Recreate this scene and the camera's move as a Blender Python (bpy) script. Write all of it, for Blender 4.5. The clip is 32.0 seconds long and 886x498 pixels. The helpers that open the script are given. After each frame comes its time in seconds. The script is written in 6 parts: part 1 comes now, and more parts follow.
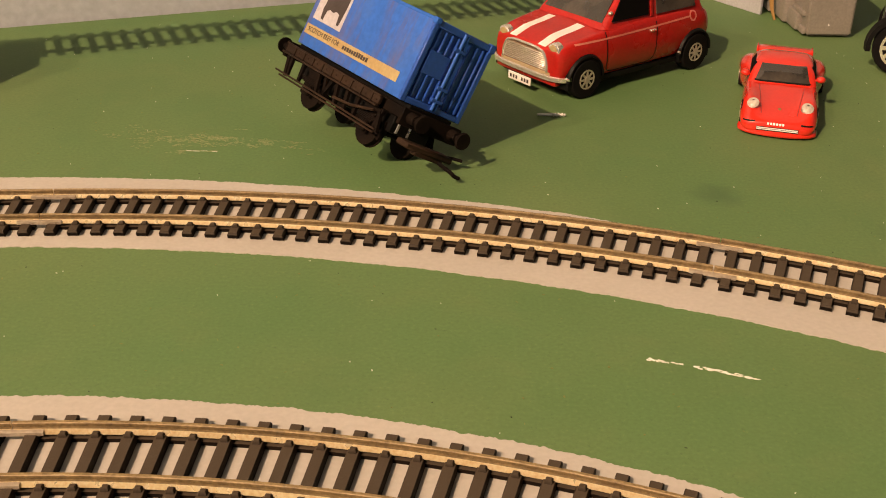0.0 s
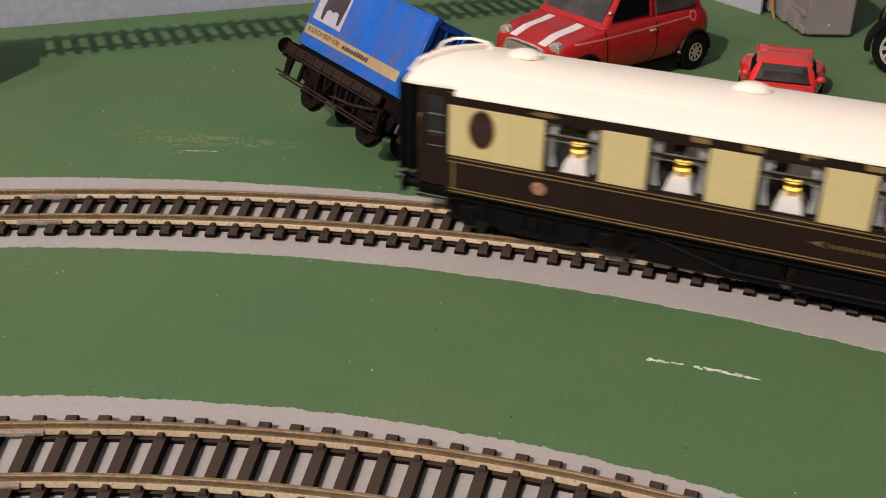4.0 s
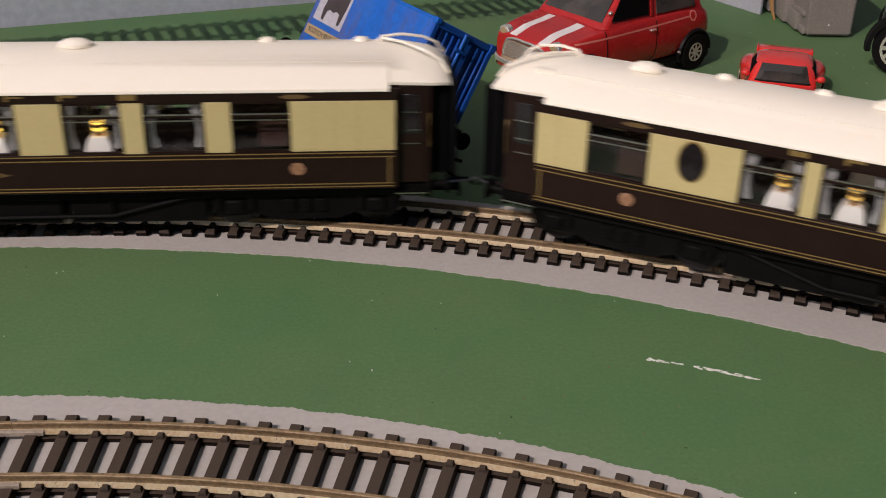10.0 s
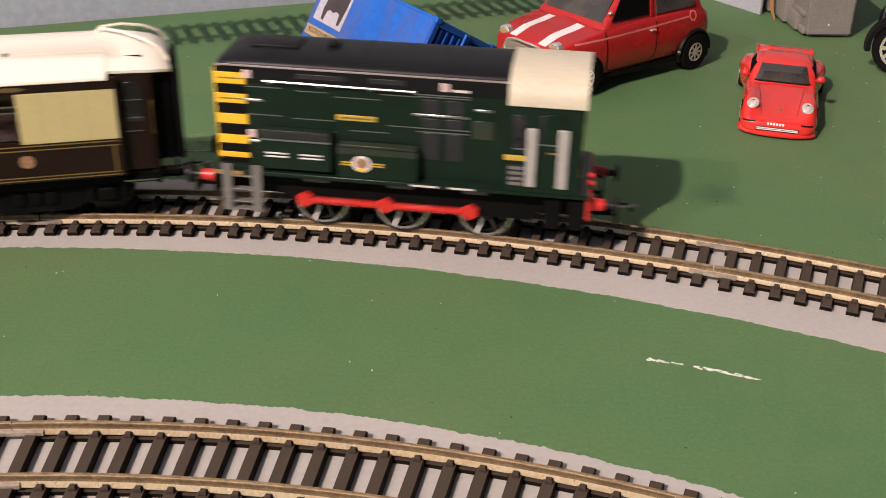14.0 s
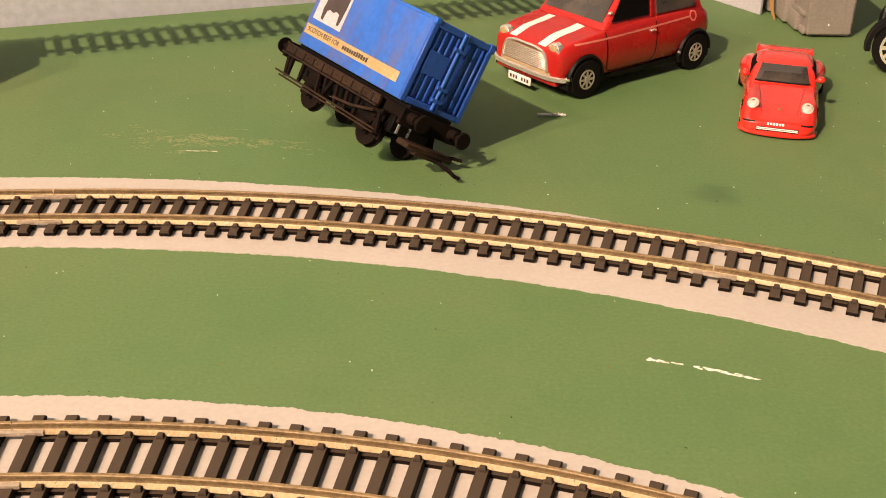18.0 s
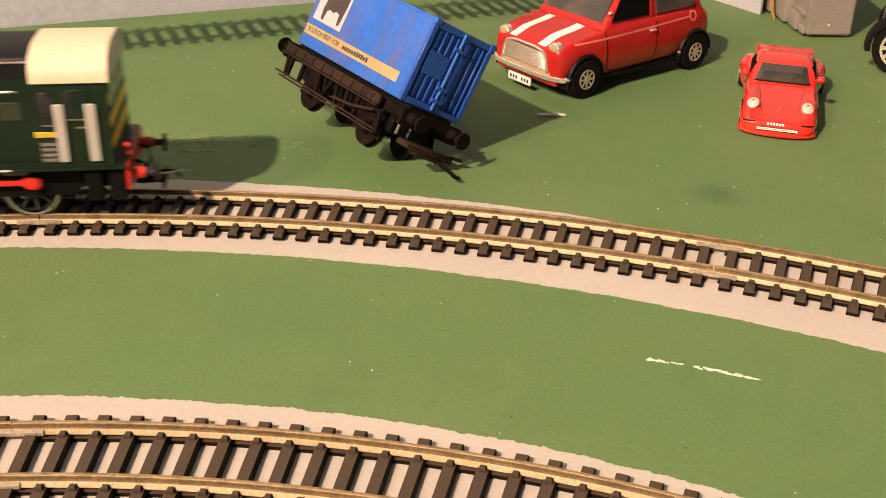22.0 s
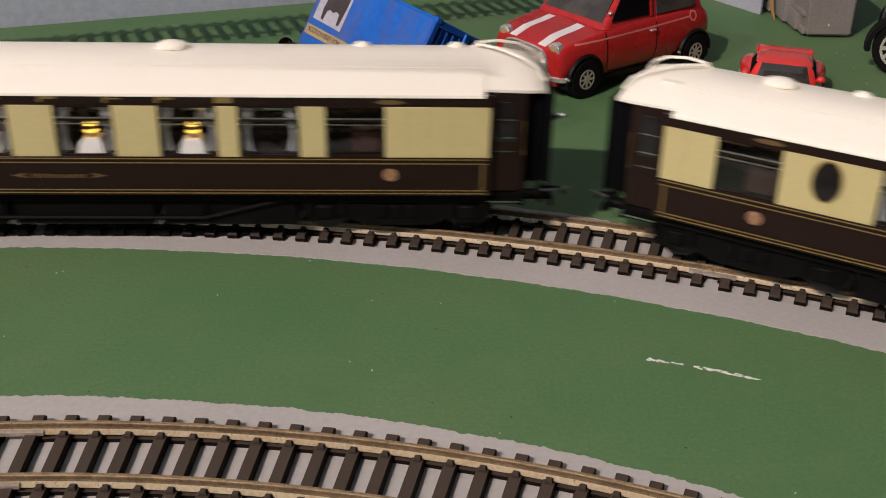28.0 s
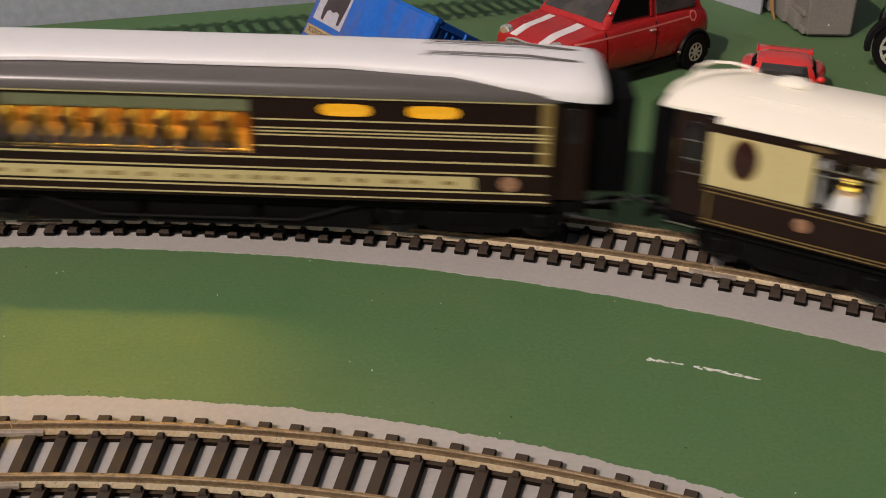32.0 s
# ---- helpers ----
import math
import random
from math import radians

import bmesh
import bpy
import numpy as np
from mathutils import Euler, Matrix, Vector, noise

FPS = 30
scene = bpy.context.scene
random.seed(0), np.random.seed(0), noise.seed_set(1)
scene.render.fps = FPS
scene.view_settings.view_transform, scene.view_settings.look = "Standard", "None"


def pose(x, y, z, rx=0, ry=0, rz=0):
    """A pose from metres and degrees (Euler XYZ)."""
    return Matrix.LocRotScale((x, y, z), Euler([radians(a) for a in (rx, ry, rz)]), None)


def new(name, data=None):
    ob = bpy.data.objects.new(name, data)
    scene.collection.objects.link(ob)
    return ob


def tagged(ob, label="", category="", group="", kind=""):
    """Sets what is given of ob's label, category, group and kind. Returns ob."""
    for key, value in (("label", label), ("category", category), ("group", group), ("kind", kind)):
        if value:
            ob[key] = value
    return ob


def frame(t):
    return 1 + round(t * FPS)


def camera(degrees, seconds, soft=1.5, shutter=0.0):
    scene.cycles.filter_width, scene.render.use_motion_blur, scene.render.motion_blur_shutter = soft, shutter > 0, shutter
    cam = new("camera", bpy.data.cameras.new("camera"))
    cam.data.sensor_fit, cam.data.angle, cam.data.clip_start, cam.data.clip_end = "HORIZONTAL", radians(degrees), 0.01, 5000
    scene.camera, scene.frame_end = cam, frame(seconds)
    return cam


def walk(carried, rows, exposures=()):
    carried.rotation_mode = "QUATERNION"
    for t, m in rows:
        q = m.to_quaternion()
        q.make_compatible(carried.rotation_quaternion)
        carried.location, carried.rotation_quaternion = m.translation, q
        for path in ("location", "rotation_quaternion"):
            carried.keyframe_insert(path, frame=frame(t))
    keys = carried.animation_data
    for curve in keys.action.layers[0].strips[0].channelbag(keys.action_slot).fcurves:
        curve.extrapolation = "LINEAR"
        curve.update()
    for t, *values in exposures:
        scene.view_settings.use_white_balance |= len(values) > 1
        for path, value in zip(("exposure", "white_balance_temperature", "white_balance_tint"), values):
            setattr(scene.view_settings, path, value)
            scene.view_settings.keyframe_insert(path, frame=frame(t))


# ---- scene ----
from mathutils.bvhtree import BVHTree

cam = camera(43.122, 32.0, 1.0, 0.7)
VIEW = pose(0, 0, 0.14933, 62.445, 0, 0) @ pose(0, 0, 0, 0, 0, 1.185)
EXPOSURES = [(0.0, -0.11, 8570, 27), (2.7, -0.13, 8570, 27), (3.1, -0.18, 8170, 27), (3.5, -0.45, 5850, 25), (4.5, -0.58, 5600, 25), (5.5, -0.66, 5500, 25),
             (9.0, -0.70, 5500, 25), (12.0, -0.76, 5470, 25), (13.0, -0.65, 5500, 24), (13.5, -0.48, 5620, 28), (14.0, -0.13, 5780, 27), (14.5, 0.02, 6150, 28),
             (15.5, 0.17, 7240, 27), (16.5, 0.34, 7640, 29), (19.0, 0.36, 7590, 29), (22.0, 0.35, 7540, 29), (23.0, 0.27, 7240, 28), (23.5, 0.24, 6350, 28),
             (24.0, -0.06, 6000, 24), (24.5, -0.38, 5760, 23), (25.0, -0.52, 5690, 23), (26.0, -0.60, 5510, 23), (28.0, -0.68, 5490, 23), (31.0, -0.72, 5560, 23),
             (32.0, -0.82, 5660, 22)]
walk(cam, [(0.0, VIEW), (32.0, VIEW)], EXPOSURES)

# ---- world, lamps ----
world = bpy.data.worlds.new("room_air")
scene.world = world
world.use_nodes = True
world.node_tree.nodes["Background"].inputs[0].default_value = (1.0, 0.86, 0.70, 1)
world.node_tree.nodes["Background"].inputs[1].default_value = 0.02


def lamp(name, place, watts, colour, radius):
    data = bpy.data.lights.new(name, "POINT")
    data.energy, data.color, data.shadow_soft_size = watts, colour, radius
    ob = new(name, data)
    ob.location = place
    return ob


WARM = (1.0, 0.80, 0.58)
lamp("ceiling_lamp", (-1.30, -1.48, 1.90), 424, WARM, 0.021)
lamp("ceiling_lamp", (-1.92, -1.48, 1.90), 131, WARM, 0.021)

# ---- materials ----
def material(name, colour, rough=0.5, metal=0.0, second=None, amount=0.35, scale=120.0, fine=900.0, bump=0.0, coat=0.0,
             glow=None, power=0.0, specular=0.5, detail=4.0, dust=0.0, grain=0.10, dusty=(0.30, 0.27, 0.22)):
    """Paint or plastic with stains at one scale and grain at another. Scales are per metre."""
    m = bpy.data.materials.new(name)
    m.use_nodes = True
    t = m.node_tree
    b = t.nodes["Principled BSDF"]
    c = (*colour, 1)
    co = t.nodes.new("ShaderNodeTexCoord")
    big, small = t.nodes.new("ShaderNodeTexNoise"), t.nodes.new("ShaderNodeTexNoise")
    for n, s in ((big, scale), (small, fine)):
        t.links.new(co.outputs["Object"], n.inputs["Vector"])
        n.inputs["Scale"].default_value = s
        n.inputs["Detail"].default_value = detail
    ramp = t.nodes.new("ShaderNodeMapRange")
    ramp.inputs[1].default_value, ramp.inputs[2].default_value = 0.38, 0.68
    t.links.new(big.outputs["Fac"], ramp.inputs[0])
    mul = t.nodes.new("ShaderNodeMath")
    mul.operation = "MULTIPLY"
    mul.inputs[1].default_value = amount
    t.links.new(ramp.outputs[0], mul.inputs[0])
    mix = t.nodes.new("ShaderNodeMix")
    mix.data_type = "RGBA"
    mix.inputs[6].default_value = c
    s2 = second or tuple(v * 0.62 for v in colour)
    mix.inputs[7].default_value = (*s2, 1)
    t.links.new(mul.outputs[0], mix.inputs[0])
    g = t.nodes.new("ShaderNodeMix")
    g.data_type, g.blend_type = "RGBA", "OVERLAY"
    g.inputs[0].default_value = grain
    t.links.new(mix.outputs[2], g.inputs[6])
    grey = t.nodes.new("ShaderNodeMapRange")
    grey.inputs[1].default_value, grey.inputs[2].default_value = 0.3, 0.7
    t.links.new(small.outputs["Fac"], grey.inputs[0])
    t.links.new(grey.outputs[0], g.inputs[7])
    last = g.outputs[2]
    if dust:
        # pale dust that lies on what faces up
        geo = t.nodes.new("ShaderNodeNewGeometry")
        sep = t.nodes.new("ShaderNodeSeparateXYZ")
        t.links.new(geo.outputs["Normal"], sep.inputs[0])
        up = t.nodes.new("ShaderNodeMath")
        up.operation, up.use_clamp = "MULTIPLY", True
        t.links.new(sep.outputs[2], up.inputs[0])
        up.inputs[1].default_value = dust
        d = t.nodes.new("ShaderNodeMix")
        d.data_type = "RGBA"
        d.inputs[7].default_value = (*dusty, 1)
        t.links.new(up.outputs[0], d.inputs[0])
        t.links.new(last, d.inputs[6])
        last = d.outputs[2]
    t.links.new(last, b.inputs["Base Color"])
    rr = t.nodes.new("ShaderNodeMapRange")
    rr.inputs[3].default_value, rr.inputs[4].default_value = max(rough - 0.09, 0.03), min(rough + 0.12, 1)
    t.links.new(big.outputs["Fac"], rr.inputs[0])
    t.links.new(rr.outputs[0], b.inputs["Roughness"])
    b.inputs["Metallic"].default_value = metal
    b.inputs["Specular IOR Level"].default_value = specular
    b.inputs["Coat Weight"].default_value = coat
    b.inputs["Coat Roughness"].default_value = 0.05
    if bump:
        bp = t.nodes.new("ShaderNodeBump")
        bp.inputs["Strength"].default_value = bump
        bp.inputs["Distance"].default_value = 0.0002
        t.links.new(small.outputs["Fac"], bp.inputs["Height"])
        t.links.new(bp.outputs[0], b.inputs["Normal"])
    if glow:
        b.inputs["Emission Color"].default_value = (*glow, 1)
        b.inputs["Emission Strength"].default_value = power
    return m


def pane_material(name, tint, gloss=0.08, rough=0.03):
    """Clear or tinted glass that lets light through, with a share of mirror gloss."""
    m = bpy.data.materials.new(name)
    m.use_nodes = True
    t = m.node_tree
    t.nodes.remove(t.nodes["Principled BSDF"])
    out = t.nodes["Material Output"]
    a, g, x = t.nodes.new("ShaderNodeBsdfTransparent"), t.nodes.new("ShaderNodeBsdfGlossy"), t.nodes.new("ShaderNodeMixShader")
    a.inputs[0].default_value = (*tint, 1)
    g.inputs["Roughness"].default_value = rough
    x.inputs[0].default_value = gloss
    t.links.new(a.outputs[0], x.inputs[1])
    t.links.new(g.outputs[0], x.inputs[2])
    t.links.new(x.outputs[0], out.inputs[0])
    return m


M_GREEN = material("green_board_paint", (0.093, 0.190, 0.072), 0.62, second=(0.125, 0.200, 0.080), amount=0.9, scale=9, fine=900, specular=0.3, grain=0.08, detail=6.0)
M_GREY_PAINT = material("pale_grey_paint", (0.470, 0.446, 0.408), 0.75, second=(0.42, 0.40, 0.365), amount=0.5, scale=28, fine=700, specular=0.25, detail=6.0, grain=0.05)


def mottle(m, colour, scale, lo, hi, most, stretch=(1, 1, 1), turn=0.0):
    """Worn blotches of a second colour, broken by finer noise; stretch draws them out into brush strokes or runs."""
    t = m.node_tree
    b = t.nodes["Principled BSDF"]
    last = b.inputs["Base Color"].links[0].from_socket
    co, mp, n = t.nodes.new("ShaderNodeTexCoord"), t.nodes.new("ShaderNodeMapping"), t.nodes.new("ShaderNodeTexNoise")
    t.links.new(co.outputs["Object"], mp.inputs["Vector"])
    mp.inputs["Scale"].default_value = stretch
    mp.inputs["Rotation"].default_value = (0, 0, radians(turn))
    t.links.new(mp.outputs[0], n.inputs["Vector"])
    n.inputs["Scale"].default_value = scale
    n.inputs["Detail"].default_value = 8.0
    n.inputs["Roughness"].default_value = 0.68
    r = t.nodes.new("ShaderNodeMapRange")
    r.inputs[1].default_value, r.inputs[2].default_value, r.inputs[3].default_value, r.inputs[4].default_value = lo, hi, 0.0, most
    t.links.new(n.outputs["Fac"], r.inputs[0])
    x = t.nodes.new("ShaderNodeMix")
    x.data_type = "RGBA"
    x.inputs[7].default_value = (*colour, 1)
    t.links.new(r.outputs[0], x.inputs[0])
    t.links.new(last, x.inputs[6])
    t.links.new(x.outputs[2], b.inputs["Base Color"])


mottle(M_GREEN, (0.060, 0.150, 0.055), 30, 0.48, 0.74, 0.42, (1.0, 0.6, 1), 12)
mottle(M_GREEN, (0.165, 0.215, 0.090), 60, 0.54, 0.80, 0.34, (0.7, 1.0, 1), -20)
mottle(M_GREEN, (0.045, 0.100, 0.048), 850, 0.58, 0.72, 0.55)
mottle(M_GREEN, (0.19, 0.235, 0.085), 900, 0.60, 0.74, 0.55)
mottle(M_GREY_PAINT, (0.30, 0.27, 0.23), 160, 0.62, 0.82, 0.4)


def stain(m, place, size, colour):
    """A soft dark stain of its own shape in the paint."""
    t = m.node_tree
    b = t.nodes["Principled BSDF"]
    last = b.inputs["Base Color"].links[0].from_socket
    co = t.nodes.new("ShaderNodeTexCoord")
    d = t.nodes.new("ShaderNodeVectorMath")
    d.operation = "DISTANCE"
    n = t.nodes.new("ShaderNodeTexNoise")
    n.inputs["Scale"].default_value = 160
    w = t.nodes.new("ShaderNodeVectorMath")
    w.operation = "MULTIPLY_ADD"
    w.inputs[1].default_value = (size * 0.7,) * 3
    t.links.new(co.outputs["Object"], n.inputs["Vector"])
    t.links.new(n.outputs["Color"], w.inputs[0])
    t.links.new(co.outputs["Object"], w.inputs[2])
    t.links.new(w.outputs[0], d.inputs[0])
    d.inputs[1].default_value = (place[0] + size * 0.35, place[1] + size * 0.35, size * 0.35)
    r = t.nodes.new("ShaderNodeMapRange")
    r.inputs[1].default_value, r.inputs[2].default_value = size, size * 0.2
    r.inputs[3].default_value, r.inputs[4].default_value = 0.0, 0.5
    t.links.new(d.outputs["Value"], r.inputs[0])
    x = t.nodes.new("ShaderNodeMix")
    x.data_type = "RGBA"
    x.inputs[7].default_value = (*colour, 1)
    t.links.new(r.outputs[0], x.inputs[0])
    t.links.new(last, x.inputs[6])
    t.links.new(x.outputs[2], b.inputs["Base Color"])


stain(M_GREEN, (0.0877, 0.3277), 0.010, (0.045, 0.095, 0.045))
stain(M_GREEN, (0.140, 0.300), 0.012, (0.055, 0.110, 0.050))
M_CHIP = material("bare_board", (0.78, 0.78, 0.72), 0.85, amount=0.4, scale=300)
M_SCUFF = material("scuffed_paint", (0.235, 0.27, 0.135), 0.8, amount=0.4, scale=400)
M_RAIL = material("nickel_silver_rail", (0.84, 0.70, 0.45), 0.28, 0.5, second=(0.66, 0.49, 0.26), amount=0.7, scale=260, fine=1500, grain=0.25)
M_SMUDGE = material("dark_green_smudge", (0.035, 0.060, 0.030), 0.8, amount=0.5, scale=300)
M_RAIL_SIDE = material("tarnished_rail_side", (0.21, 0.145, 0.070), 0.5, 0.25, second=(0.12, 0.078, 0.036), amount=0.8, scale=210, fine=1200, grain=0.3)
M_RAIL_TOP = material("dull_rail_head", (0.40, 0.285, 0.140), 0.5, 0.5, second=(0.24, 0.165, 0.080), amount=0.8, scale=190, fine=1300, grain=0.3)
M_OCHRE = material("ochre_fleck", (0.185, 0.205, 0.062), 0.7, amount=0.5, scale=300)
M_SLEEPER = material("brown_sleeper_plastic", (0.0080, 0.0055, 0.0042), 0.6, second=(0.013, 0.009, 0.0065), amount=0.7, scale=300, fine=1500, bump=0.6, dust=0.19, specular=0.06, dusty=(0.34, 0.265, 0.195))
mottle(M_SLEEPER, (0.010, 0.007, 0.005), 500, 0.60, 0.78, 0.6, (1, 3, 1))
M_JOINER = material("rail_joiner_metal", (0.60, 0.53, 0.43), 0.4, 0.6, second=(0.30, 0.22, 0.14), amount=0.5, scale=500)
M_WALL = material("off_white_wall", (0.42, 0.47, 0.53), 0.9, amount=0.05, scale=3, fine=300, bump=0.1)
# for unseen walls and ceiling: dark and bluish to set the fill light
M_UNSEEN_ROOM = material("unseen_room_dark_blue", (0.042, 0.070, 0.105), 0.9, amount=0.12, scale=3, fine=300)
M_WOOD = material("plain_timber", (0.34, 0.23, 0.13), 0.7, amount=0.4, scale=12)
M_CARPET = material("grey_carpet", (0.06, 0.055, 0.05), 0.95, amount=0.4, scale=40, fine=600, bump=0.6)

M_UMBER = material("umber_coach_paint", (0.0165, 0.0080, 0.0062), 0.36, second=(0.022, 0.0115, 0.0080), amount=0.5, coat=0.05, specular=0.18)
M_CREAM = material("cream_coach_paint", (0.61, 0.52, 0.235), 0.38, second=(0.56, 0.475, 0.21), amount=0.3, scale=90, coat=0.2, grain=0.04)
M_CREAM_LINE = material("cream_joint", (0.50, 0.42, 0.19), 0.5, amount=0.2)
M_GOLD = material("gold_lining", (0.29, 0.20, 0.06), 0.4, 0.3, amount=0.2)
M_GOLD_DIM = material("faint_gold_transfer", (0.15, 0.095, 0.030), 0.5, amount=0.4, scale=400)
M_COUNTER = material("dark_red_counter", (0.045, 0.016, 0.012), 0.8, amount=0.4, scale=300)
M_ROOF = material("cream_white_roof", (0.97, 0.92, 0.77), 0.42, second=(0.95, 0.89, 0.72), amount=0.35, scale=60, bump=0.1)
M_ROOF_WHITE = material("white_roof", (0.95, 0.94, 0.92), 0.4, amount=0.08, scale=80)
M_ROOF_GREY = material("grey_roof", (0.125, 0.115, 0.105), 0.33, amount=0.2, scale=60)
M_BLACK = material("black_underframe", (0.003, 0.003, 0.003), 0.6, second=(0.006, 0.005, 0.0045), amount=0.5, scale=150, specular=0.10)
M_RUBBER = material("black_gangway", (0.003, 0.003, 0.0035), 0.75, specular=0.1)
M_STEEL = material("bright_steel", (0.62, 0.60, 0.57), 0.28, 1.0, amount=0.3, scale=300)
M_CREST = material("pink_cream_crest", (0.30, 0.15, 0.07), 0.5, second=(0.42, 0.26, 0.16), amount=0.8, scale=900)
M_CLOTH = material("white_tablecloth", (0.93, 0.90, 0.86), 0.8, amount=0.04, scale=400)
M_CURTAIN = material("pale_grey_curtain", (0.55, 0.54, 0.56), 0.85, amount=0.35, scale=500)
M_SHADE = material("glowing_yellow_shade", (0.9, 0.55, 0.08), 0.6, glow=(1.0, 0.62, 0.06), power=3.2)
M_SHADE_DIM = material("dim_yellow_shade", (0.75, 0.42, 0.08), 0.6, glow=(1.0, 0.60, 0.10), power=1.1)
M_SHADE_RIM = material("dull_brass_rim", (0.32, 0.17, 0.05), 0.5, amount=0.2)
M_STRIP = material("interior_light_bar", (0.9, 0.9, 0.85), 0.6, glow=(1.0, 0.80, 0.60), power=3.0)
M_STRIP_AMBER = material("amber_light_bar", (0.9, 0.7, 0.3), 0.6, glow=(1.0, 0.53, 0.03), power=340.0)
M_DIFFUSER = material("amber_diffuser", (0.12, 0.07, 0.02), 0.6, glow=(1.0, 0.42, 0.0), power=1.7, amount=0.5, scale=200)
M_INSIDE = material("dark_interior", (0.012, 0.009, 0.008), 0.8, specular=0.1)
M_INSIDE_WARM = material("warm_wood_interior", (0.075, 0.033, 0.004), 0.6, amount=0.5, scale=120)
M_SEAT = material("dark_maroon_seat", (0.012, 0.004, 0.002), 0.8, amount=0.4, scale=300)
M_PANE = pane_material("window_glass", (0.95, 0.96, 0.95), 0.04)
M_PANE_GREEN = pane_material("green_etched_glass", (0.34, 0.44, 0.30), 0.12, 0.3)
M_RIB = material("worn_panel_edge", (0.13, 0.15, 0.13), 0.4, amount=0.5, scale=500)
M_POST = material("pale_grey_post", (0.42, 0.40, 0.37), 0.5, amount=0.2)
M_PLATE = material("yellow_brass_plate", (0.70, 0.47, 0.06), 0.4, 0.2, amount=0.3, scale=500)
M_ETCHED = material("olive_etched_glass", (0.17, 0.185, 0.095), 0.35, amount=0.3, scale=120)
M_BRASS = material("bright_brass", (0.80, 0.58, 0.20), 0.3, 1.0, amount=0.2)
M_OVAL = material("dark_oval_glass", (0.012, 0.010, 0.012), 0.15, coat=0.4)
M_OVAL_RED = material("maroon_oval_glass", (0.035, 0.008, 0.008), 0.15, coat=0.4)

M_LOCO = material("dark_green_loco_paint", (0.0052, 0.0165, 0.0085), 0.32, second=(0.008, 0.020, 0.011), amount=0.5, coat=0.08, specular=0.3)
M_LOCO_DULL = material("dull_grey_panel", (0.018, 0.018, 0.021), 0.5)
M_LOCO_OLIVE = material("dull_olive_panel", (0.020, 0.030, 0.017), 0.5, second=(0.034, 0.040, 0.026), amount=0.5, scale=160)
M_LOCO_BLACK = material("black_loco_roof", (0.007, 0.007, 0.008), 0.42, amount=0.4, scale=70, specular=0.25)
M_CAB_GLASS = material("grey_cab_glass", (0.016, 0.014, 0.018), 0.15, coat=0.4, second=(0.05, 0.04, 0.05), amount=0.6, scale=260)
M_CABROOF = material("cream_cab_roof", (0.66, 0.60, 0.44), 0.5, amount=0.15, scale=90)
M_YELLOW = material("warning_yellow", (0.95, 0.56, 0.015), 0.4, amount=0.12)
M_RED = material("signal_red_plastic", (0.62, 0.030, 0.018), 0.35, amount=0.15)
M_SILVER = material("silver_paint", (0.72, 0.68, 0.66), 0.35, amount=0.1)
M_STRIP_LINE = material("dull_silver_strip", (0.36, 0.30, 0.28), 0.45, amount=0.4, scale=300)
M_PALE = material("grey_plastic", (0.17, 0.16, 0.145), 0.5, amount=0.15)
M_WHEEL = material("dark_wheel", (0.022, 0.020, 0.019), 0.45, 0.3)
M_PINK = material("pale_pink_square", (0.70, 0.52, 0.50), 0.5)

M_BLUE = material("blue_container_paint", (0.016, 0.128, 0.54), 0.45, second=(0.015, 0.102, 0.42), amount=0.5, scale=45, fine=600, bump=0.15, specular=0.25)
M_BLUE_SIDE = material("worn_blue_container_side", (0.016, 0.128, 0.54), 0.45, second=(0.015, 0.102, 0.42), amount=0.5, scale=45, fine=600, bump=0.15, specular=0.25)
mottle(M_BLUE_SIDE, (0.13, 0.075, 0.075), 130, 0.50, 0.70, 0.75, (1, 1, 0.16))
mottle(M_BLUE_SIDE, (0.10, 0.17, 0.36), 90, 0.52, 0.80, 0.5, (0.6, 1, 0.5))
mottle(M_BLUE_SIDE, (0.06, 0.05, 0.06), 420, 0.66, 0.76, 0.5)
M_BLUE_DARK = material("deep_blue_moulding", (0.012, 0.085, 0.42), 0.36, amount=0.3, scale=90)
M_STICKER = material("white_sticker", (0.44, 0.43, 0.47), 0.5, amount=0.1)
M_BEIGE = material("buff_sticker", (0.42, 0.33, 0.165), 0.6, second=(0.33, 0.21, 0.09), amount=0.6, scale=60)
M_INK = material("dark_print", (0.045, 0.035, 0.035), 0.7)
M_CHASSIS = material("weathered_brown_chassis", (0.016, 0.0085, 0.0052), 0.7, specular=0.2, second=(0.048, 0.026, 0.015), amount=0.7, scale=130, fine=1400, bump=0.6)
# darker brown for the chassis core, hangers, wheels and headstocks
M_CHASSIS_DARK = material("dark_brown_chassis", (0.006, 0.0045, 0.004), 0.8, second=(0.016, 0.010, 0.007), amount=0.5, specular=0.06)

M_CAR_RED = material("red_car_enamel", (0.44, 0.017, 0.014), 0.25, second=(0.36, 0.017, 0.014), amount=0.5, scale=60, coat=0.25)
M_CAR_SCARLET = material("scarlet_car_enamel", (0.74, 0.035, 0.022), 0.22, amount=0.12, second=(0.66, 0.03, 0.02), coat=0.8)
M_WHITE = material("white_enamel", (0.80, 0.78, 0.75), 0.3, amount=0.08)
M_PINKLINE = material("faded_pink_stripe", (0.66, 0.20, 0.15), 0.4)
M_CHROME = material("chrome", (0.92, 0.87, 0.78), 0.2, 0.75, amount=0.2, scale=500)
M_GRILLE = material("chrome_grille_bars", (0.78, 0.64, 0.42), 0.32, 0.6, amount=0.3, scale=600)
M_GRILLE_DARK = material("grille_shadow", (0.16, 0.11, 0.07), 0.6)
M_TYRE = material("black_tyre", (0.006, 0.0055, 0.0055), 0.8, bump=0.3, specular=0.12)
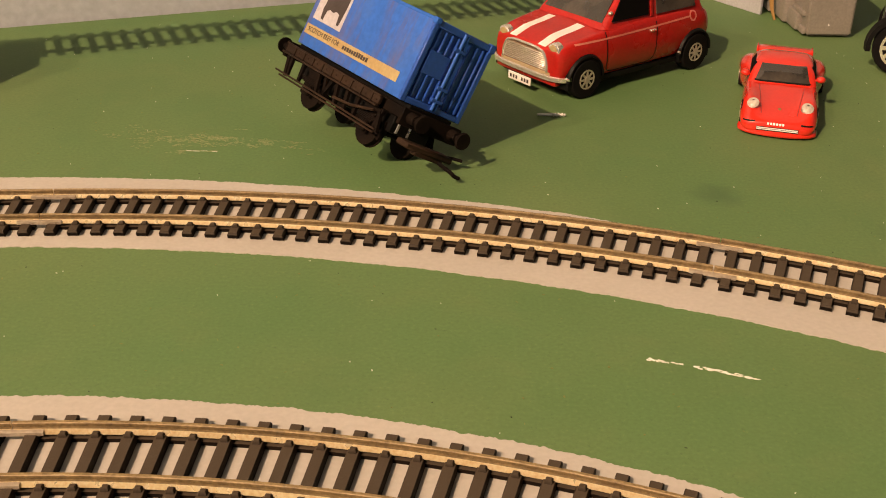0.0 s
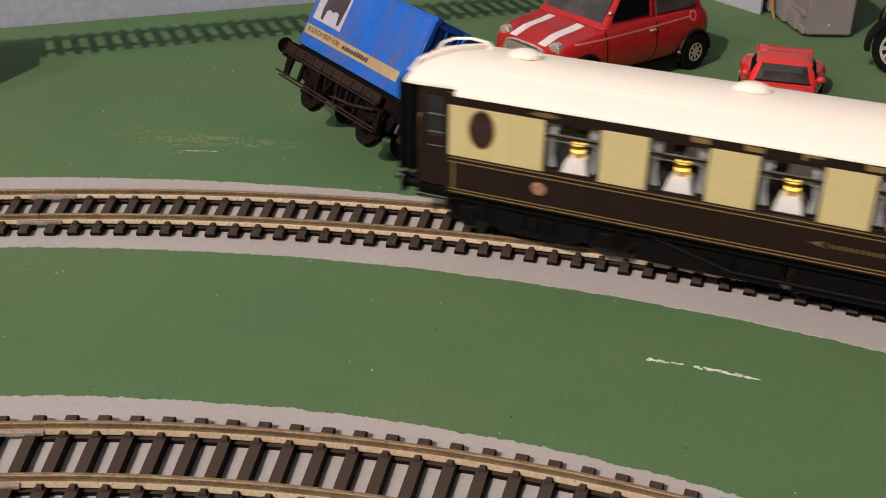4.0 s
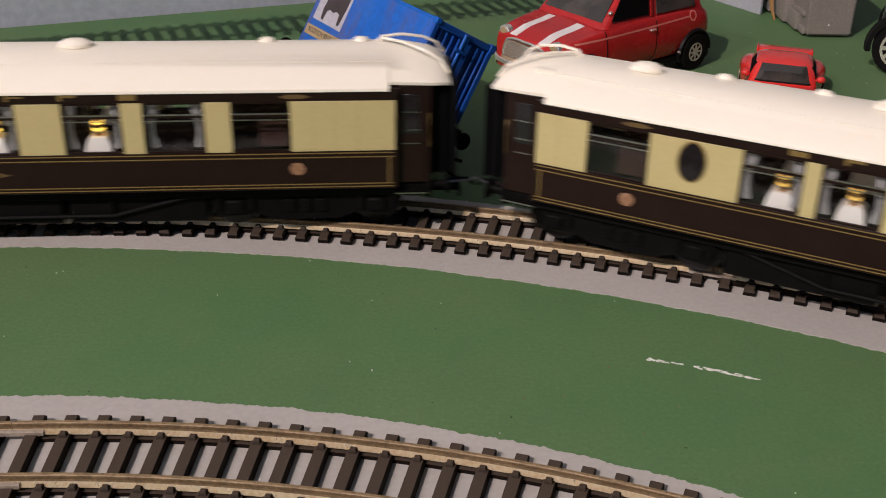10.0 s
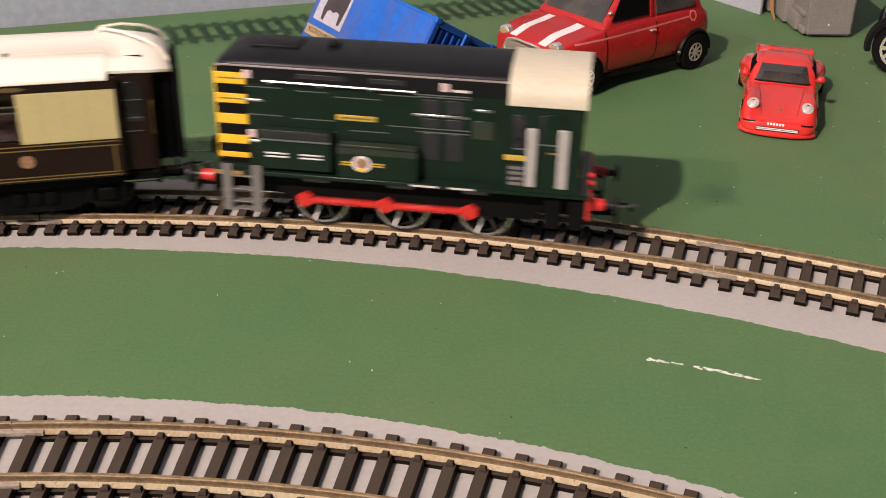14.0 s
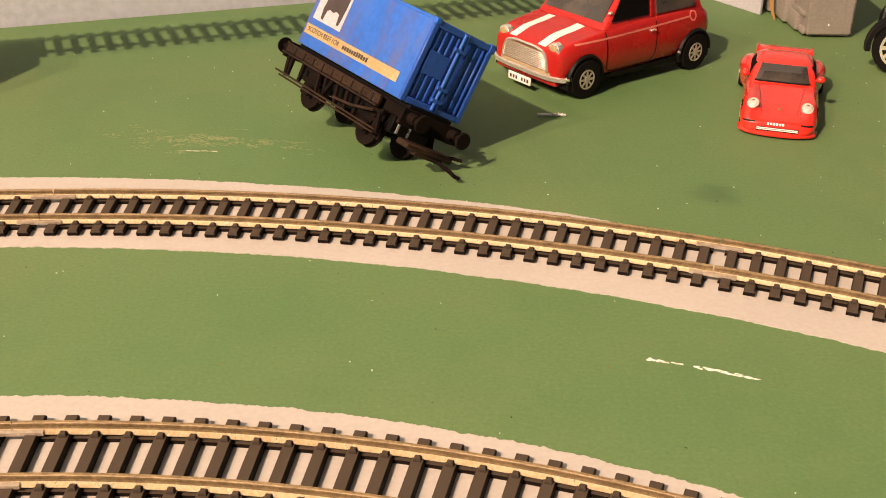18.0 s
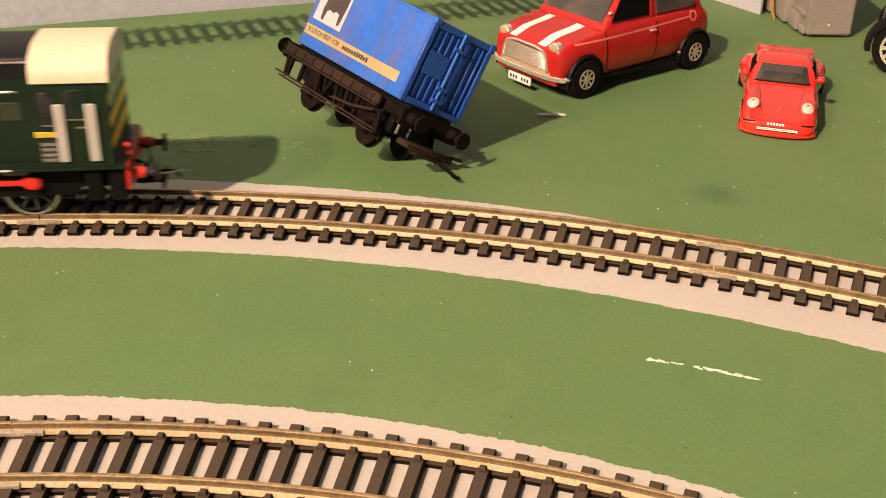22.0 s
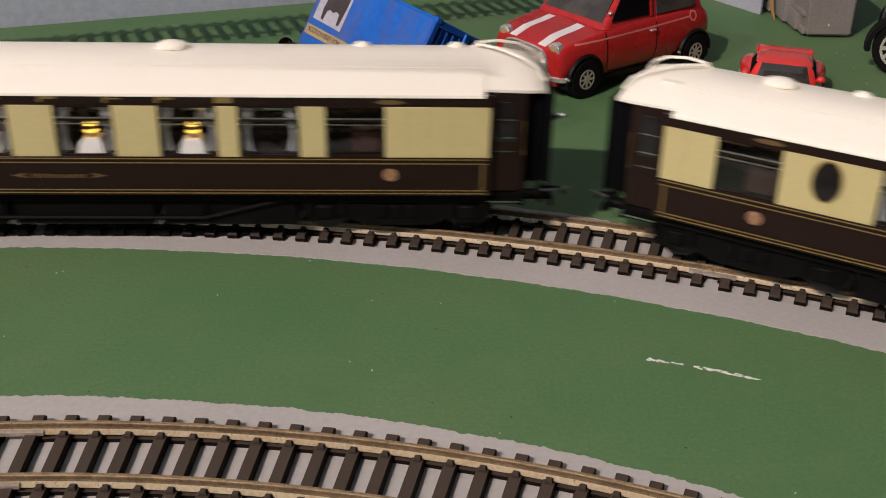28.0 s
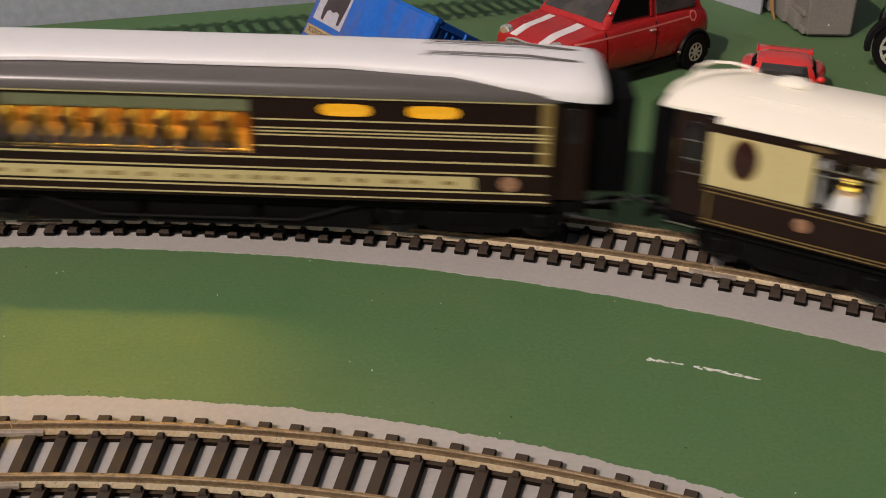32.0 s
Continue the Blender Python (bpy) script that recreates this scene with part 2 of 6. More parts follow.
M_TRIM = material("black_trim", (0.005, 0.005, 0.005), 0.5, specular=0.14)
M_HUB = material("painted_wheel_hub", (0.50, 0.47, 0.38), 0.4, 0.4, amount=0.15)
M_LENS = material("clear_headlamp_lens", (0.62, 0.48, 0.24), 0.2, 0.5, coat=0.6, amount=0.3, scale=500)
M_LENS_PALE = material("pale_lamp_lens", (0.58, 0.54, 0.48), 0.2, coat=0.6, second=(0.26, 0.20, 0.16), amount=0.6, scale=700)
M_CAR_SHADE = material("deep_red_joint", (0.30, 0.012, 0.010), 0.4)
M_AMBER = material("amber_lens", (0.75, 0.38, 0.05), 0.15, coat=0.6)
# opaque dark glass; brown-grey blotches paint in reflections and a glimpse of the interior
M_CAR_GLASS = material("reflection_blotched_glass", (0.035, 0.032, 0.028), 0.06, coat=1.0, specular=0.6, second=(0.12, 0.10, 0.08), amount=0.6, scale=90)
M_CAR_DARK = material("dark_car_interior", (0.003, 0.003, 0.003), 0.8, specular=0.08)
M_GREYTOY = material("grey_moulded_plastic", (0.235, 0.215, 0.19), 0.55, second=(0.20, 0.185, 0.165), amount=0.5, scale=80, fine=900, bump=0.3)
M_LILAC = material("pale_card", (0.40, 0.42, 0.46), 0.8, amount=0.15, scale=40)
M_ORANGE = material("orange_plastic", (0.34, 0.19, 0.06), 0.5, amount=0.3, scale=300)
M_BLACK_CAR = material("black_car_enamel", (0.008, 0.008, 0.010), 0.15, coat=0.8)

# ---- building helpers: all sizes in millimetres, linked in metres ----
MM = 0.001


def finish(bm, name, mat, angle=38):
    bmesh.ops.recalc_face_normals(bm, faces=bm.faces[:])
    bm.transform(Matrix.Scale(MM, 4))
    me = bpy.data.meshes.new(name)
    bm.to_mesh(me)
    bm.free()
    me.materials.append(mat)
    for p in me.polygons:
        p.use_smooth = True
    me.set_sharp_from_angle(angle=radians(angle))
    return me


def part(name, bm, mat, parent=None, label="", angle=38):
    ob = new(name, finish(bm, name, mat, angle))
    ob.parent = parent
    if label:
        tagged(ob, label)
    return ob


def share(name, me, parent, m=None, label=""):
    """Another object on a mesh that is there already."""
    ob = new(name, me)
    ob.parent = parent
    if m is not None:
        ob.matrix_local = m
    if label:
        tagged(ob, label)
    return ob


def holder(name, m, label, category, group="", kind=""):
    ob = new(name)
    ob.empty_display_size = 0.01
    ob.matrix_world = m
    return tagged(ob, label, category, group, kind)


def box(bm, x0, x1, y0, y1, z0, z1, r=0.0, seg=1):
    vs = [bm.verts.new((x, y, z)) for x in (x0, x1) for y in (y0, y1) for z in (z0, z1)]
    fs = [bm.faces.new([vs[i] for i in q]) for q in ((0, 1, 3, 2), (4, 6, 7, 5), (0, 4, 5, 1), (2, 3, 7, 6), (0, 2, 6, 4), (1, 5, 7, 3))]
    if r:
        es = list({e for f in fs for e in f.edges})
        bmesh.ops.bevel(bm, geom=es, offset=r, segments=seg, affect="EDGES", profile=0.5)
    return bm


def boxed(x0, x1, y0, y1, z0, z1, r=0.0, seg=1):
    return box(bmesh.new(), x0, x1, y0, y1, z0, z1, r, seg)


def loft(bm, rings, ends=True, closed=True):
    """Skin over rings of points of equal count."""
    vr = [[bm.verts.new(p) for p in r] for r in rings]
    n = len(vr[0])
    for a, b in zip(vr, vr[1:]):
        for i in range(n if closed else n - 1):
            j = (i + 1) % n
            bm.faces.new((a[i], a[j], b[j], b[i]))
    if ends and closed:
        bm.faces.new(vr[0][::-1])
        bm.faces.new(vr[-1])
    return bm


def eased(pts, sub, ring=False):
    """Points of a smooth curve through pts, sub steps to each span, spaced by chord length."""
    n = len(pts)
    out = []
    p = [Vector(q) for q in pts]
    for i in range(n if ring else n - 1):
        a, b = p[i], p[(i + 1) % n]
        before = p[(i - 1) % n] if ring or i > 0 else None
        after = p[(i + 2) % n] if ring or i < n - 2 else None
        h = max((b - a).length, 1e-6)
        m0 = (b - a) if before is None else (b - before) / ((b - a).length + (a - before).length) * h
        m1 = (b - a) if after is None else (after - a) / ((after - b).length + (b - a).length) * h
        for k in range(sub):
            f = k / sub
            out.append((2 * f**3 - 3 * f**2 + 1) * a + (f**3 - 2 * f**2 + f) * m0 + (3 * f**2 - 2 * f**3) * b + (f**3 - f**2) * m1)
    if not ring:
        out.append(p[-1])
    return out


def smooth_loft(rings, along=4, across=3):
    """A soft skin over rings of points of equal count."""
    fine = [eased(r, across, True) for r in rings]
    columns = [eased(list(c), along) for c in zip(*fine)]
    return loft(bmesh.new(), [[tuple(v) for v in r] for r in zip(*columns)])


def laid(tree, rows, proud=0.12, sink=0.3):
    """Thin trim laid on a skin: rows of (origin, direction) that are cast onto it."""
    rings = []
    for row in rows:
        hits = [tree.ray_cast(Vector(o), Vector(d)) for o, d in row]
        hits = [(h[0], h[1] if h[1].dot(Vector(d)) < 0 else -h[1]) for h, (o, d) in zip(hits, row) if h[0] is not None]
        if len(hits) == len(row):
            rings.append([tuple(p + n * proud) for p, n in hits] + [tuple(p - n * sink) for p, n in hits[::-1]])
    return loft(bmesh.new(), rings)


def from_side(path, s, half):
    """Rows for laid(): a strip of half-width half along a path of (x, z) on the side s."""
    rows = []
    for i, (x, z) in enumerate(path):
        a, b = path[max(i - 1, 0)], path[min(i + 1, len(path) - 1)]
        d = Vector((b[0] - a[0], b[1] - a[1])).normalized()
        rows.append([((x - d.y * k, s * 60, z + d.x * k), (0, -s, 0)) for k in (-half, 0, half)])
    return rows


def line(a, b, n):
    return [(a[0] + (b[0] - a[0]) * k / n, a[1] + (b[1] - a[1]) * k / n) for k in range(n + 1)]


def disc_ring(c, axis, r, n, along=0.0, squash=1.0):
    """Circle of points round c, across axis x, y or z."""
    out = []
    for k in range(n):
        a = 2 * math.pi * k / n
        u, v = r * math.cos(a), r * squash * math.sin(a)
        p = {"x": (along, u, v), "y": (u, along, v), "z": (u, v, along)}[axis]
        out.append((c[0] + p[0], c[1] + p[1], c[2] + p[2]))
    return out


def turned(bm, c, axis, profile, n=20, squash=1.0):
    """A turned body: profile of (along, radius)."""
    return loft(bm, [disc_ring(c, axis, max(r, 0.01), n, a, squash) for a, r in profile])


def tube(bm, path, r, n=8):
    """A round wire along a path of points."""
    pts = [Vector(p) for p in path]
    rings = []
    for i, p in enumerate(pts):
        d = (pts[min(i + 1, len(pts) - 1)] - pts[max(i - 1, 0)]).normalized()
        side = d.cross(Vector((0, 0, 1)))
        side = side.normalized() if side.length > 0.05 else Vector((1, 0, 0))
        up = side.cross(d)
        rings.append([tuple(p + r * (math.cos(2 * math.pi * k / n) * side + math.sin(2 * math.pi * k / n) * up)) for k in range(n)])
    return loft(bm, rings)


def plate(bm, outline, axis, lo, hi):
    """A flat plate: outline in the plane across axis, from lo to hi along it."""
    def put(u, v, w):
        return {"x": (w, u, v), "y": (u, w, v), "z": (u, v, w)}[axis]
    return loft(bm, [[put(u, v, w) for u, v in outline] for w in (lo, hi)])


def ellipse(cx, cz, a, b, n=24):
    return [(cx + a * math.cos(2 * math.pi * k / n), cz + b * math.sin(2 * math.pi * k / n)) for k in range(n)]


def bars(bm, x0, x1, z0, z1, y, count, rng, gap=0.35):
    """Unreadable lettering as a row of small upright bars."""
    step = (x1 - x0) / count
    for k in range(count):
        h = (z1 - z0) * rng.uniform(0.75, 1.0)
        box(bm, x0 + k * step, x0 + (k + 1 - gap) * step, y, y + 0.1, z0, z0 + h)
    return bm

# ---- the plan ----
C1, R1 = Vector((-0.08070, -0.20119)), 0.505      # outer loop of track
C2, R2 = Vector((-0.06740, -0.14273)), 0.32821    # inner loop of track
RAIL_TOP = 4.9
BACK = radians(21.6)                               # run of the room's back wall
WALL0 = Vector((-0.2029, 0.4953))


def on_wall(along, out, z):
    d = Vector((math.cos(BACK), math.sin(BACK)))
    n = Vector((math.sin(BACK), -math.cos(BACK)))
    p = WALL0 + d * along + n * out
    return (p.x, p.y, z)


# ---- room ----
def slab(name, corners, z0, z1, mat, label, category):
    bm = bmesh.new()
    loft(bm, [[(p[0] * 1000, p[1] * 1000, z * 1000) for p in corners] for z in (z0, z1)])
    return tagged(part(name, bm, mat), label, category, kind="structure")


def room():
    lo, hi, t = -0.86, 2.04, 0.1
    a, b, c, d = -2.7, 2.3, 0.0, 3.5
    def quad(u0, u1, o0, o1):
        return [on_wall(u0, o0, 0), on_wall(u1, o0, 0), on_wall(u1, o1, 0), on_wall(u0, o1, 0)]
    slab("wall_back", quad(a - t, b + t, c - t, c), lo, hi, M_WALL, "off-white painted room wall behind the layout", "wall")
    # unseen sides and ceiling, added; their dark blue weakens and cools the bounce
    slab("wall_front", quad(a - t, b + t, d, d + t), lo, hi, M_UNSEEN_ROOM, "unseen room wall, dark blue to keep bounced light low and cool", "wall")
    slab("wall_west", quad(a - t, a, c, d), lo, hi, M_UNSEEN_ROOM, "unseen room wall, dark blue to keep bounced light low and cool", "wall")
    slab("wall_east", quad(b, b + t, c, d), lo, hi, M_UNSEEN_ROOM, "unseen room wall, dark blue to keep bounced light low and cool", "wall")
    slab("ceiling", quad(a - t, b + t, c - t, d + t), hi, hi + 0.1, M_UNSEEN_ROOM, "unseen ceiling, dark blue to keep bounced light low and cool", "ceiling")
    slab("floor", quad(a - t, b + t, c - t, d + t), lo - 0.1, lo, M_CARPET, "grey carpeted room floor", "floor")


room()


# ---- baseboard ----
def baseboard():
    base = holder("baseboard", Matrix(), "green-painted plywood layout board on timber legs", "table", kind="structure")
    a, b = on_wall(-0.62, 0.003, 0), on_wall(1.05, 0.003, 0)
    pts = [(a[0], a[1]), (-0.86, -0.55), (-0.72, -0.85), (0.62, -0.85), (b[0], -0.1), (b[0], b[1])]
    bm = bmesh.new()
    loft(bm, [[(x * 1000, y * 1000, z) for x, y in pts] for z in (-14, 0)])
    part("board_top", bm, M_GREEN, base, "olive green painted board with scuffs")
    for x, y in ((-0.62, -0.62), (0.5, -0.62), (-0.55, 0.18), (0.55, 0.45)):
        bm = boxed(x * 1000 - 28, x * 1000 + 28, y * 1000 - 28, y * 1000 + 28, -860, -14.2, 2)
        part("leg", bm, M_WOOD, base, "plain timber leg")
    return base


baseboard()


def painted_band(name, centre, inner, outer, a0, a1, seed, label, z=0.25):
    """Grey paint laid round a track, with ragged edges. inner and outer give radii (m) by the angle in degrees."""
    rng = random.Random(seed)
    bm = bmesh.new()
    rows = []
    steps = int((a1 - a0) / 0.07)
    w1 = w2 = 0.0
    for k in range(steps + 1):
        a = a0 + (a1 - a0) * k / steps
        w1 = 0.6 * w1 + rng.uniform(-1, 1) * 0.00026
        w2 = 0.6 * w2 + rng.uniform(-1, 1) * 0.00028
        slow = 0.0007 * noise.noise(Vector((a * 0.35, seed, 0)))
        row = []
        r_in, r_out = inner(a) + w1 + slow, outer(a) + w2 - slow
        c, s = math.cos(radians(a)), math.sin(radians(a))
        for r in (r_in, (r_in + r_out) / 2, r_out):
            row.append(bm.verts.new(((centre.x + r * c) * 1000, (centre.y + r * s) * 1000, z)))
        low = [bm.verts.new((v.co.x, v.co.y, -0.05)) for v in (row[0], row[2])]
        rows.append((low[0], *row, low[1]))
    for p, q in zip(rows, rows[1:]):
        for i in range(4):
            bm.faces.new((p[i], p[i + 1], q[i + 1], q[i]))
    return tagged(part(name, bm, M_GREY_PAINT), label, "painted trackbed", kind="structure")


def outer_in(a):
    return 0.4766 + 0.000286 * (min(max(a, 40), 125) - 66.4)


def outer_out(a):
    if a > 77:
        return 0.5255 + 0.00043 * (min(a, 125) - 77)
    return 0.5195 + 0.0060 * max(0.0, (a - 73.5) / 3.5) ** 0.5 if a > 73.5 else 0.5188


painted_band("trackbed", C1, outer_in, outer_out, -90, 270, 3, "pale grey painted strip under the outer track, ragged edges")
painted_band("trackbed", C2, lambda a: 0.306, lambda a: 0.3477 + 0.00023 * (min(max(a, 40), 125) - 70.3), -90, 270, 8,
             "pale grey painted strip under the inner track, ragged edges")


# ---- paint chips, scuffs and specks on the board ----
def chip(bm, x, y, length, width, turn, rng, z=0.12):
    n = 12
    pts = []
    z += rng.uniform(0.0, 0.07)
    for k in range(n):
        a = 2 * math.pi * k / n
        u, v = length / 2 * math.cos(a) * rng.uniform(0.7, 1.1), width / 2 * math.sin(a) * rng.uniform(0.4, 1.2)
        pts.append((x + u * math.cos(turn) - v * math.sin(turn), y + u * math.sin(turn) + v * math.cos(turn)))
    loft(bm, [[(p[0], p[1], zz) for p in pts] for zz in (-0.03, z)])


def marks():
    rng = random.Random(21)
    bm = bmesh.new()
    t = math.atan2(-7.6, 24.4)
    for x, y, l, w in ((52.3, 229.8, 3.6, 1.3), (54.6, 229.0, 1.6, 0.7), (57.4, 228.6, 2.6, 0.5), (63.5, 226.8, 4.0, 1.5), (66.2, 225.9, 5.2, 1.3),
                       (70.4, 224.4, 4.2, 1.0), (73.3, 223.2, 4.6, 0.9), (75.3, 222.5, 1.5, 0.4)):
        # each stretch is broken into slivers
        for k in range(10):
            u, q = rng.uniform(-0.5, 0.5) * l, rng.uniform(-0.4, 0.4) * w
            chip(bm, x + u * math.cos(t) - q * math.sin(t), y + u * math.sin(t) + q * math.cos(t), l * rng.uniform(0.12, 0.5), w * rng.uniform(0.15, 0.45), t + rng.uniform(-0.25, 0.25), rng)
    tagged(part("paint_chip", bm, M_CHIP), "long pale scratch through the green paint", "scratch", kind="structure")
    bm = bmesh.new()
    for c in range(60):
        u = rng.gauss(0.5, 0.30)
        cx, cy = -119 + 62 * u, 370 - 8.7 * u + rng.gauss(0, 3.6)
        for k in range(rng.randint(4, 22)):
            chip(bm, cx + rng.gauss(0, 2.0), cy + rng.gauss(0, 0.9), rng.uniform(0.2, 1.3), rng.uniform(0.10, 0.30), rng.uniform(-0.4, 0.3), rng, 0.06)
    streak = bmesh.new()
    for k in range(9):
        chip(streak, -88 + k * 1.2, 354.9 + rng.uniform(-0.25, 0.25), rng.uniform(1.0, 2.4), rng.uniform(0.12, 0.35), rng.uniform(-0.15, 0.05), rng, 0.1)
    tagged(part("paint_chip", streak, M_CHIP), "thin pale streak in the scuffed green paint", "scratch", kind="structure")
    for k in range(14):
        chip(bm, -91 + k, 354.9 + rng.uniform(-0.4, 0.4), rng.uniform(1.2, 2.6), rng.uniform(0.2, 0.6), rng.uniform(-0.2, 0.1), rng, 0.08)
    chip(bm, -46, 354, 2.4, 0.5, 0.3, rng, 0.08)
    tagged(part("scuff_marks", bm, M_SCUFF), "patch of pale scuff marks in the green paint", "scuff marks", kind="stuff")
    bm = bmesh.new()
    for k in range(190):
        x, y = rng.uniform(-260, 300), rng.uniform(170, 520)
        chip(bm, x, y, rng.uniform(0.2, 0.8) * rng.uniform(0.5, 1.2), rng.uniform(0.15, 0.45), rng.uniform(0, 3), rng, 0.1)
    tagged(part("specks", bm, M_CHIP), "scattered tiny pale specks on the green board", "specks", kind="stuff")

    bm = bmesh.new()
    for k in range(110):
        chip(bm, rng.uniform(-200, 260), rng.uniform(170, 500), rng.uniform(0.2, 0.7), rng.uniform(0.2, 0.4), rng.uniform(0, 3), rng, 0.1)
    tagged(part("dark_specks", bm, M_SMUDGE), "scattered tiny dark specks on the green board", "specks", kind="stuff")

    bm = bmesh.new()
    for k in range(420):
        chip(bm, rng.uniform(-260, 300), rng.uniform(185, 520), rng.uniform(0.3, 1.1), rng.uniform(0.2, 0.6), rng.uniform(0, 3), rng, 0.05)
    tagged(part("ochre_flecks", bm, M_OCHRE), "faint ochre flecks in the green paint", "flecks", kind="stuff")


marks()


# ---- track ----
def arc_point(c, r, a, z):
    return ((c.x + r * math.cos(a)) * 1000, (c.y + r * math.sin(a)) * 1000, z)


def rail_mesh(c, r, a0, a1):
    prof = [(-1.05, 2.2), (-1.05, 2.45), (-0.42, 3.3), (-0.30, 3.9), (-0.52, 4.1), (-0.52, 4.72), (-0.36, 4.9), (0.36, 4.9), (0.52, 4.72),
            (0.52, 4.1), (0.30, 3.9), (0.42, 3.3), (1.05, 2.45), (1.05, 2.2)]
    n = max(8, int(abs(a1 - a0) * r / 0.006))
    rings = [[arc_point(c, r + u * MM, a0 + (a1 - a0) * k / n, z) for u, z in prof] for k in range(n + 1)]
    bm = loft(bmesh.new(), rings)
    bm.faces.ensure_lookup_table()
    for k, f in enumerate(bm.faces):
        if k < n * len(prof) and k % len(prof) in (2, 3, 4, 5, 7, 8, 9, 10):
            f.material_index = 1
        elif k < n * len(prof) and k % len(prof) == 6:
            f.material_index = 2
    return bm


def sleeper_bm(bm, chairs=True, m=None):
    """Sleeper along local x (across the track), with the rail chairs moulded on."""
    first = len(bm.verts)
    hw, hl, h = 1.47, 14.9, 2.4
    # ends undercut towards the foot, a shape added to shade the end faces
    bot = [(-hl + 1.2, -hw - 0.1, 0), (hl - 1.2, -hw - 0.1, 0), (hl - 1.2, hw + 0.1, 0), (-hl + 1.2, hw + 0.1, 0)]
    mid = [(-hl, -hw, h - 0.6), (hl, -hw, h - 0.6), (hl, hw, h - 0.6), (-hl, hw, h - 0.6)]
    top = [(-hl + 0.5, -hw + 0.25, h), (hl - 0.5, -hw + 0.25, h), (hl - 0.5, hw - 0.25, h), (-hl + 0.5, hw - 0.25, h)]
    loft(bm, [bot, mid, top])
    if chairs:
        for x in (-8.7, 8.7):
            for s in (-1, 1):
                cx = x + s * 1.65
                b = [(cx + u, v, h - 0.03) for u, v in ((-0.8, -0.85), (0.8, -0.85), (0.8, 0.85), (-0.8, 0.85))]
                q = [(cx + u - s * 0.1, v, h + 0.5) for u, v in ((-0.7, -0.75), (0.7, -0.75), (0.7, 0.75), (-0.7, 0.75))]
                loft(bm, [b, q, [(cx + u - s * 0.2, v, h + 0.75) for u, v in ((-0.5, -0.5), (0.5, -0.5), (0.5, 0.5), (-0.5, 0.5))]])
    if m is not None:
        bm.verts.ensure_lookup_table()
        for v in bm.verts[first:]:
            v.co = m @ v.co
    return bm


SLEEPER = finish(sleeper_bm(bmesh.new()), "sleeper", M_SLEEPER)
SLEEPER_PLAIN = finish(sleeper_bm(bmesh.new(), False), "sleeper", M_SLEEPER)


def track_section(c, r, a0, a1, count, near, label):
    """One piece of curved track from angle a1 down to a0 (radians)."""
    sec = holder("track_section", Matrix(), label, "model track", "track sections")
    gap = 0.00018 / r
    for side in (-1, 1):
        rail = part("rail", rail_mesh(c, r + side * 0.0087, a0 + gap, a1 - gap), M_RAIL, sec, "bright brassy rail with tarnished sides")
        rail.data.materials.append(M_RAIL_SIDE)
        rail.data.materials.append(M_RAIL_TOP)
        bm = bmesh.new()
        n = 24
        loft(bm, [[arc_point(c, r + (side * 8.7 + u) * MM, a0 + (a1 - a0) * (k + 0.2) / (n + 0.4), z) for u, z in ((-1.1, 0.1), (-1.1, 1.2), (1.1, 1.2), (1.1, 0.1))]
                  for k in range(n + 1)])
        part("web", bm, M_SLEEPER, sec)
        bm = bmesh.new()
        w = 0.0065 / r
        loft(bm, [[arc_point(c, r + (side * 8.7 + u) * MM, a0 + w * (2 * k / 6 - 1), z) for u, z in ((-1.45, 2.12), (-1.45, 2.95), (-0.7, 3.2), (0.7, 3.2), (1.45, 2.95), (1.45, 2.12))]
                  for k in range(7)])
        part("rail_joiner", bm, M_JOINER, sec, "folded metal rail joiner")
    step = (a1 - a0 - 0.0009 / r) / count
    joined = bmesh.new()
    for k in range(count):
        a = a1 - 0.00045 / r - (k + 0.5) * step
        m = Matrix.Translation(((c.x + r * math.cos(a)), (c.y + r * math.sin(a)), 0)) @ Matrix.Rotation(a, 4, "Z")
        edge = k in (0, count - 1)
        if near:
            share("sleeper", SLEEPER_PLAIN if edge else SLEEPER, sec, m)
        else:
            sleeper_bm(joined, False, Matrix.Scale(1000, 4) @ m @ Matrix.Scale(MM, 4))
    if near:
        joined.free()
    else:
        tagged(part("sleepers", joined, M_SLEEPER, sec), kind="stuff")
    return sec


def tracks():
    step, top = radians(22.5), radians(94.32)
    for k in range(16):
        a1 = top - k * step
        track_section(C1, R1, a1 - step, a1, 29, k in (0, 1, 15), "curved model track, brassy rails on brown sleepers")
    step, top = radians(45), radians(94.0)
    for k in range(8):
        a1 = top - k * step
        track_section(C2, R2, a1 - step, a1, 38, k in (0, 7), "tighter curved model track, brassy rails on brown sleepers")


tracks()


# ---- rolling stock: local x along the track, y away from the inner side, z up from the board ----
def wheel_mesh(r, spoked, name, gauge=8.2):
    """A pair of wheels on an axle, turned about the axle (y), centred on it."""
    bm = bmesh.new()
    for s in (-1, 1):
        turned(bm, (0, s * gauge, 0), "y", [(-1.3, r * 0.72), (-1.2, r), (1.0, r), (1.05, r + 0.55), (1.4, r + 0.45), (1.4, r * 0.7)] if s < 0 else
               [(-1.4, r * 0.7), (-1.4, r + 0.45), (-1.05, r + 0.55), (-1.0, r), (1.2, r), (1.3, r * 0.72)], 24)
        turned(bm, (0, s * (gauge + 1.2), 0), "y", [(-0.8, r * 0.3), (0.8, r * 0.26)], 12)
    turned(bm, (0, 0, 0), "y", [(-gauge - 1, 0.9), (gauge + 1, 0.9)], 10)
    return finish(bm, name, M_WHEEL)


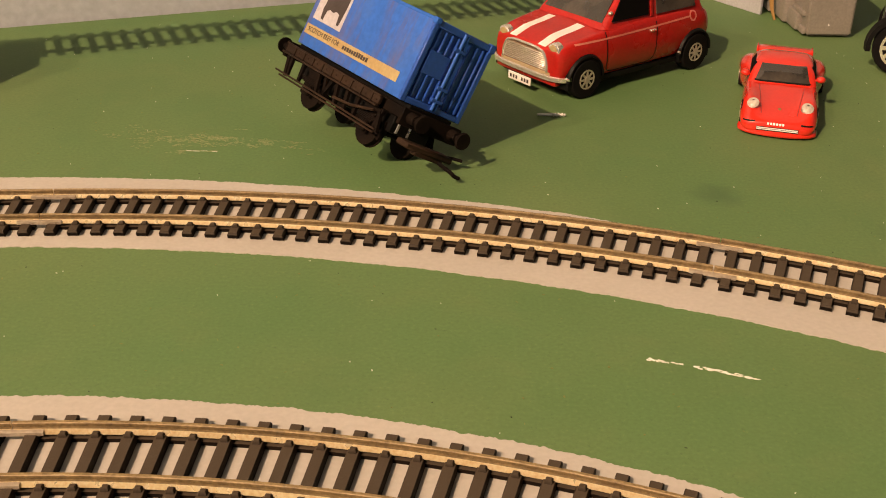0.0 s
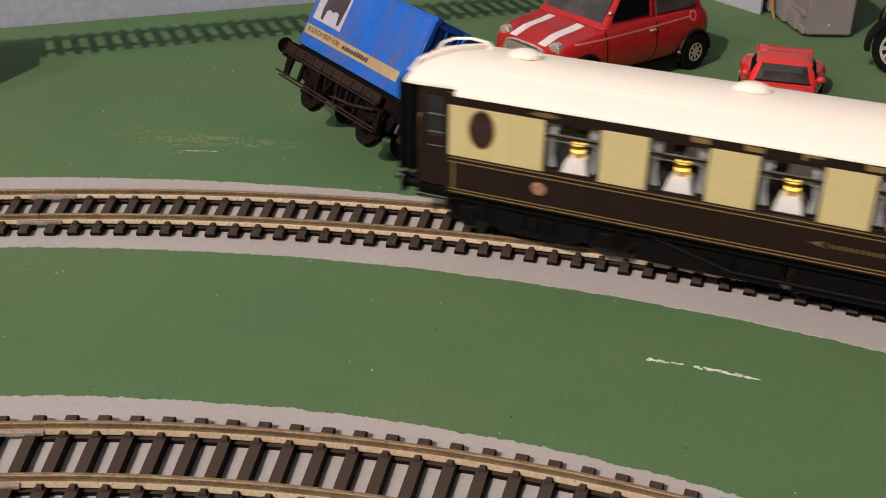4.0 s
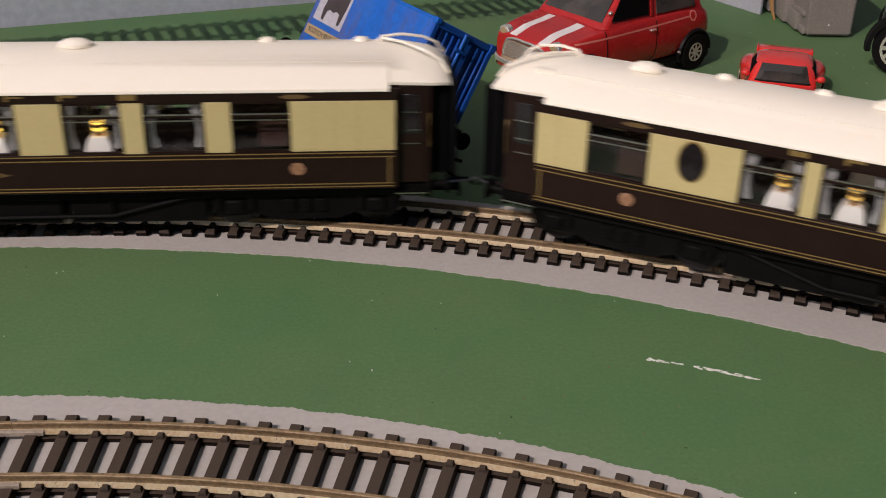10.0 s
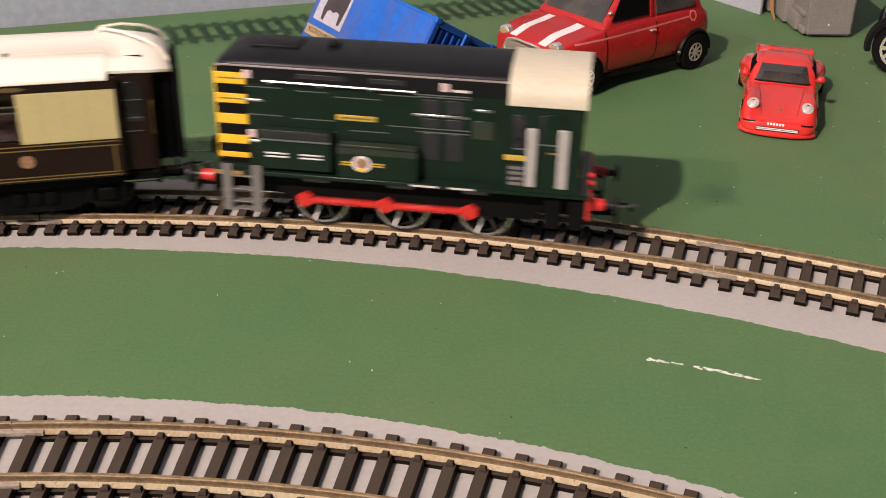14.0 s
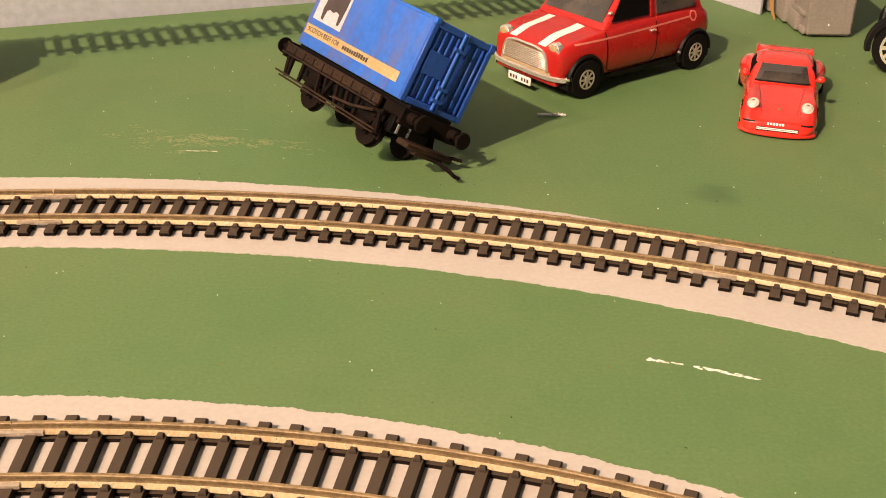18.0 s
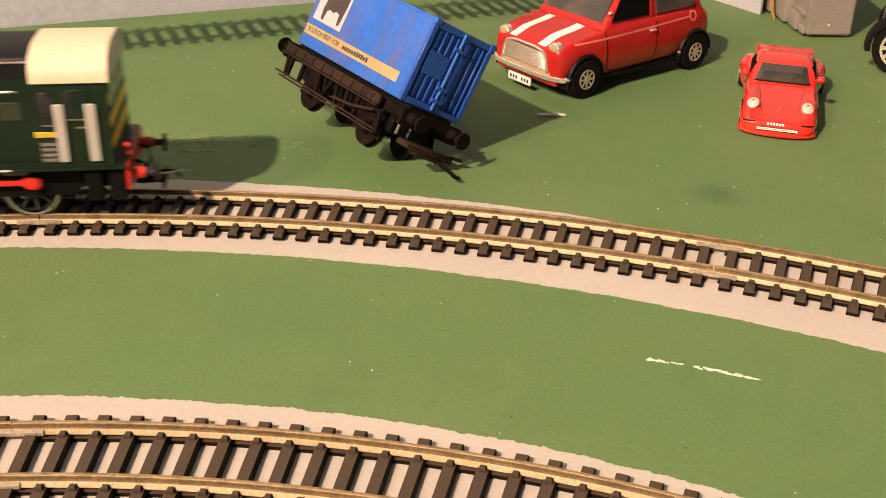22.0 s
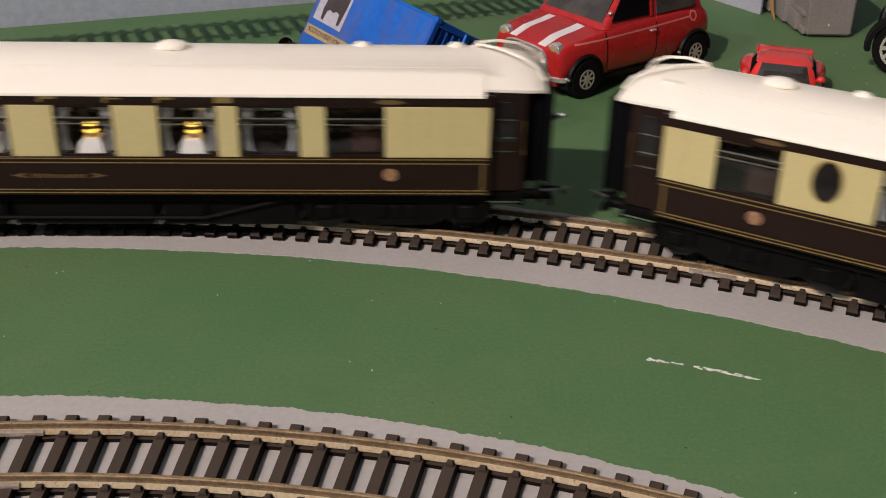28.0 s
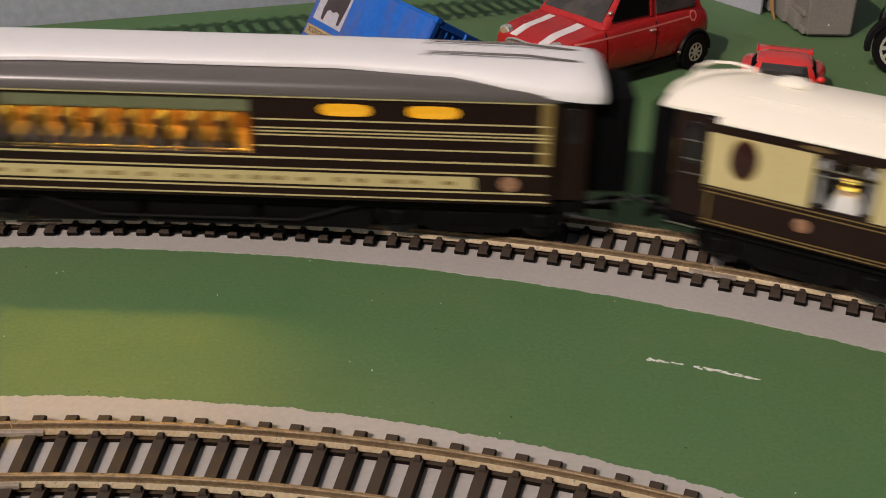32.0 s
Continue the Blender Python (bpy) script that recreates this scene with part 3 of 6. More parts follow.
def coupling(parent, x, s):
    bm = bmesh.new()
    box(bm, min(x, x + s * 9), max(x, x + s * 9), -2.0, 2.0, 10.6, 11.6, 0.2)
    box(bm, min(x + s * 9, x + s * 9.8), max(x + s * 9, x + s * 9.8), -5.5, 5.5, 10.0, 13.0, 0.2)
    tube(bm, [(x + s * 4, 0.5, 11.8), (x + s * 8, 0.5, 13.4), (x + s * 13, 0.5, 13.2), (x + s * 14, 0.5, 11.4)], 0.55, 6)
    cp = part("coupling", bm, M_BLACK, parent, "black tension-lock coupling")
    hook = tube(bmesh.new(), eased([(x + s * 2, -3.4, 13.2), (x + s * 7, -3.0, 13.9), (x + s * 12, -1.5, 13.7), (x + s * 15, 1.0, 13.2), (x + s * 15.5, 2.6, 12.2)], 3), 0.32, 6)
    part("hook", hook, M_STEEL, cp, "bright wire hook")


def coach_roof_rings(prof, square=False):
    """Roof sections along x, a plain arc or one with square shoulders."""
    rings = []
    n = 20
    for x, hw, eave, ridge in prof:
        ring = [(x, hw, eave - 0.8)]
        for k in range(n + 1):
            a = math.pi * k / n
            c = math.cos(a)
            if square:
                ring.append((x, hw * math.copysign(abs(c) ** 0.8, c), eave + (ridge - eave) * math.sin(a) ** 0.85))
            else:
                ring.append((x, hw * c, eave + (ridge - eave) * (1 - abs(c) ** 2.3)))
        ring.append((x, -hw, eave - 0.8))
        rings.append(ring)
    return rings


def bogie(parent, x, wheel, wheels, half=20.0):
    b = part("bogie", boxed(x - 26, x + 26, -6, 6, 12.4, 14.8, 0.4), M_BLACK, parent, "black four-wheel bogie")
    for s in (-1, 1):
        bm = bmesh.new()
        y = s * 11.6
        top, low = 15.4, 9.6
        out = [(x - 27, 13.6), (x - 24, top), (x + 24, top), (x + 27, 13.6), (x + 25, 8.6), (x + 14, low), (x + 9, 7.6), (x - 9, 7.6), (x - 14, low), (x - 25, 8.6)]
        plate(bm, out, "y", min(y, y + s * 1.5), max(y, y + s * 1.5))
        for wx in (x - half, x + half):
            box(bm, wx - 2.6, wx + 2.6, min(y, y + s * 2.6), max(y, y + s * 2.6), 10.0, 14.0, 0.5)
            for k in (-1, 1):
                turned(bm, (wx + k * 4.6, y + s * 1.5, 13.2), "z", [(-2.2, 1.0), (2.0, 1.0)], 8)
        for k in range(3):
            box(bm, x - 6 + k * 4.4, x - 3.2 + k * 4.4, min(y, y + s * 2.3), max(y, y + s * 2.3), 10.2, 14.0, 0.2)
        part("side_frame", bm, M_BLACK, b)
    for wx in (x - half, x + half):
        w = share("wheelset", wheel, parent, pose(wx * MM, 0, (RAIL_TOP + 7.0) * MM))
        wheels.append((w, wx, 7.0))
    return b


def curtain_mesh():
    """Two gathered curtains inside a window, joined at a rail."""
    bm = bmesh.new()
    for s in (-1, 1):
        rings = []
        for j in range(7):
            f = j / 6
            z = 31.2 + 12.4 * f
            w = 1.3 + 1.5 * abs(f - 0.40) ** 1.2 * 2
            ring = []
            for k in range(7):
                u = k / 6
                ring.append((s * (7.0 - w * u), 0.45 * math.sin(u * 9), z))
            for k in range(6, -1, -1):
                u = k / 6
                ring.append((s * (7.0 - w * u), 0.45 * math.sin(u * 9) + 0.4, z))
            rings.append(ring)
        loft(bm, rings)
    return finish(bm, "curtain", M_CURTAIN)


CURTAIN = curtain_mesh()
TABLE = finish(loft(bmesh.new(), [[(-3.8, -1.9, 29.0), (3.8, -1.9, 29.0), (3.8, 5.5, 29.0), (-3.8, 5.5, 29.0)],
                                  [(-2.9, -0.9, 32.6), (2.9, -0.9, 32.6), (2.9, 5.2, 32.6), (-2.9, 5.2, 32.6)],
                                  [(-2.2, -0.2, 33.6), (2.2, -0.2, 33.6), (2.2, 4.8, 33.6), (-2.2, 4.8, 33.6)]]), "table", M_CLOTH)


def lamp_shade_bm():
    bm = turned(bmesh.new(), (0, 1.6, 35.3), "z", [(0.0, 1.75), (0.9, 1.7)], 14)
    return turned(bm, (0, 1.6, 37.2), "z", [(0.0, 1.65), (0.9, 1.55)], 14)


def lamp_meshes():
    shade = finish(lamp_shade_bm(), "lamp_shade", M_SHADE)
    bm = bmesh.new()
    turned(bm, (0, 1.6, 34.3), "z", [(-0.72, 1.0), (-0.3, 0.5), (1.0, 0.5), (1.0, 1.6), (1.05, 1.5), (1.9, 1.45), (1.9, 1.85), (2.85, 1.8), (2.9, 1.4), (3.9, 1.45), (3.95, 0.8), (4.6, 0.5)], 14)
    return shade, finish(bm, "lamp_base", M_SHADE_RIM)


SHADE, LAMPBASE = lamp_meshes()
SEATBACK = finish(boxed(-1.1, 1.1, 0.5, 11, 22, 39.0, 0.7, 2), "seat_back", M_SEAT)


def parlour(layout, name, label, wheels, seed, crests=(-86.9, 85.6), vents=(-37.0, 26.6, -98.0), caps=(78.1, 104.4), shade=None):
    """A parlour coach. layout: windows as (kind, centre x, half width), ovals as ('oval', x, 0)."""
    rng = random.Random(seed)
    car = holder(name, Matrix(), label, "model coach", "coaches of the train")
    W, z0, z1, z2, z3 = 17.5, 18.7, 30.1, 44.65, 47.9
    wins = sorted([w for w in layout if w[0] != "oval"], key=lambda w: w[1])
    for s in (-1, 1):
        ya, yb = sorted((s * (W - 1.2), s * W))
        part("lower_side", boxed(-113.6, 113.6, ya, yb, z0, z1, 0.15), M_UMBER, car, "glossy umber lower side panel")
        part("cantrail", boxed(-113.6, 113.6, ya, yb, z2, z3, 0.1), M_UMBER, car)
        # cream panels between the windows
        edges = [-113.0] + [e for w in wins for e in (w[1] - w[2], w[1] + w[2])] + [113.0]
        for a, b in zip(edges[::2], edges[1::2]):
            if b - a > 0.5:
                part("cream_panel", boxed(a, b, min(ya, ya + 0), yb, z1, z2, 0.12), M_CREAM, car, "cream painted side panel")
        for a, b in ((edges[0], edges[1]), (edges[-2], edges[-1])):
            for k in range(1, int((b - a) / 6)):
                x = a + k * 6
                part("panel_joint", boxed(x, x + 0.22, *sorted((s * W, s * (W + 0.04))), z1 + 0.4, z2 - 0.4), M_CREAM_LINE, car)
        for a in (-113.6, 113.0):
            part("corner_post", boxed(a, a + 0.6, ya, yb, z1, z2), M_UMBER, car)
        # lining
        yo = s * (W + 0.05)
        y_a, y_b = sorted((yo - s * 0.1, yo + s * 0.06))
        for za in (29.4, 28.2, 20.2, 19.3):
            part("lining", boxed(-112.6, 112.6, y_a, y_b, za, za + 0.28), M_GOLD, car)
        for x in (-111.6, 111.1):
            part("lining", boxed(x, x + 0.5, y_a, y_b, 20.2, 28.4), M_GOLD, car)
        # spaced gold lettering along the cantrail, as plain blocks
        for x in (-45.4, -32.3, -18.5, -4.0, 12.9, 26.5, 42.0):
            bm = bmesh.new()
            box(bm, x - 2.3, x - 1.4, y_a, y_b, 45.5, 47.2)
            box(bm, x - 1.4, x + 2.3, y_a, y_b, 45.5 if rng.random() < 0.5 else 46.4, 47.2 if rng.random() < 0.5 else 46.8)
            part("lettering_block", bm, M_GOLD, car, "spaced gold letter, worn")
        for x in (-86.0, 86.0):
            bm = plate(bmesh.new(), [(x - 4.2, 45.9), (x - 2.0, 45.4), (x + 2.0, 45.4), (x + 4.2, 45.9), (x + 2.0, 46.6), (x - 2.0, 46.6)], "y", y_a, y_b)
            part("cantrail_ornament", bm, M_GOLD_DIM, car, "small faint gold ornament")
        # nameplate scroll with plain bars
        bm = bmesh.new()
        for k in (-1, 1):
            plate(bm, [(-3.5 + k * 8.6, 25.4), (-3.5 + k * 12.6, 24.5), (-3.5 + k * 8.6, 23.7), (-3.5 + k * 9.8, 24.5)], "y", y_a, y_b)
        np_ = part("nameplate", bm, M_GOLD_DIM, car, "faint gold nameplate scroll")
        part("lettering", bars(bmesh.new(), -11, 4, 23.9, 25.1, yo if s > 0 else yo - 0.1, 11, rng, 0.5), M_GOLD_DIM, np_)
        for x in crests:
            bm = bmesh.new()
            plate(bm, ellipse(x + 0.4, 25.0, 2.0, 1.9, 18), "y", y_a, y_b)
            part("crest", bm, M_CREST, car, "round pink and cream crest")
        # windows
        for kind, x, hw in layout:
            if kind == "oval":
                bm = bmesh.new()
                plate(bm, ellipse(x, 38.9, 3.9, 5.6, 28), "y", *sorted((yo - s * 0.1, yo + s * 0.10)))
                ov = part("oval_window", bm, M_GOLD, car, "oval window with a thin gold rim")
                bm = bmesh.new()
                plate(bm, ellipse(x, 38.9, 3.4, 5.1, 28), "y", *sorted((yo, yo + s * 0.18)))
                part("pane", bm, M_OVAL if hw == 0 else M_OVAL_RED, ov)
                continue
            fr = bmesh.new()
            yf = sorted((s * (W - 0.9), s * (W - 0.25)))
            for a, b in ((x - hw, x - hw + 0.45), (x + hw - 0.45, x + hw)):
                box(fr, a, b, yf[0], yf[1], z1 + 0.1, z2 - 0.1)
            box(fr, x - hw, x + hw, yf[0], yf[1], z1 + 0.1, z1 + 0.6)
            box(fr, x - hw, x + hw, yf[0], yf[1], z2 - 0.6, z2 - 0.1)
            box(fr, x - hw, x + hw, yf[0], yf[1], 40.2, 40.8)
            win = part("window", fr, M_UMBER, car, "umber window frame")
            ym = s * (W - 0.75)
            part("pane", boxed(x - hw + 0.3, x + hw - 0.3, min(ym, ym + 0.15), max(ym, ym + 0.15), z1 + 0.4, z2 - 0.4), M_PANE, win)
            part("glazing_bar", boxed(x - hw + 0.4, x + hw - 0.4, *sorted((s * (W - 0.45), s * (W - 0.15))), 40.95, 41.3), M_STEEL, win, "thin bright glazing bar")
            part("glazing_bar", boxed(x - hw + 0.4, x + hw - 0.4, *sorted((s * (W - 0.45), s * (W - 0.2))), 39.3, 39.55), M_STEEL, win)
            turn = Matrix() if s < 0 else Matrix.Rotation(math.pi, 4, "Z")
            here = Matrix.Translation((x * MM, s * (W - 1.9) * MM, 0)) @ turn
            if kind in ("table", "curtain", "table_off"):
                share("curtain", CURTAIN, car, here, "pale grey tied-back curtains")
            if kind in ("table", "table_off"):
                here = Matrix.Translation(((x + (2.2 if kind == "table_off" else 0.3)) * MM, s * (W - 4.2) * MM, 0)) @ turn
                share("table", TABLE, car, here, "table with a white cloth")
                share("lamp_shade", shade or SHADE, car, here, "glowing yellow table-lamp shade")
                share("lamp_base", LAMPBASE, car, here)
                for k in (-1, 1):
                    share("seat_back", SEATBACK, car, Matrix.Translation(((x + k * 8.6) * MM, s * (W - 2.2) * MM, 0)) @ turn)
            if kind == "dark":
                bm = bmesh.new()
                yw = sorted((s * (W - 4.6), s * (W - 5.2)))
                box(bm, x - 1, x + 6.5, yw[0], yw[1], 30, 37.5)
                part("counter", bm, M_COUNTER, car)
    # interior
    part("interior_floor", boxed(-112, 112, -16.2, 16.2, 20, 28.8), M_INSIDE, car)
    for y in (-15.5, 15.5):
        part("light_bar", boxed(-100, 70, y - 0.5, y + 0.5, 46.5, 47.0), M_STRIP, car, "lit strip under the roof")
    part("partition", boxed(64.2, 65.0, -16, 16, 28, 47), M_INSIDE, car)
    part("corridor_wall", boxed(66, 112, -0.5, 0.5, 28, 47), M_INSIDE, car)
    # vestibules, doors, gangways
    for e in (-1, 1):
        xs = lambda a, b: sorted((e * a, e * b))
        v = part("vestibule", boxed(*xs(111.6, 123.2), -15.0, 15.0, 18.9, 49.2, 0.5), M_UMBER, car, "recessed umber vestibule")
        for s in (-1, 1):
            y = sorted((s * 15.0, s * 15.35))
            d = part("door", boxed(*xs(113.6, 121.6), *y, 19.4, 48.0, 0.15), M_UMBER, v, "umber end door")
            part("door_window", boxed(*xs(115.3, 119.9), *sorted((s * 15.3, s * 15.5)), 34.0, 45.6, 0.1), M_OVAL, v)
            for z in (31.2, 35.2, 40.4):
                part("door_bar", boxed(*xs(115.4, 119.8), *sorted((s * 15.45, s * 15.75)), z, z + 0.2), M_STEEL, v, "thin bright door bar")
            bm = bmesh.new()
            for x in (112.8, 122.4):
                tube(bm, [(e * x, s * 15.2, 30), (e * x, s * 16.0, 31), (e * x, s * 16.0, 39), (e * x, s * 15.2, 40)], 0.16, 6)
            part("handrail", bm, M_GOLD, v, "brass door handrail")
            part("step", boxed(*xs(113.2, 122.2), *sorted((s * 13.0, s * 17.2)), 16.2, 17.0, 0.15), M_BLACK, car)
            part("step_edge", boxed(*xs(113.2, 122.2), *sorted((s * 17.15, s * 17.3)), 16.7, 17.05), M_STEEL, car)
        g = None
        for k in range(5):
            w = 12.2 if k % 2 == 0 else 11.2
            bm = boxed(*xs(123.0 + k * 1.5, 124.6 + k * 1.5), -w, w, 20.5, 47.6 if k % 2 == 0 else 46.8, 0.4)
            if g is None:
                g = part("gangway", bm, M_RUBBER, car, "black bellows gangway")
            else:
                part("fold", bm, M_RUBBER, g)
        for s in (-1, 1):
            bm = turned(bmesh.new(), (e * 126, s * 12.4, 17.6), "x", [(-3, 1.1), (1.5, 1.1), (1.6, 2.9), (2.4, 2.7)] if e > 0 else [(-2.4, 2.7), (-1.6, 2.9), (-1.5, 1.1), (3, 1.1)], 14)
            part("buffer", bm, M_BLACK, car)
        part("buffer_beam", boxed(*xs(121.8, 123.4), -15, 15, 14.6, 19, 0.2), M_BLACK, car)
        coupling(car, e * 123, e)
    # underframe
    part("solebar", boxed(-121.5, 121.5, -14.6, 14.6, 15.4, 18.8, 0.3), M_BLACK, car)
    for s in (-1, 1):
        bm = bmesh.new()
        y = s * 13.6
        tube(bm, [(-56, y, 15.6), (-34, y, 10.0), (34, y, 10.0), (56, y, 15.6)], 0.55, 6)
        for x in (-34, 34):
            tube(bm, [(x, y, 15.6), (x, y, 10.0)], 0.5, 6)
        part("truss_rod", bm, M_BLACK, car, "black truss rods")
        for a, b in ((-60, -21), (-19, 20), (22, 60)):
            part("battery_box", boxed(a, b, *sorted((s * 5, s * 12.8)), 7.4, 15.5, 0.4), M_BLACK, car)
    for x in (-88, 88):
        bogie(car, x, COACH_WHEEL, wheels)
    # roof
    end = [(111.5, 15.7, 49.2, 54.8), (118, 15.6, 49.0, 54.5), (123.5, 15.2, 48.7, 53.4), (126.4, 14.2, 48.4, 51.9), (127.9, 13.0, 48.0, 50.4), (128.5, 12.6, 47.8, 49.6)]
    prof = [(-x, *q) for x, *q in end[::-1]] + [(-111.3, 17.9, 48.1, 54.8), (0, 17.9, 48.1, 55.0), (111.3, 17.9, 48.1, 54.8)] + end
    roof = part("roof", loft(bmesh.new(), coach_roof_rings(prof)), M_ROOF, car, "cream-white domed roof", 50)
    for x, r, y, tall in [(v, 4.6, 0, 1.0) for v in vents] + [(v, 2.2, 4.5, 0.6) for v in caps]:
        z = 54.6 - (y / 17.9) ** 2 * 4
        bm = turned(bmesh.new(), (x, y, z), "z", [(-0.8, r * 0.8), (0.3 * tall, r * 0.8), (0.5 * tall, r), (1.5 * tall, r * 0.95), (2.3 * tall, r * 0.62), (2.5 * tall, r * 0.3)], 20, 0.62)
        part("roof_vent", bm, M_ROOF, roof)
    # seam along the roof, and rainstrips above the eaves
    for y, z in ((-9.8, 53.2), (9.8, 53.2)):
        part("roof_seam", boxed(-110.8, 110.8, y - 0.12, y + 0.12, z - 0.3, z + 0.05), M_ROOF, roof)
    if seed == 1:
        part("filler_cap", turned(bmesh.new(), (85.5, -9.5, 53.2), "z", [(-0.6, 0.9), (0.35, 0.8)], 10), M_PALE, roof, "small grubby filler cap")
        part("roof_hatch", boxed(-118, -112.5, -9.5, -5.5, 52.4, 53.7, 0.3), M_ROOF, roof)
        part("seam_dash", boxed(117, 121, -11.5, -11.25, 51.0, 51.95), M_UMBER, roof)
    for e in (-1, 1):
        for q in (-1, 1):
            bm = tube(bmesh.new(), [(e * 109, 3.5 + q * 0.6, 54.4), (e * 110.5, 3.5 + q * 0.8, 55.9), (e * 116, 1.8 + q * 3.8, 56.1), (e * 122, 0.2 + q * 7.0, 54.9), (e * 126, q * 8.6, 52.8),
                                    (e * 128.2, q * 9.4, 49.6)], 0.42, 6)
            part("roof_rail", bm, M_ROOF, roof, "bent cream wire rail")
    return car


COACH_WHEEL = wheel_mesh(7.0, False, "wheelset")
WHEELS = {}
LAY_C = [("dark", -90.4, 8.3), ("oval", -70.8, 0), ("table_off", -50.8, 7.6), ("table", -31.6, 7.7), ("table", -4.6, 7.7), ("table", 22.9, 7.7),
         ("table", 50.4, 7.6), ("dark", 79.0, 8.0)]
LAY_AB = [("oval", -103.4, 1), ("table", -78.2, 7.6), ("table", -50.4, 7.6), ("table", -22.8, 7.7), ("table", 4.7, 7.7), ("table", 32.1, 7.7), ("curtain", 53.6, 8.1),
          ("dark", 76.7, 7.9)]
WHEELS["C"], WHEELS["B"], WHEELS["A"], WHEELS["V"], WHEELS["L"] = [], [], [], [], []
COACH_C = parlour(LAY_C, "parlour_coach", "umber and cream model coach with lamplit tables, next to the locomotive", WHEELS["C"], 1, (-87.1, 87.3), (-89.4, -27.6, 36.9), (-69.6, -44.5),
                  finish(lamp_shade_bm(), "lamp_shade", M_SHADE_DIM))
COACH_B = parlour(LAY_AB, "parlour_coach", "umber and cream model coach with five lamplit tables", WHEELS["B"], 2)
COACH_A = parlour(LAY_AB, "parlour_coach", "umber and cream model coach with maroon oval window and lamplit tables", WHEELS["A"], 3)


def saloon(wheels):
    """The dark saloon coach with an amber-lit interior."""
    rng = random.Random(5)
    car = holder("saloon_coach", Matrix(), "dark umber saloon coach, yellow-lined, amber light inside", "model coach", "coaches of the train")
    W = 17.5
    E = 98.0
    for s in (-1, 1):
        ya, yb = sorted((s * (W - 1.2), s * W))
        part("lower_side", boxed(-E, E, ya, yb, 18.4, 31.5, 0.15), M_UMBER, car, "dark umber lower side")
        part("cantrail", boxed(-E, E, ya, yb, 46.9, 49.4, 0.1), M_UMBER, car)
        for a, b in ((-E, -84.0), (17.2, E)):
            part("upper_side", boxed(a, b, ya, yb, 31.5, 42.0), M_UMBER, car)
            sg = 1 if a > 0 else -1
            for c, d in ((17.2, 34.4), (49.6, 57.8), (73.0, E)) if sg > 0 else ((84.0, E),):
                part("upper_side", boxed(*sorted((sg * c, sg * d)), ya, yb, 42.0, 46.9), M_UMBER, car)
            for c in (42.0, 65.4) if sg > 0 else ():
                bm = bmesh.new()
                n = 20
                outer = [(sg * c - 7.7, 42.0), (sg * c + 7.7, 42.0), (sg * c + 7.7, 46.9), (sg * c - 7.7, 46.9)]
                hole = [(sg * c + 6.9 * math.copysign(abs(math.cos(t)) ** 0.45, math.cos(t)), 44.3 + 2.0 * math.copysign(abs(math.sin(t)) ** 0.7, math.sin(t)))
                        for t in [2 * math.pi * k / n for k in range(n)]]
                for y in (ya, yb):
                    ov = [bm.verts.new((u, y, v)) for u, v in outer]
                    hv = [bm.verts.new((u, y, v)) for u, v in hole]
                    ed = [bm.edges.new((p[i], p[(i + 1) % len(p)])) for p in (ov, hv) for i in range(len(p))]
                    bmesh.ops.triangle_fill(bm, edges=ed, use_beauty=True)
                oval = part("oval_window_panel", bm, M_UMBER, car, "long oval window, amber light behind")
                part("pane", boxed(sg * c - 7.2, sg * c + 7.2, *sorted((s * (W - 0.9), s * (W - 0.75))), 42.1, 46.5), M_PANE, oval)
        yo = s * (W + 0.06)
        y_a, y_b = sorted((yo - s * 0.1, yo + s * 0.07))
        for z, h, lab in ((47.6, 0.65, 1), (41.3, 0.4, 0), (38.9, 0.4, 0), (37.9, 0.4, 0), (36.9, 0.4, 0), (33.7, 0.4, 0)):
            if lab:
                part("lining", boxed(-96.5, 96.5, y_a, y_b, z, z + h), M_CREAM, car, "yellow lining")
            else:
                for sg, c in ((-1, 84.5), (1, 18)):
                    part("lining", boxed(*sorted((sg * c, sg * 96.5)), y_a, y_b, z, z + h), M_CREAM, car, "yellow lining")
        for z, h in ((30.2, 0.5), (27.2, 0.45), (21.6, 0.45), (19.3, 0.4)):
            part("lining", boxed(-96.5, 96.5, y_a, y_b, z, z + h), M_CREAM, car, "yellow lining")
        for sg in (-1, 1):
            part("end_panel", boxed(*sorted((sg * 93.8, sg * 97.2)), *sorted((yo - s * 0.06, yo + s * 0.03)), 30.2, 48.0), M_GOLD, car, "dull gold end panel")
            bm = bmesh.new()
            plate(bm, ellipse(sg * 86.2, 24.6, 2.6, 2.2, 16), "y", y_a, y_b)
            part("crest", bm, M_CREST, car, "round pink crest")
        band = part("name_band", boxed(-77, 77, y_a, y_b, 22.8, 26.4), M_CREAM, car, "pale yellow lettered band")
        yl = yo + 0.08 if s > 0 else yo - 0.17
        bm = bmesh.new()
        x = -74
        while x < 72:
            w = rng.uniform(2, 5)
            bars(bm, x, x + w, 23.9, 25.3, yl, 3, rng)
            x += w + rng.uniform(2, 6)
        part("lettering", bm, M_GOLD, band)
        # large saloon window
        fr = bmesh.new()
        yf = sorted((s * (W - 0.8), s * (W - 0.1)))
        for a in (-84.0, -51.0, 16.6):
            box(fr, a, a + 0.6, *yf, 31.6, 46.8)
        win = part("window", fr, M_UMBER, car, "wide saloon window frame")
        part("pane", boxed(-83.8, 17, *sorted((s * (W - 0.7), s * (W - 0.55))), 31.6, 43.7), M_PANE, win)
        part("top_light", boxed(-83.8, 17, *sorted((s * (W - 0.75), s * (W - 0.45))), 43.4, 46.8), M_ETCHED, win, "olive etched top light")
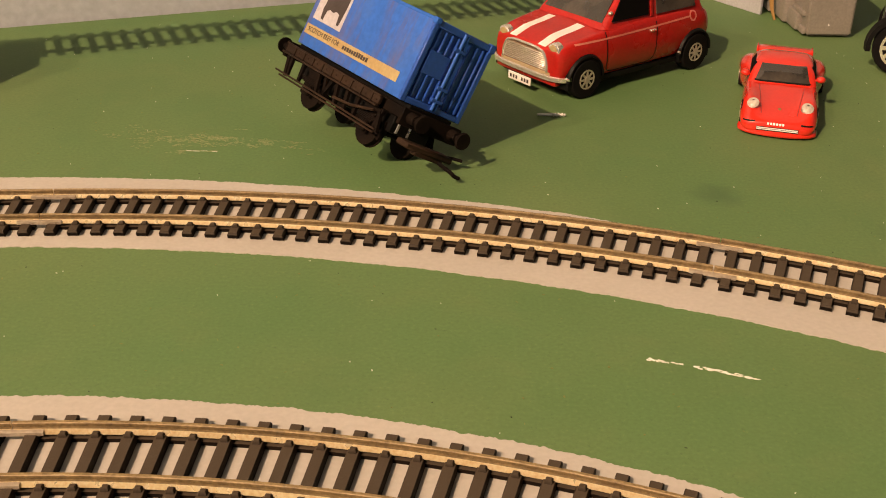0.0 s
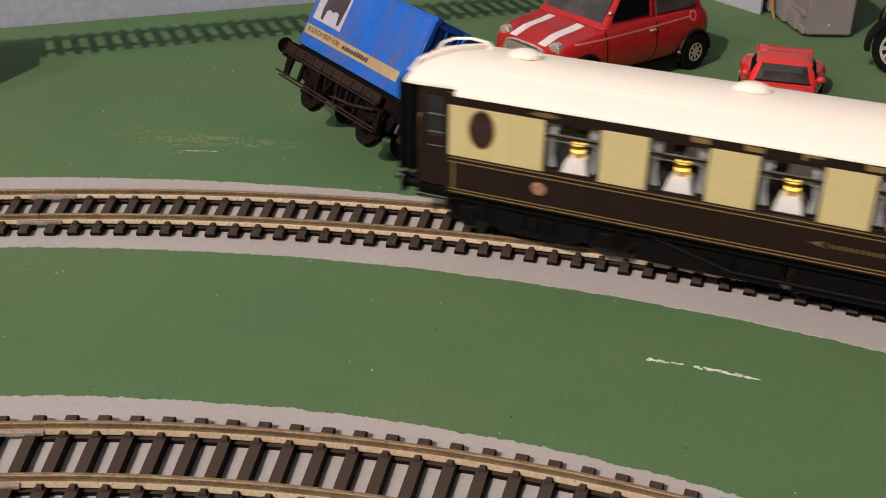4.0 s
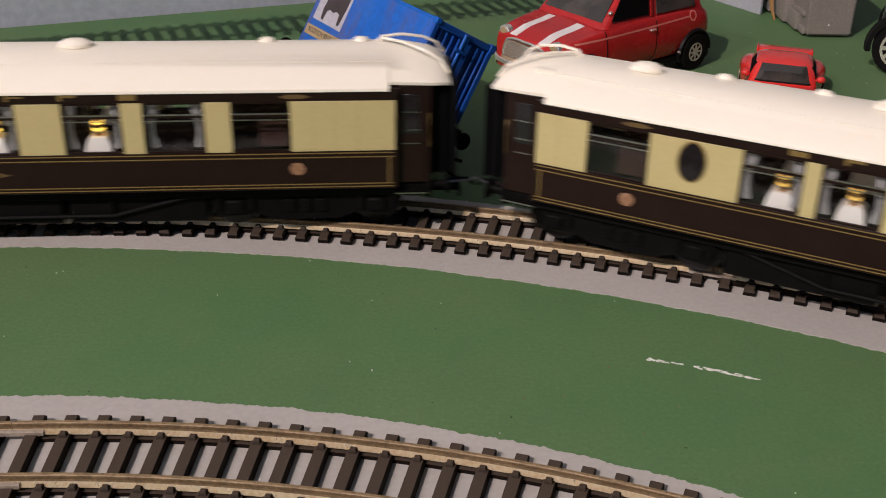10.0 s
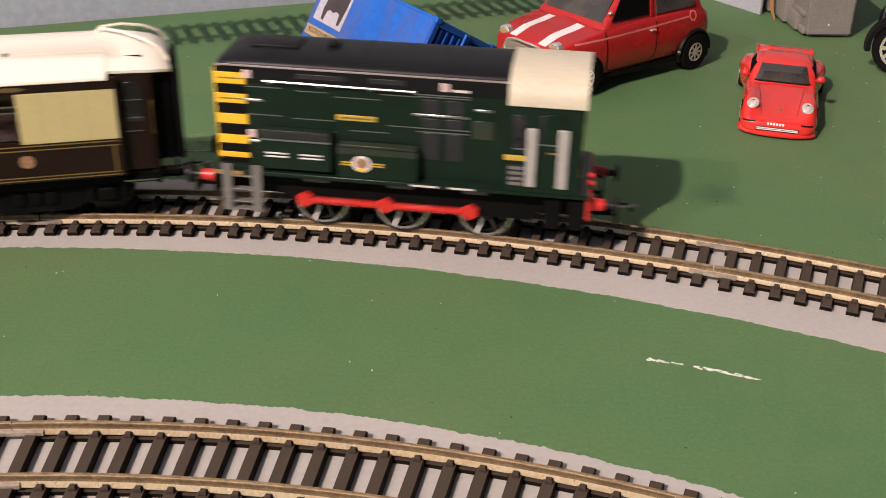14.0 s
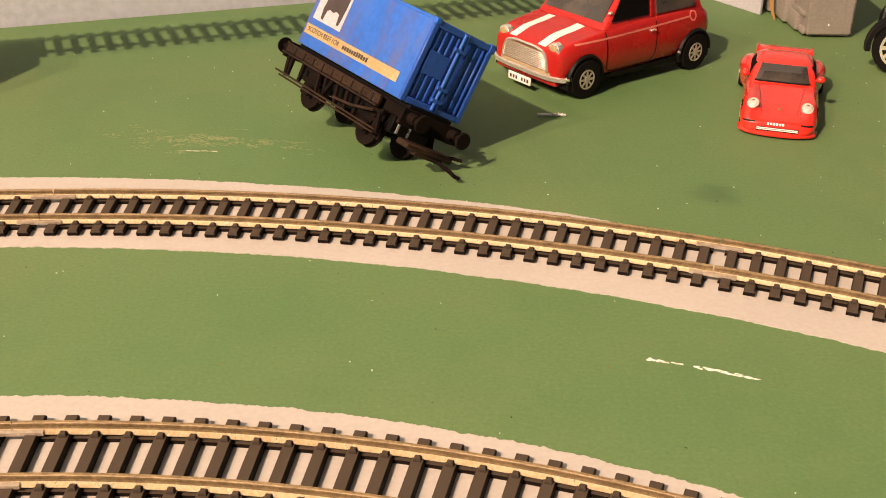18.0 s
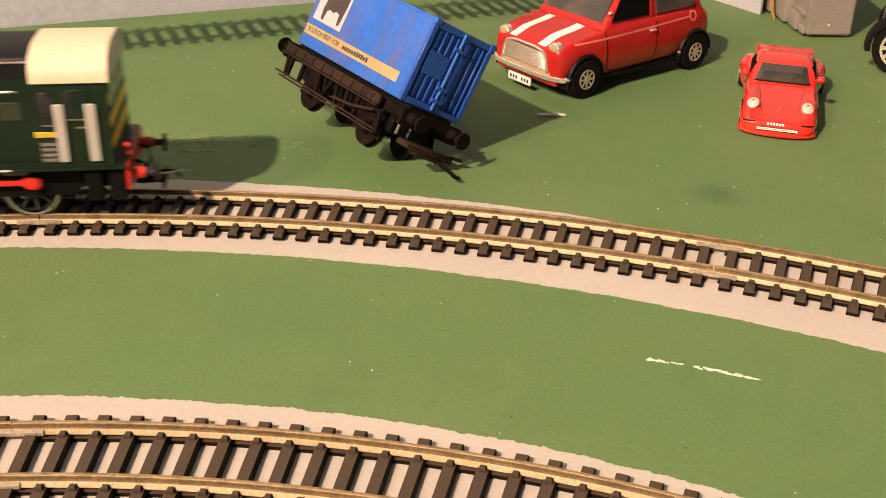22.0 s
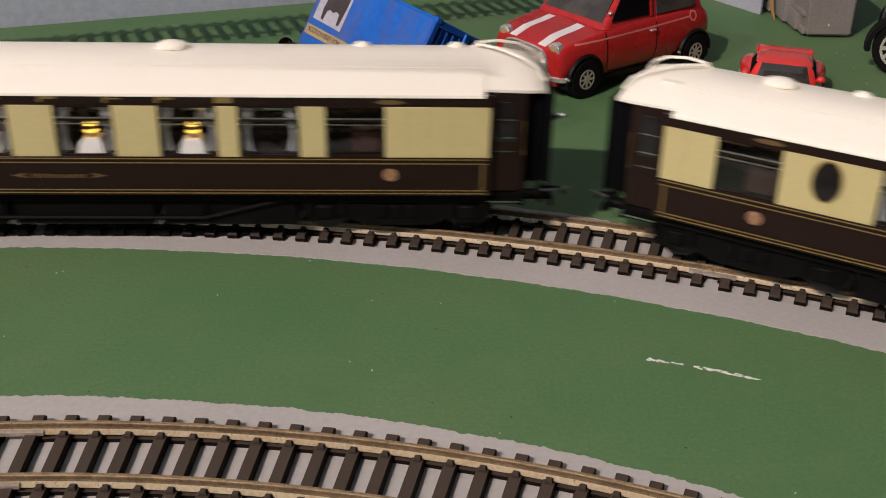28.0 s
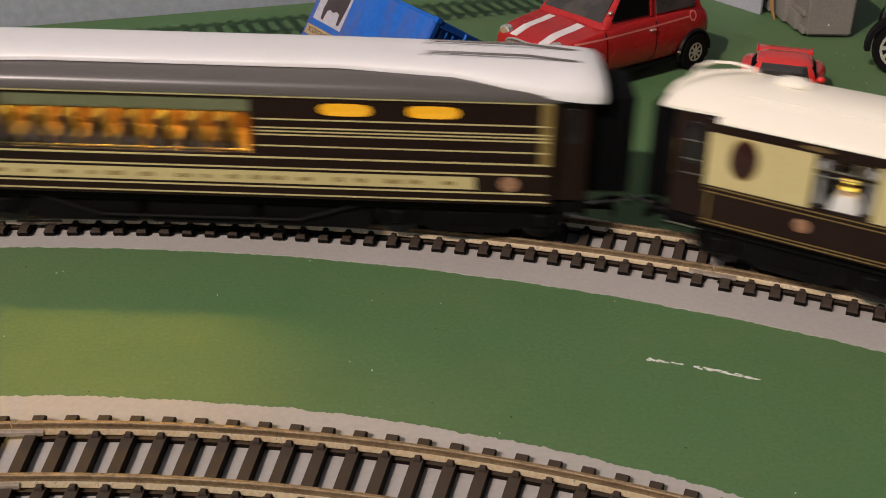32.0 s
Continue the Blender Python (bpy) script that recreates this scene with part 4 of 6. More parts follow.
        for z in (31.7, 43.0):
            part("brass_rail", boxed(-83.8, 17, *sorted((s * (W - 1.6), s * (W - 1.2))), z, z + 0.35), M_BRASS, win, "thin brass rail")
    part("interior_floor", boxed(-96, 96, -16.2, 16.2, 20, 29.5), M_INSIDE_WARM, car)
    for y in (-16.1, 15.7):
        part("pelmet", boxed(-84, 17, y, y + 0.4, 42.6, 48.4), M_INSIDE_WARM, car)
    part("light_bar", boxed(-92, 92, -1.0, 1.0, 47.6, 48.4), M_STRIP_AMBER, car, "amber lit strip under the roof")
    part("ceiling_panel", boxed(-96, 96, -16.2, 16.2, 48.5, 49.0), M_INSIDE_WARM, car)
    for k in range(11):
        x = -78 + k * 8.6
        bm = boxed(x - 1.4, x + 1.4, -14.5, -5, 29.5, 39.5, 0.8, 2)
        box(bm, x - 3.6, x + 3.0, -14.5, -5, 29.5, 33.8, 0.8, 2)
        part("armchair", bm, M_SEAT, car)
    part("lit_diffuser", boxed(19, 92, -14.6, -14.2, 40.0, 47.4), M_DIFFUSER, car, "amber lit diffuser behind the small windows")
    part("partition", boxed(17.6, 18.6, -16, 16, 29, 48), M_INSIDE_WARM, car)
    part("panelling", boxed(-84, 17, 6.0, 6.8, 29, 48), M_INSIDE_WARM, car)
    for e in (-1, 1):
        xs = lambda a, b: sorted((e * a, e * b))
        v = part("vestibule", boxed(*xs(97.8, 107.6), -15.0, 15.0, 18.9, 49.6, 0.5), M_UMBER, car)
        for s in (-1, 1):
            part("door", boxed(*xs(99.4, 106.2), *sorted((s * 15.0, s * 15.35)), 19.4, 48.0, 0.15), M_UMBER, v)
            part("door_window", boxed(*xs(100.9, 104.8), *sorted((s * 15.3, s * 15.5)), 36.0, 46.0, 0.1), M_OVAL, v)
        g = None
        for k in range(8 if e > 0 else 5):
            w = 12.2 if k % 2 == 0 else 11.2
            bm = boxed(*xs(107.4 + k * 1.5, 109 + k * 1.5), -w, w, 20.5, 48.6 if k % 2 == 0 else 47.8, 0.4)
            if g is None:
                g = part("gangway", bm, M_RUBBER, car, "black bellows gangway")
            else:
                part("fold", bm, M_RUBBER, g)
        part("buffer_beam", boxed(*xs(106.2, 107.9), -15, 15, 14.6, 19, 0.2), M_BLACK, car)
        coupling(car, e * 107.5, e)
    part("solebar", boxed(-106, 106, -14.6, 14.6, 15.2, 18.6, 0.3), M_BLACK, car)
    for s in (-1, 1):
        bm = tube(bmesh.new(), [(-46, s * 13.6, 15.6), (-28, s * 13.6, 10.0), (28, s * 13.6, 10.0), (46, s * 13.6, 15.6)], 0.55, 6)
        part("truss_rod", bm, M_BLACK, car)
        for a, b in ((-48, -17), (-15, 16), (18, 48)):
            part("battery_box", boxed(a, b, *sorted((s * 5, s * 12.8)), 7.4, 15.3, 0.4), M_BLACK, car)
    for x in (-76, 76):
        bogie(car, x, COACH_WHEEL, wheels)
    lower = [(-112, 11, 48.6, 50.5), (-106, 15.6, 49.0, 53.6), (-97, 17.9, 49.0, 54.0), (-40, 17.9, 49.0, 55.0), (40, 17.9, 49.0, 55.0), (97, 17.9, 49.0, 54.0), (106, 15.6, 49.0, 53.0), (110.6, 12, 48.6, 50.5)]
    roof = part("roof", loft(bmesh.new(), coach_roof_rings(lower, True)), M_ROOF_GREY, car, "dark grey lower roof", 50)
    upper = [(-113, 14, 49.4, 51.4), (-110, 15.8, 49.8, 53.4), (-100, 15.2, 51.2, 55.2), (-80, 13.4, 54.0, 56.3), (-40, 12.2, 55.0, 56.8), (40, 12.2, 55.0, 56.8), (70, 13.4, 53.8, 56.5), (84, 16.6, 52.0, 56.1),
             (98, 18.1, 49.9, 55.8), (104, 18.0, 49.3, 55.7), (108.6, 17.3, 49.0, 55.2), (110.4, 16.4, 48.8, 54.0), (111.2, 14.6, 48.8, 52.0)]
    part("upper_roof", loft(bmesh.new(), coach_roof_rings(upper, True)), M_ROOF_WHITE, roof, "bright white upper roof", 50)
    for e in (-1, 1):
        for y in (-5.5, 4.5):
            part("roof_rail", tube(bmesh.new(), [(e * 62, y, 56.2), (e * 64, y, 57.4), (e * 90, y, 57.0), (e * 104, y, 55.6)], 0.35, 6), M_ROOF_GREY, roof)
    return car


COACH_V = saloon(WHEELS["V"])


def shunter():
    """The six-coupled diesel shunter."""
    rng = random.Random(9)
    eng = holder("shunting_locomotive", Matrix(), "dark green diesel shunting locomotive with wasp-striped nose and cream cab roof", "model locomotive")
    hw = 12.6
    # bonnet: section with rounded shoulders
    def section(x, top, w, z0):
        pts = [(x, w, z0), (x, w, 52.0)]
        for k in range(9):
            a = math.pi / 2 * k / 8
            pts.append((x, w * math.cos(a) ** 0.75, 52.05 + (top - 52.05) * math.sin(a)))
        for k in range(7, -1, -1):
            a = math.pi / 2 * k / 8
            pts.append((x, -w * math.cos(a) ** 0.75, 52.05 + (top - 52.05) * math.sin(a)))
        pts += [(x, -w, 52.0), (x, -w, z0)]
        return pts
    low = [[(x, y, z) for y, z in ((hw, 22.4), (hw, 50.4), (-hw, 50.4), (-hw, 22.4))] for x in (-49.2, 30)]
    bon = part("bonnet", loft(bmesh.new(), low), M_LOCO, eng, "dark green bonnet sides")
    top = [section(-49.0, 53.0, hw * 0.9, 50.3), section(-47.6, 54.0, hw * 0.98, 50.3), section(-44, 54.7, hw, 50.3), section(-38, 55.0, hw, 50.3), section(30, 55.0, hw, 50.3)]
    rf = part("bonnet_roof", loft(bmesh.new(), top), M_LOCO_BLACK, eng, "satin black rounded bonnet roof", 50)
    for x in (-36, -12, 9, 29.4):
        part("roof_band", loft(bmesh.new(), [section(x, 55.2, hw + 0.2, 50.6), section(x + 0.5, 55.2, hw + 0.2, 50.6)]), M_LOCO_BLACK, rf)
    bm = boxed(-42, -29, -4.5, 4.5, 54.4, 55.7, 0.6, 2)
    part("roof_grille", bm, M_LOCO_BLACK, rf)
    bm = boxed(-22, -19, -2, 2, 54.6, 56.2, 0.4)
    part("exhaust", bm, M_TRIM, rf)
    for s in (-1, 1):
        ya, yb = sorted((s * hw, s * (hw + 0.35)))
        y2 = sorted((s * (hw + 0.2), s * (hw + 0.55)))
        part("shoulder_strip", boxed(-49.2, 29.6, ya, yb, 51.7, 52.25, 0.1), M_STRIP_LINE, bon, "dull silver shoulder strip")
        part("black_band", boxed(-43.0, 29.6, *sorted((s * hw, s * (hw + 0.06))), 47.2, 51.7), M_LOCO_BLACK, bon, "black upper bonnet side")
        # panel ribs
        for x0, x1, z in ((-42, -32, 46.0), (-28, -20, 45.6), (-18, -6, 44.6), (-6, 5, 46.2), (-42, -32, 38.0), (-29, -18, 37.6), (-14, -4, 35.2), (-4, 5, 37.4), (-27, -18, 34.2)):
            part("panel_rib", boxed(x0, x1, *sorted((s * hw, s * (hw + 0.18))), z, z + 0.22), M_RIB, bon)
        bm = tube(bmesh.new(), [(-36.5, s * (hw + 0.2), 48.2), (-36.2, s * (hw + 1.2), 48.3), (3.0, s * (hw + 1.2), 48.0), (3.6, s * (hw + 0.2), 47.0)], 0.3, 6)
        part("handrail", bm, M_STEEL, bon, "bright steel handrail")
        for x0, x1, z in ((-42.3, -36.6, 42.0), (-41.6, -37.6, 30.0), (2.4, 16.8, 41.0), (18.4, 23.4, 43.3)):
            part("handrail", boxed(x0, x1, *y2, z, z + 0.75, 0.2), M_STEEL, bon, "short bright handrail")
        for x, z in ((-40.8, 49.7), (-40.3, 32.5), (10.6, 49.5)):
            part("lamp_square", boxed(x - 1.2, x + 1.2, *y2, z - 1.2, z + 1.2, 0.15), M_PINK, bon, "pale pink square warning plate")
        part("data_strip", boxed(12.4, 16.8, *sorted((s * hw, s * (hw + 0.2))), 48.3, 49.0), M_SILVER, bon)
        nm = part("nameplate", boxed(-17.5, -7.1, *sorted((s * hw, s * (hw + 0.3))), 38.2, 39.8, 0.1), M_PLATE, bon, "small brass plate with worn print")
        part("print_bar", boxed(-16.6, -8.0, *sorted((s * (hw + 0.25), s * (hw + 0.36))), 38.75, 39.25), M_GOLD, nm)
        for x in (4.9, 10.8):
            for z0_, z1_ in ((28.4, 36.2), (37.8, 40.4), (41.9, 45.8)):
                part("bonnet_door", boxed(x, x + 4.6, *sorted((s * hw, s * (hw + 0.25))), z0_, z1_, 0.15), M_LOCO_DULL, bon, "dull grey louvred bonnet panel")
        for z in (36.4, 37.4, 46.4, 47.0):
            part("hinge", boxed(3.4, 17.0, *sorted((s * (hw + 0.05), s * (hw + 0.4))), z, z + 0.22), M_RIB, bon)
        part("olive_panel", boxed(17.6, 23.6, *sorted((s * hw, s * (hw + 0.15))), 35.4, 40.6, 0.1), M_LOCO_OLIVE, bon, "olive green access panel")
        for x0_, x1_ in ((-28.0, -15.0), (-9.0, 0.5)):
            part("upper_louvre", boxed(x0_, x1_, *sorted((s * hw, s * (hw + 0.2))), 49.3, 50.6, 0.15), M_LOCO_DULL, bon)
        for x in (-35.0, -22.0, -9.0, 2.2):
            part("rail_bracket", boxed(x, x + 0.9, *sorted((s * hw, s * (hw + 1.2))), 47.3, 48.0, 0.1), M_STEEL, bon)
        # wasp stripes round the corner post
        part("stripe_backing", boxed(-49.5, -41.4, *sorted((s * hw, s * (hw + 0.12))), 23.4, 51.4), M_TRIM, bon, "black between the stripes")
        for z0_, z1_ in ((46.6, 49.9), (41.0, 43.8), (35.0, 37.9), (29.1, 31.7), (24.9, 26.5)):
            st = part("stripe", boxed(-49.6, -41.3, *sorted((s * hw, s * (hw + 0.3))), z0_, z1_, 0.1), M_YELLOW, bon, "yellow warning stripe")
            if z0_ > 40:
                part("groove", boxed(-48.6, -42.0, *sorted((s * (hw + 0.2), s * (hw + 0.36))), (z0_ + z1_) / 2 - 0.2, (z0_ + z1_) / 2 + 0.2), M_GOLD, st)
        # side boxes
        b1 = part("battery_box", boxed(-37.6, -18.4, *sorted((s * hw, s * 16.0)), 23.4, 35.0, 0.4), M_LOCO, eng, "green side battery box")
        part("top_strip", boxed(-37.2, -18.8, *sorted((s * 15.8, s * 16.15)), 32.2, 35.2, 0.1), M_LOCO_OLIVE, b1, "dull ribbed panel")
        for k in range(8):
            part("slat", boxed(-36.6 + k * 2.25, -35.3 + k * 2.25, *sorted((s * 16.0, s * 16.4)), 32.9, 34.9, 0.1), M_LOCO_DULL, b1)
        part("ledge", boxed(-37.4, -18.6, *sorted((s * 15.8, s * 16.5)), 32.2, 32.6), M_RIB, b1)
        for x in (-36.2, -26.9):
            for z in (28.2, 27.2):
                part("latch", boxed(x, x + 6.2, *sorted((s * 15.9, s * 16.35)), z, z + 0.42, 0.1), M_SILVER, b1, "silver latch")
        b2 = part("fuel_tank", boxed(-17.2, 4.4, *sorted((s * hw, s * 16.0)), 22.2, 31.6, 0.5), M_LOCO, eng, "green side fuel tank")
        part("tank_panel", boxed(-16.6, 4.0, *sorted((s * 13.0, s * 15.9)), 31.5, 32.4, 0.2), M_LOCO_OLIVE, b2)
        part("top_strip", boxed(-16.8, 4.0, *sorted((s * 15.9, s * 16.1)), 29.7, 31.5), M_LOCO_OLIVE, b2, "dull olive tank edge")
        yy = sorted((s * 16.0, s * 16.2))
        bm = bmesh.new()
        plate(bm, ellipse(-10.4, 27.0, 2.5, 2.45, 20), "y", *yy)
        cr = part("crest", bm, M_WHITE, b2, "round white and red crest")
        bm = bmesh.new()
        plate(bm, ellipse(-10.4, 27.3, 1.7, 1.5, 14), "y", *sorted((s * 16.15, s * 16.35)))
        part("crest_centre", bm, M_CREST, cr)
        part("crest_foot", boxed(-11.6, -9.2, *sorted((s * 16.15, s * 16.36)), 24.95, 25.75), M_YELLOW, cr)
        for x in (-16.0, -7.8):
            for z in (26.4, 27.1):
                part("crest_bar", boxed(x, x + 3.2, *yy, z, z + 0.35), M_PLATE, cr)
        # silver strips that stand in for glints along the footplate edge
        for x0_, x1_ in ((2.5, 9.5), (12.5, 19.0)):
            part("step_edge", boxed(x0_, x1_, *sorted((s * 16.1, s * 16.4)), 21.6, 22.1), M_SILVER, eng, "footplate edge glint, made as a silver strip")
        for x in (-27.5, -4.5, 15.5):
            part("leaf_spring", boxed(x, x + 7.0, *sorted((s * 10.8, s * 12.0)), 18.4, 19.6, 0.3), M_PALE, eng, "grey leaf spring")
    cab = part("cab", loft(bmesh.new(), [[(x, y, z) for y, z in ((16, 22.4), (16, 40), (15.2, 47.2), (-15.2, 47.2), (-16, 40), (-16, 22.4))] for x in (29.0, 49.7)]), M_LOCO, eng, "dark green cab")
    rings = []
    for x in (27.9, 50.6):
        r = [(x, 16.1, 46.9)]
        for k in range(15):
            a = math.pi * k / 14
            r.append((x, 16.1 * math.copysign(abs(math.cos(a)) ** 0.7, math.cos(a)), 47.6 + 8.1 * math.sin(a) ** 0.9))
        r.append((x, -16.1, 46.9))
        rings.append(r)
    part("cab_roof", loft(bmesh.new(), rings), M_CABROOF, eng, "cream curved cab roof", 50)
    for s in (-1, 1):
        y1 = sorted((s * 15.9, s * 16.12))
        for x0, x1, za, zb in ((29.8, 33.4, 35.2, 44.4), (37.6, 43.2, 36.8, 44.6)):
            part("cab_window", boxed(x0, x1, *sorted((s * 15.3, s * 16.1)), za, zb, 0.2), M_CAB_GLASS, cab, "dark cab side window")
            part("window_bar", boxed(x0, x1, *sorted((s * 15.9, s * 16.3)), za - 0.5, za - 0.15), M_RIB, cab)
        part("cab_door", boxed(38.6, 44.6, *y1, 23.6, 45.0, 0.1), M_LOCO, cab)
        for x, x_ in ((33.8, 36.85), (42.9, 46.1)):
            part("door_post", boxed(x, x_, *sorted((s * 16.05, s * 16.9)), 24.2, 41.1, 0.25), M_POST, cab, "pale grey door handrail post")
        part("number_plate", boxed(27.4, 33.7, *y1, 31.4, 33.0, 0.1), M_PLATE, cab, "brass cabside plate")
        nb = part("data_panel", boxed(28.4, 33.6, *y1, 24.0, 30.2), M_LOCO_DULL, cab)
        for z in (24.3, 25.8, 27.4, 28.9):
            part("data_bar", boxed(28.8, 33.2, *sorted((s * 16.1, s * 16.2)), z, z + 0.9), M_PALE, nb)
        part("door_handle", boxed(40.0, 43.4, *sorted((s * 16.0, s * 16.5)), 34.0, 34.4), M_GOLD, cab, "brass handle")
    # cab rear and nose ends
    for k in range(7):
        z = 24 + k * 3.2
        part("end_stripe", boxed(49.6, 49.85, -15.4, 15.4, z, z + 3.2), M_YELLOW if k % 2 else M_TRIM, cab)
    for y in (-10, 0, 10):
        part("end_window", boxed(49.7, 50.1, y - 4, y + 4, 39, 46, 0.1), M_OVAL, cab)
    part("nose_plate", boxed(-50.0, -49.1, -hw, hw, 24.0, 51.0, 0.3), M_YELLOW, bon, "yellow nose plate")
    part("radiator", boxed(-50.5, -49.9, -9.2, 9.2, 26.0, 49.0, 0.2), M_TRIM, bon)
    # frames
    part("running_plate", boxed(-50.2, 52.9, -16.2, 16.2, 21.2, 22.5, 0.2), M_LOCO, eng, "dark green running plate")
    part("orange_edge", boxed(-50.6, -42.5, -16.35, 16.35, 20.9, 22.2, 0.15), M_ORANGE, eng, "orange footplate edge")
    part("frame", boxed(-48, 51.4, -9.8, 9.8, 13.5, 21.2, 0.3), M_BLACK, eng)
    for s in (-1, 1):
        bm = bmesh.new()
        plate(bm, [(-36, 21), (-36, 16), (-30, 11.8), (36, 11.8), (40, 16), (48, 16), (48, 21)], "y", *sorted((s * 10.2, s * 11.2)))
        part("side_frame", bm, M_BLACK, eng)
        for x in (40, 47):
            part("sand_box", boxed(x, x + 5, *sorted((s * 10.5, s * 14.5)), 11.0, 20.5, 0.4), M_BLACK, eng)
        # front ladder
        ld = bmesh.new()
        for xa, xb in ((-48.1, -45.5), (-40.1, -37.3)):
            loft(ld, [[(xa, s * 15.9, 24.2), (xb, s * 15.9, 24.2), (xb, s * 16.6, 24.2), (xa, s * 16.6, 24.2)],
                      [(xa - 0.1, s * 16.1, 10.2), (xb - 0.3, s * 16.1, 10.2), (xb - 0.3, s * 16.8, 10.2), (xa - 0.1, s * 16.8, 10.2)]])
        l = part("ladder", ld, M_PALE, eng, "grey step ladder")
        for z in (10.3, 12.6, 16.4, 20.4):
            part("rung", boxed(-46.0, -39.6, *sorted((s * 14.2, s * 16.4)), z, z + 0.45, 0.1), M_PALE, l)
    for e, x in ((-1, -50.0), (1, 52.5)):
        part("buffer_beam", boxed(*sorted((x, x + e * 1.0)), -15.5, 15.5, 14.6, 22.2, 0.2), M_RED if e > 0 else M_TRIM, eng, "red buffer beam" if e > 0 else "")
        for y in (-11.4, 11.4):
            pr = [(0, 1.9), (4.2, 1.7), (4.4, 1.0), (7.0, 1.0), (7.2, 2.9), (8.2, 2.7)]
            pr = pr if e > 0 else [(-a, r) for a, r in pr]
            bf = part("buffer", turned(bmesh.new(), (x + e * 1.0, y, 18.2), "x", pr[:3], 14), M_RED, eng, "red buffer housing")
            part("buffer_head", turned(bmesh.new(), (x + e * 1.0, y, 18.2), "x", pr[2:], 14), M_WHEEL, bf)
        coupling(eng, x, e)
    for y in (-6, 6):
        part("brake_hose", tube(bmesh.new(), [(53.5, y, 20), (56.5, y, 19), (56.9, y, 14.5), (55.5, y, 12.5)], 0.6, 6), M_TRIM, eng)
    for y, z in ((-13, 27.5), (-11.5, 24.6)):
        part("lamp_bracket", turned(bmesh.new(), (52.5, y, z), "x", [(0, 0.8), (1.6, 0.7)], 12), M_RED, eng)
    # the bonnet is a little longer and the cab shorter than first drawn
    for ob in eng.children_recursive:
        for v in ob.data.vertices:
            x = v.co.x
            v.co.x = -0.0465 + 1.06 * (x + 0.0465) if x < 0.02 else 0.024 + 0.92 * (x - 0.02)
    # wheels and rods
    axles = (-21.4, 2.0, 25.8)
    r = 7.8
    wm = bmesh.new()
    for s in (-1, 1):
        for a in range(9):
            t = 2 * math.pi * a / 9
            d = Vector((math.cos(t), 0, math.sin(t)))
            n = Vector((-math.sin(t), 0, math.cos(t)))
            ring = lambda q, w: [tuple(d * q + n * (k * w) + Vector((0, s * (8.4 + j), 0))) for k, j in ((-1, -0.5), (1, -0.5), (1, 0.5), (-1, 0.5))]
            loft(wm, [ring(1.2, 0.7), ring(6.6, 0.45)])
        loft(wm, [disc_ring((0, s * 8.4, 0), "y", q, 28, a) for a, q in ((-1.1, 6.4), (1.1, 6.4), (1.1, r), (-0.8, r), (-0.85, r + 0.6), (-1.1, r + 0.6))], ends=False)
        turned(wm, (0, s * 8.6, 0), "y", [(-1.2, 1.9), (1.2, 1.8)], 14)
    turned(wm, (0, 0, 0), "y", [(-8, 1.0), (8, 1.0)], 8)
    wheelset = finish(wm, "wheelset", M_WHEEL)
    tyre = bmesh.new()
    for s in (-1, 1):
        loft(tyre, [disc_ring((0, s * 9.55, 0), "y", q, 28, a) for a, q in ((-0.06, r - 0.75), (0.06, r - 0.75), (0.06, r - 0.1), (-0.06, r - 0.1), (-0.06, r - 0.75))], ends=False)
    tyre = finish(tyre, "tyre", M_STEEL)
    weight = bmesh.new()
    for s in (-1, 1):
        for t in (radians(-34), radians(34)):
            c, q = math.cos(t), math.sin(t)
            plate(weight, [(2.2 * c - 0.75 * q, 2.2 * q + 0.75 * c), (2.2 * c + 0.75 * q, 2.2 * q - 0.75 * c), (7.2 * c + 0.9 * q, 7.2 * q - 0.9 * c), (7.2 * c - 0.9 * q, 7.2 * q + 0.9 * c)], "y", *sorted((s * 9.7, s * 10.1)))
    weight = finish(weight, "crank_arm", M_POST)
    for x in axles:
        w = share("wheelset", wheelset, eng, pose(x * MM, 0, (RAIL_TOP + r) * MM), "dark spoked wheels with bright rims")
        share("tyre", tyre, w)
        share("crank_arm", weight, w)
        WHEELS["L"].append((w, x, r))
    rods = []
    for s in (-1, 1):
        bm = bmesh.new()
        y0, y1 = sorted((s * 12.2, s * 13.4))
        for a, b in zip(axles, axles[1:]):
            box(bm, a, b, y0, y1, -0.75, 0.75, 0.15)
        for x in axles:
            turned(bm, (x, s * 12.8, 0), "y", [(-0.9, 2.0), (0.9, 2.0)], 14)
            box(bm, x - 2.4, x + 2.4, y0 - 0.1, y1 + 0.1, -1.6, 1.6, 0.5)
        rod = part("coupling_rod", bm, M_RED, eng, "red coupling rod")
        rods.append(rod)
    return eng, rods


LOCO, RODS = shunter()


# ---- derailed container wagon ----
def lettering(text, size, m, mat, parent, name="lettering"):
    cu = bpy.data.curves.new(name, "FONT")
    cu.body, cu.size, cu.extrude = text, size * MM, 0.00004
    cu.align_x, cu.align_y = "LEFT", "CENTER"
    cu.materials.append(mat)
    ob = new(name, cu)
    ob.parent = parent
    ob.matrix_local = m
    return ob


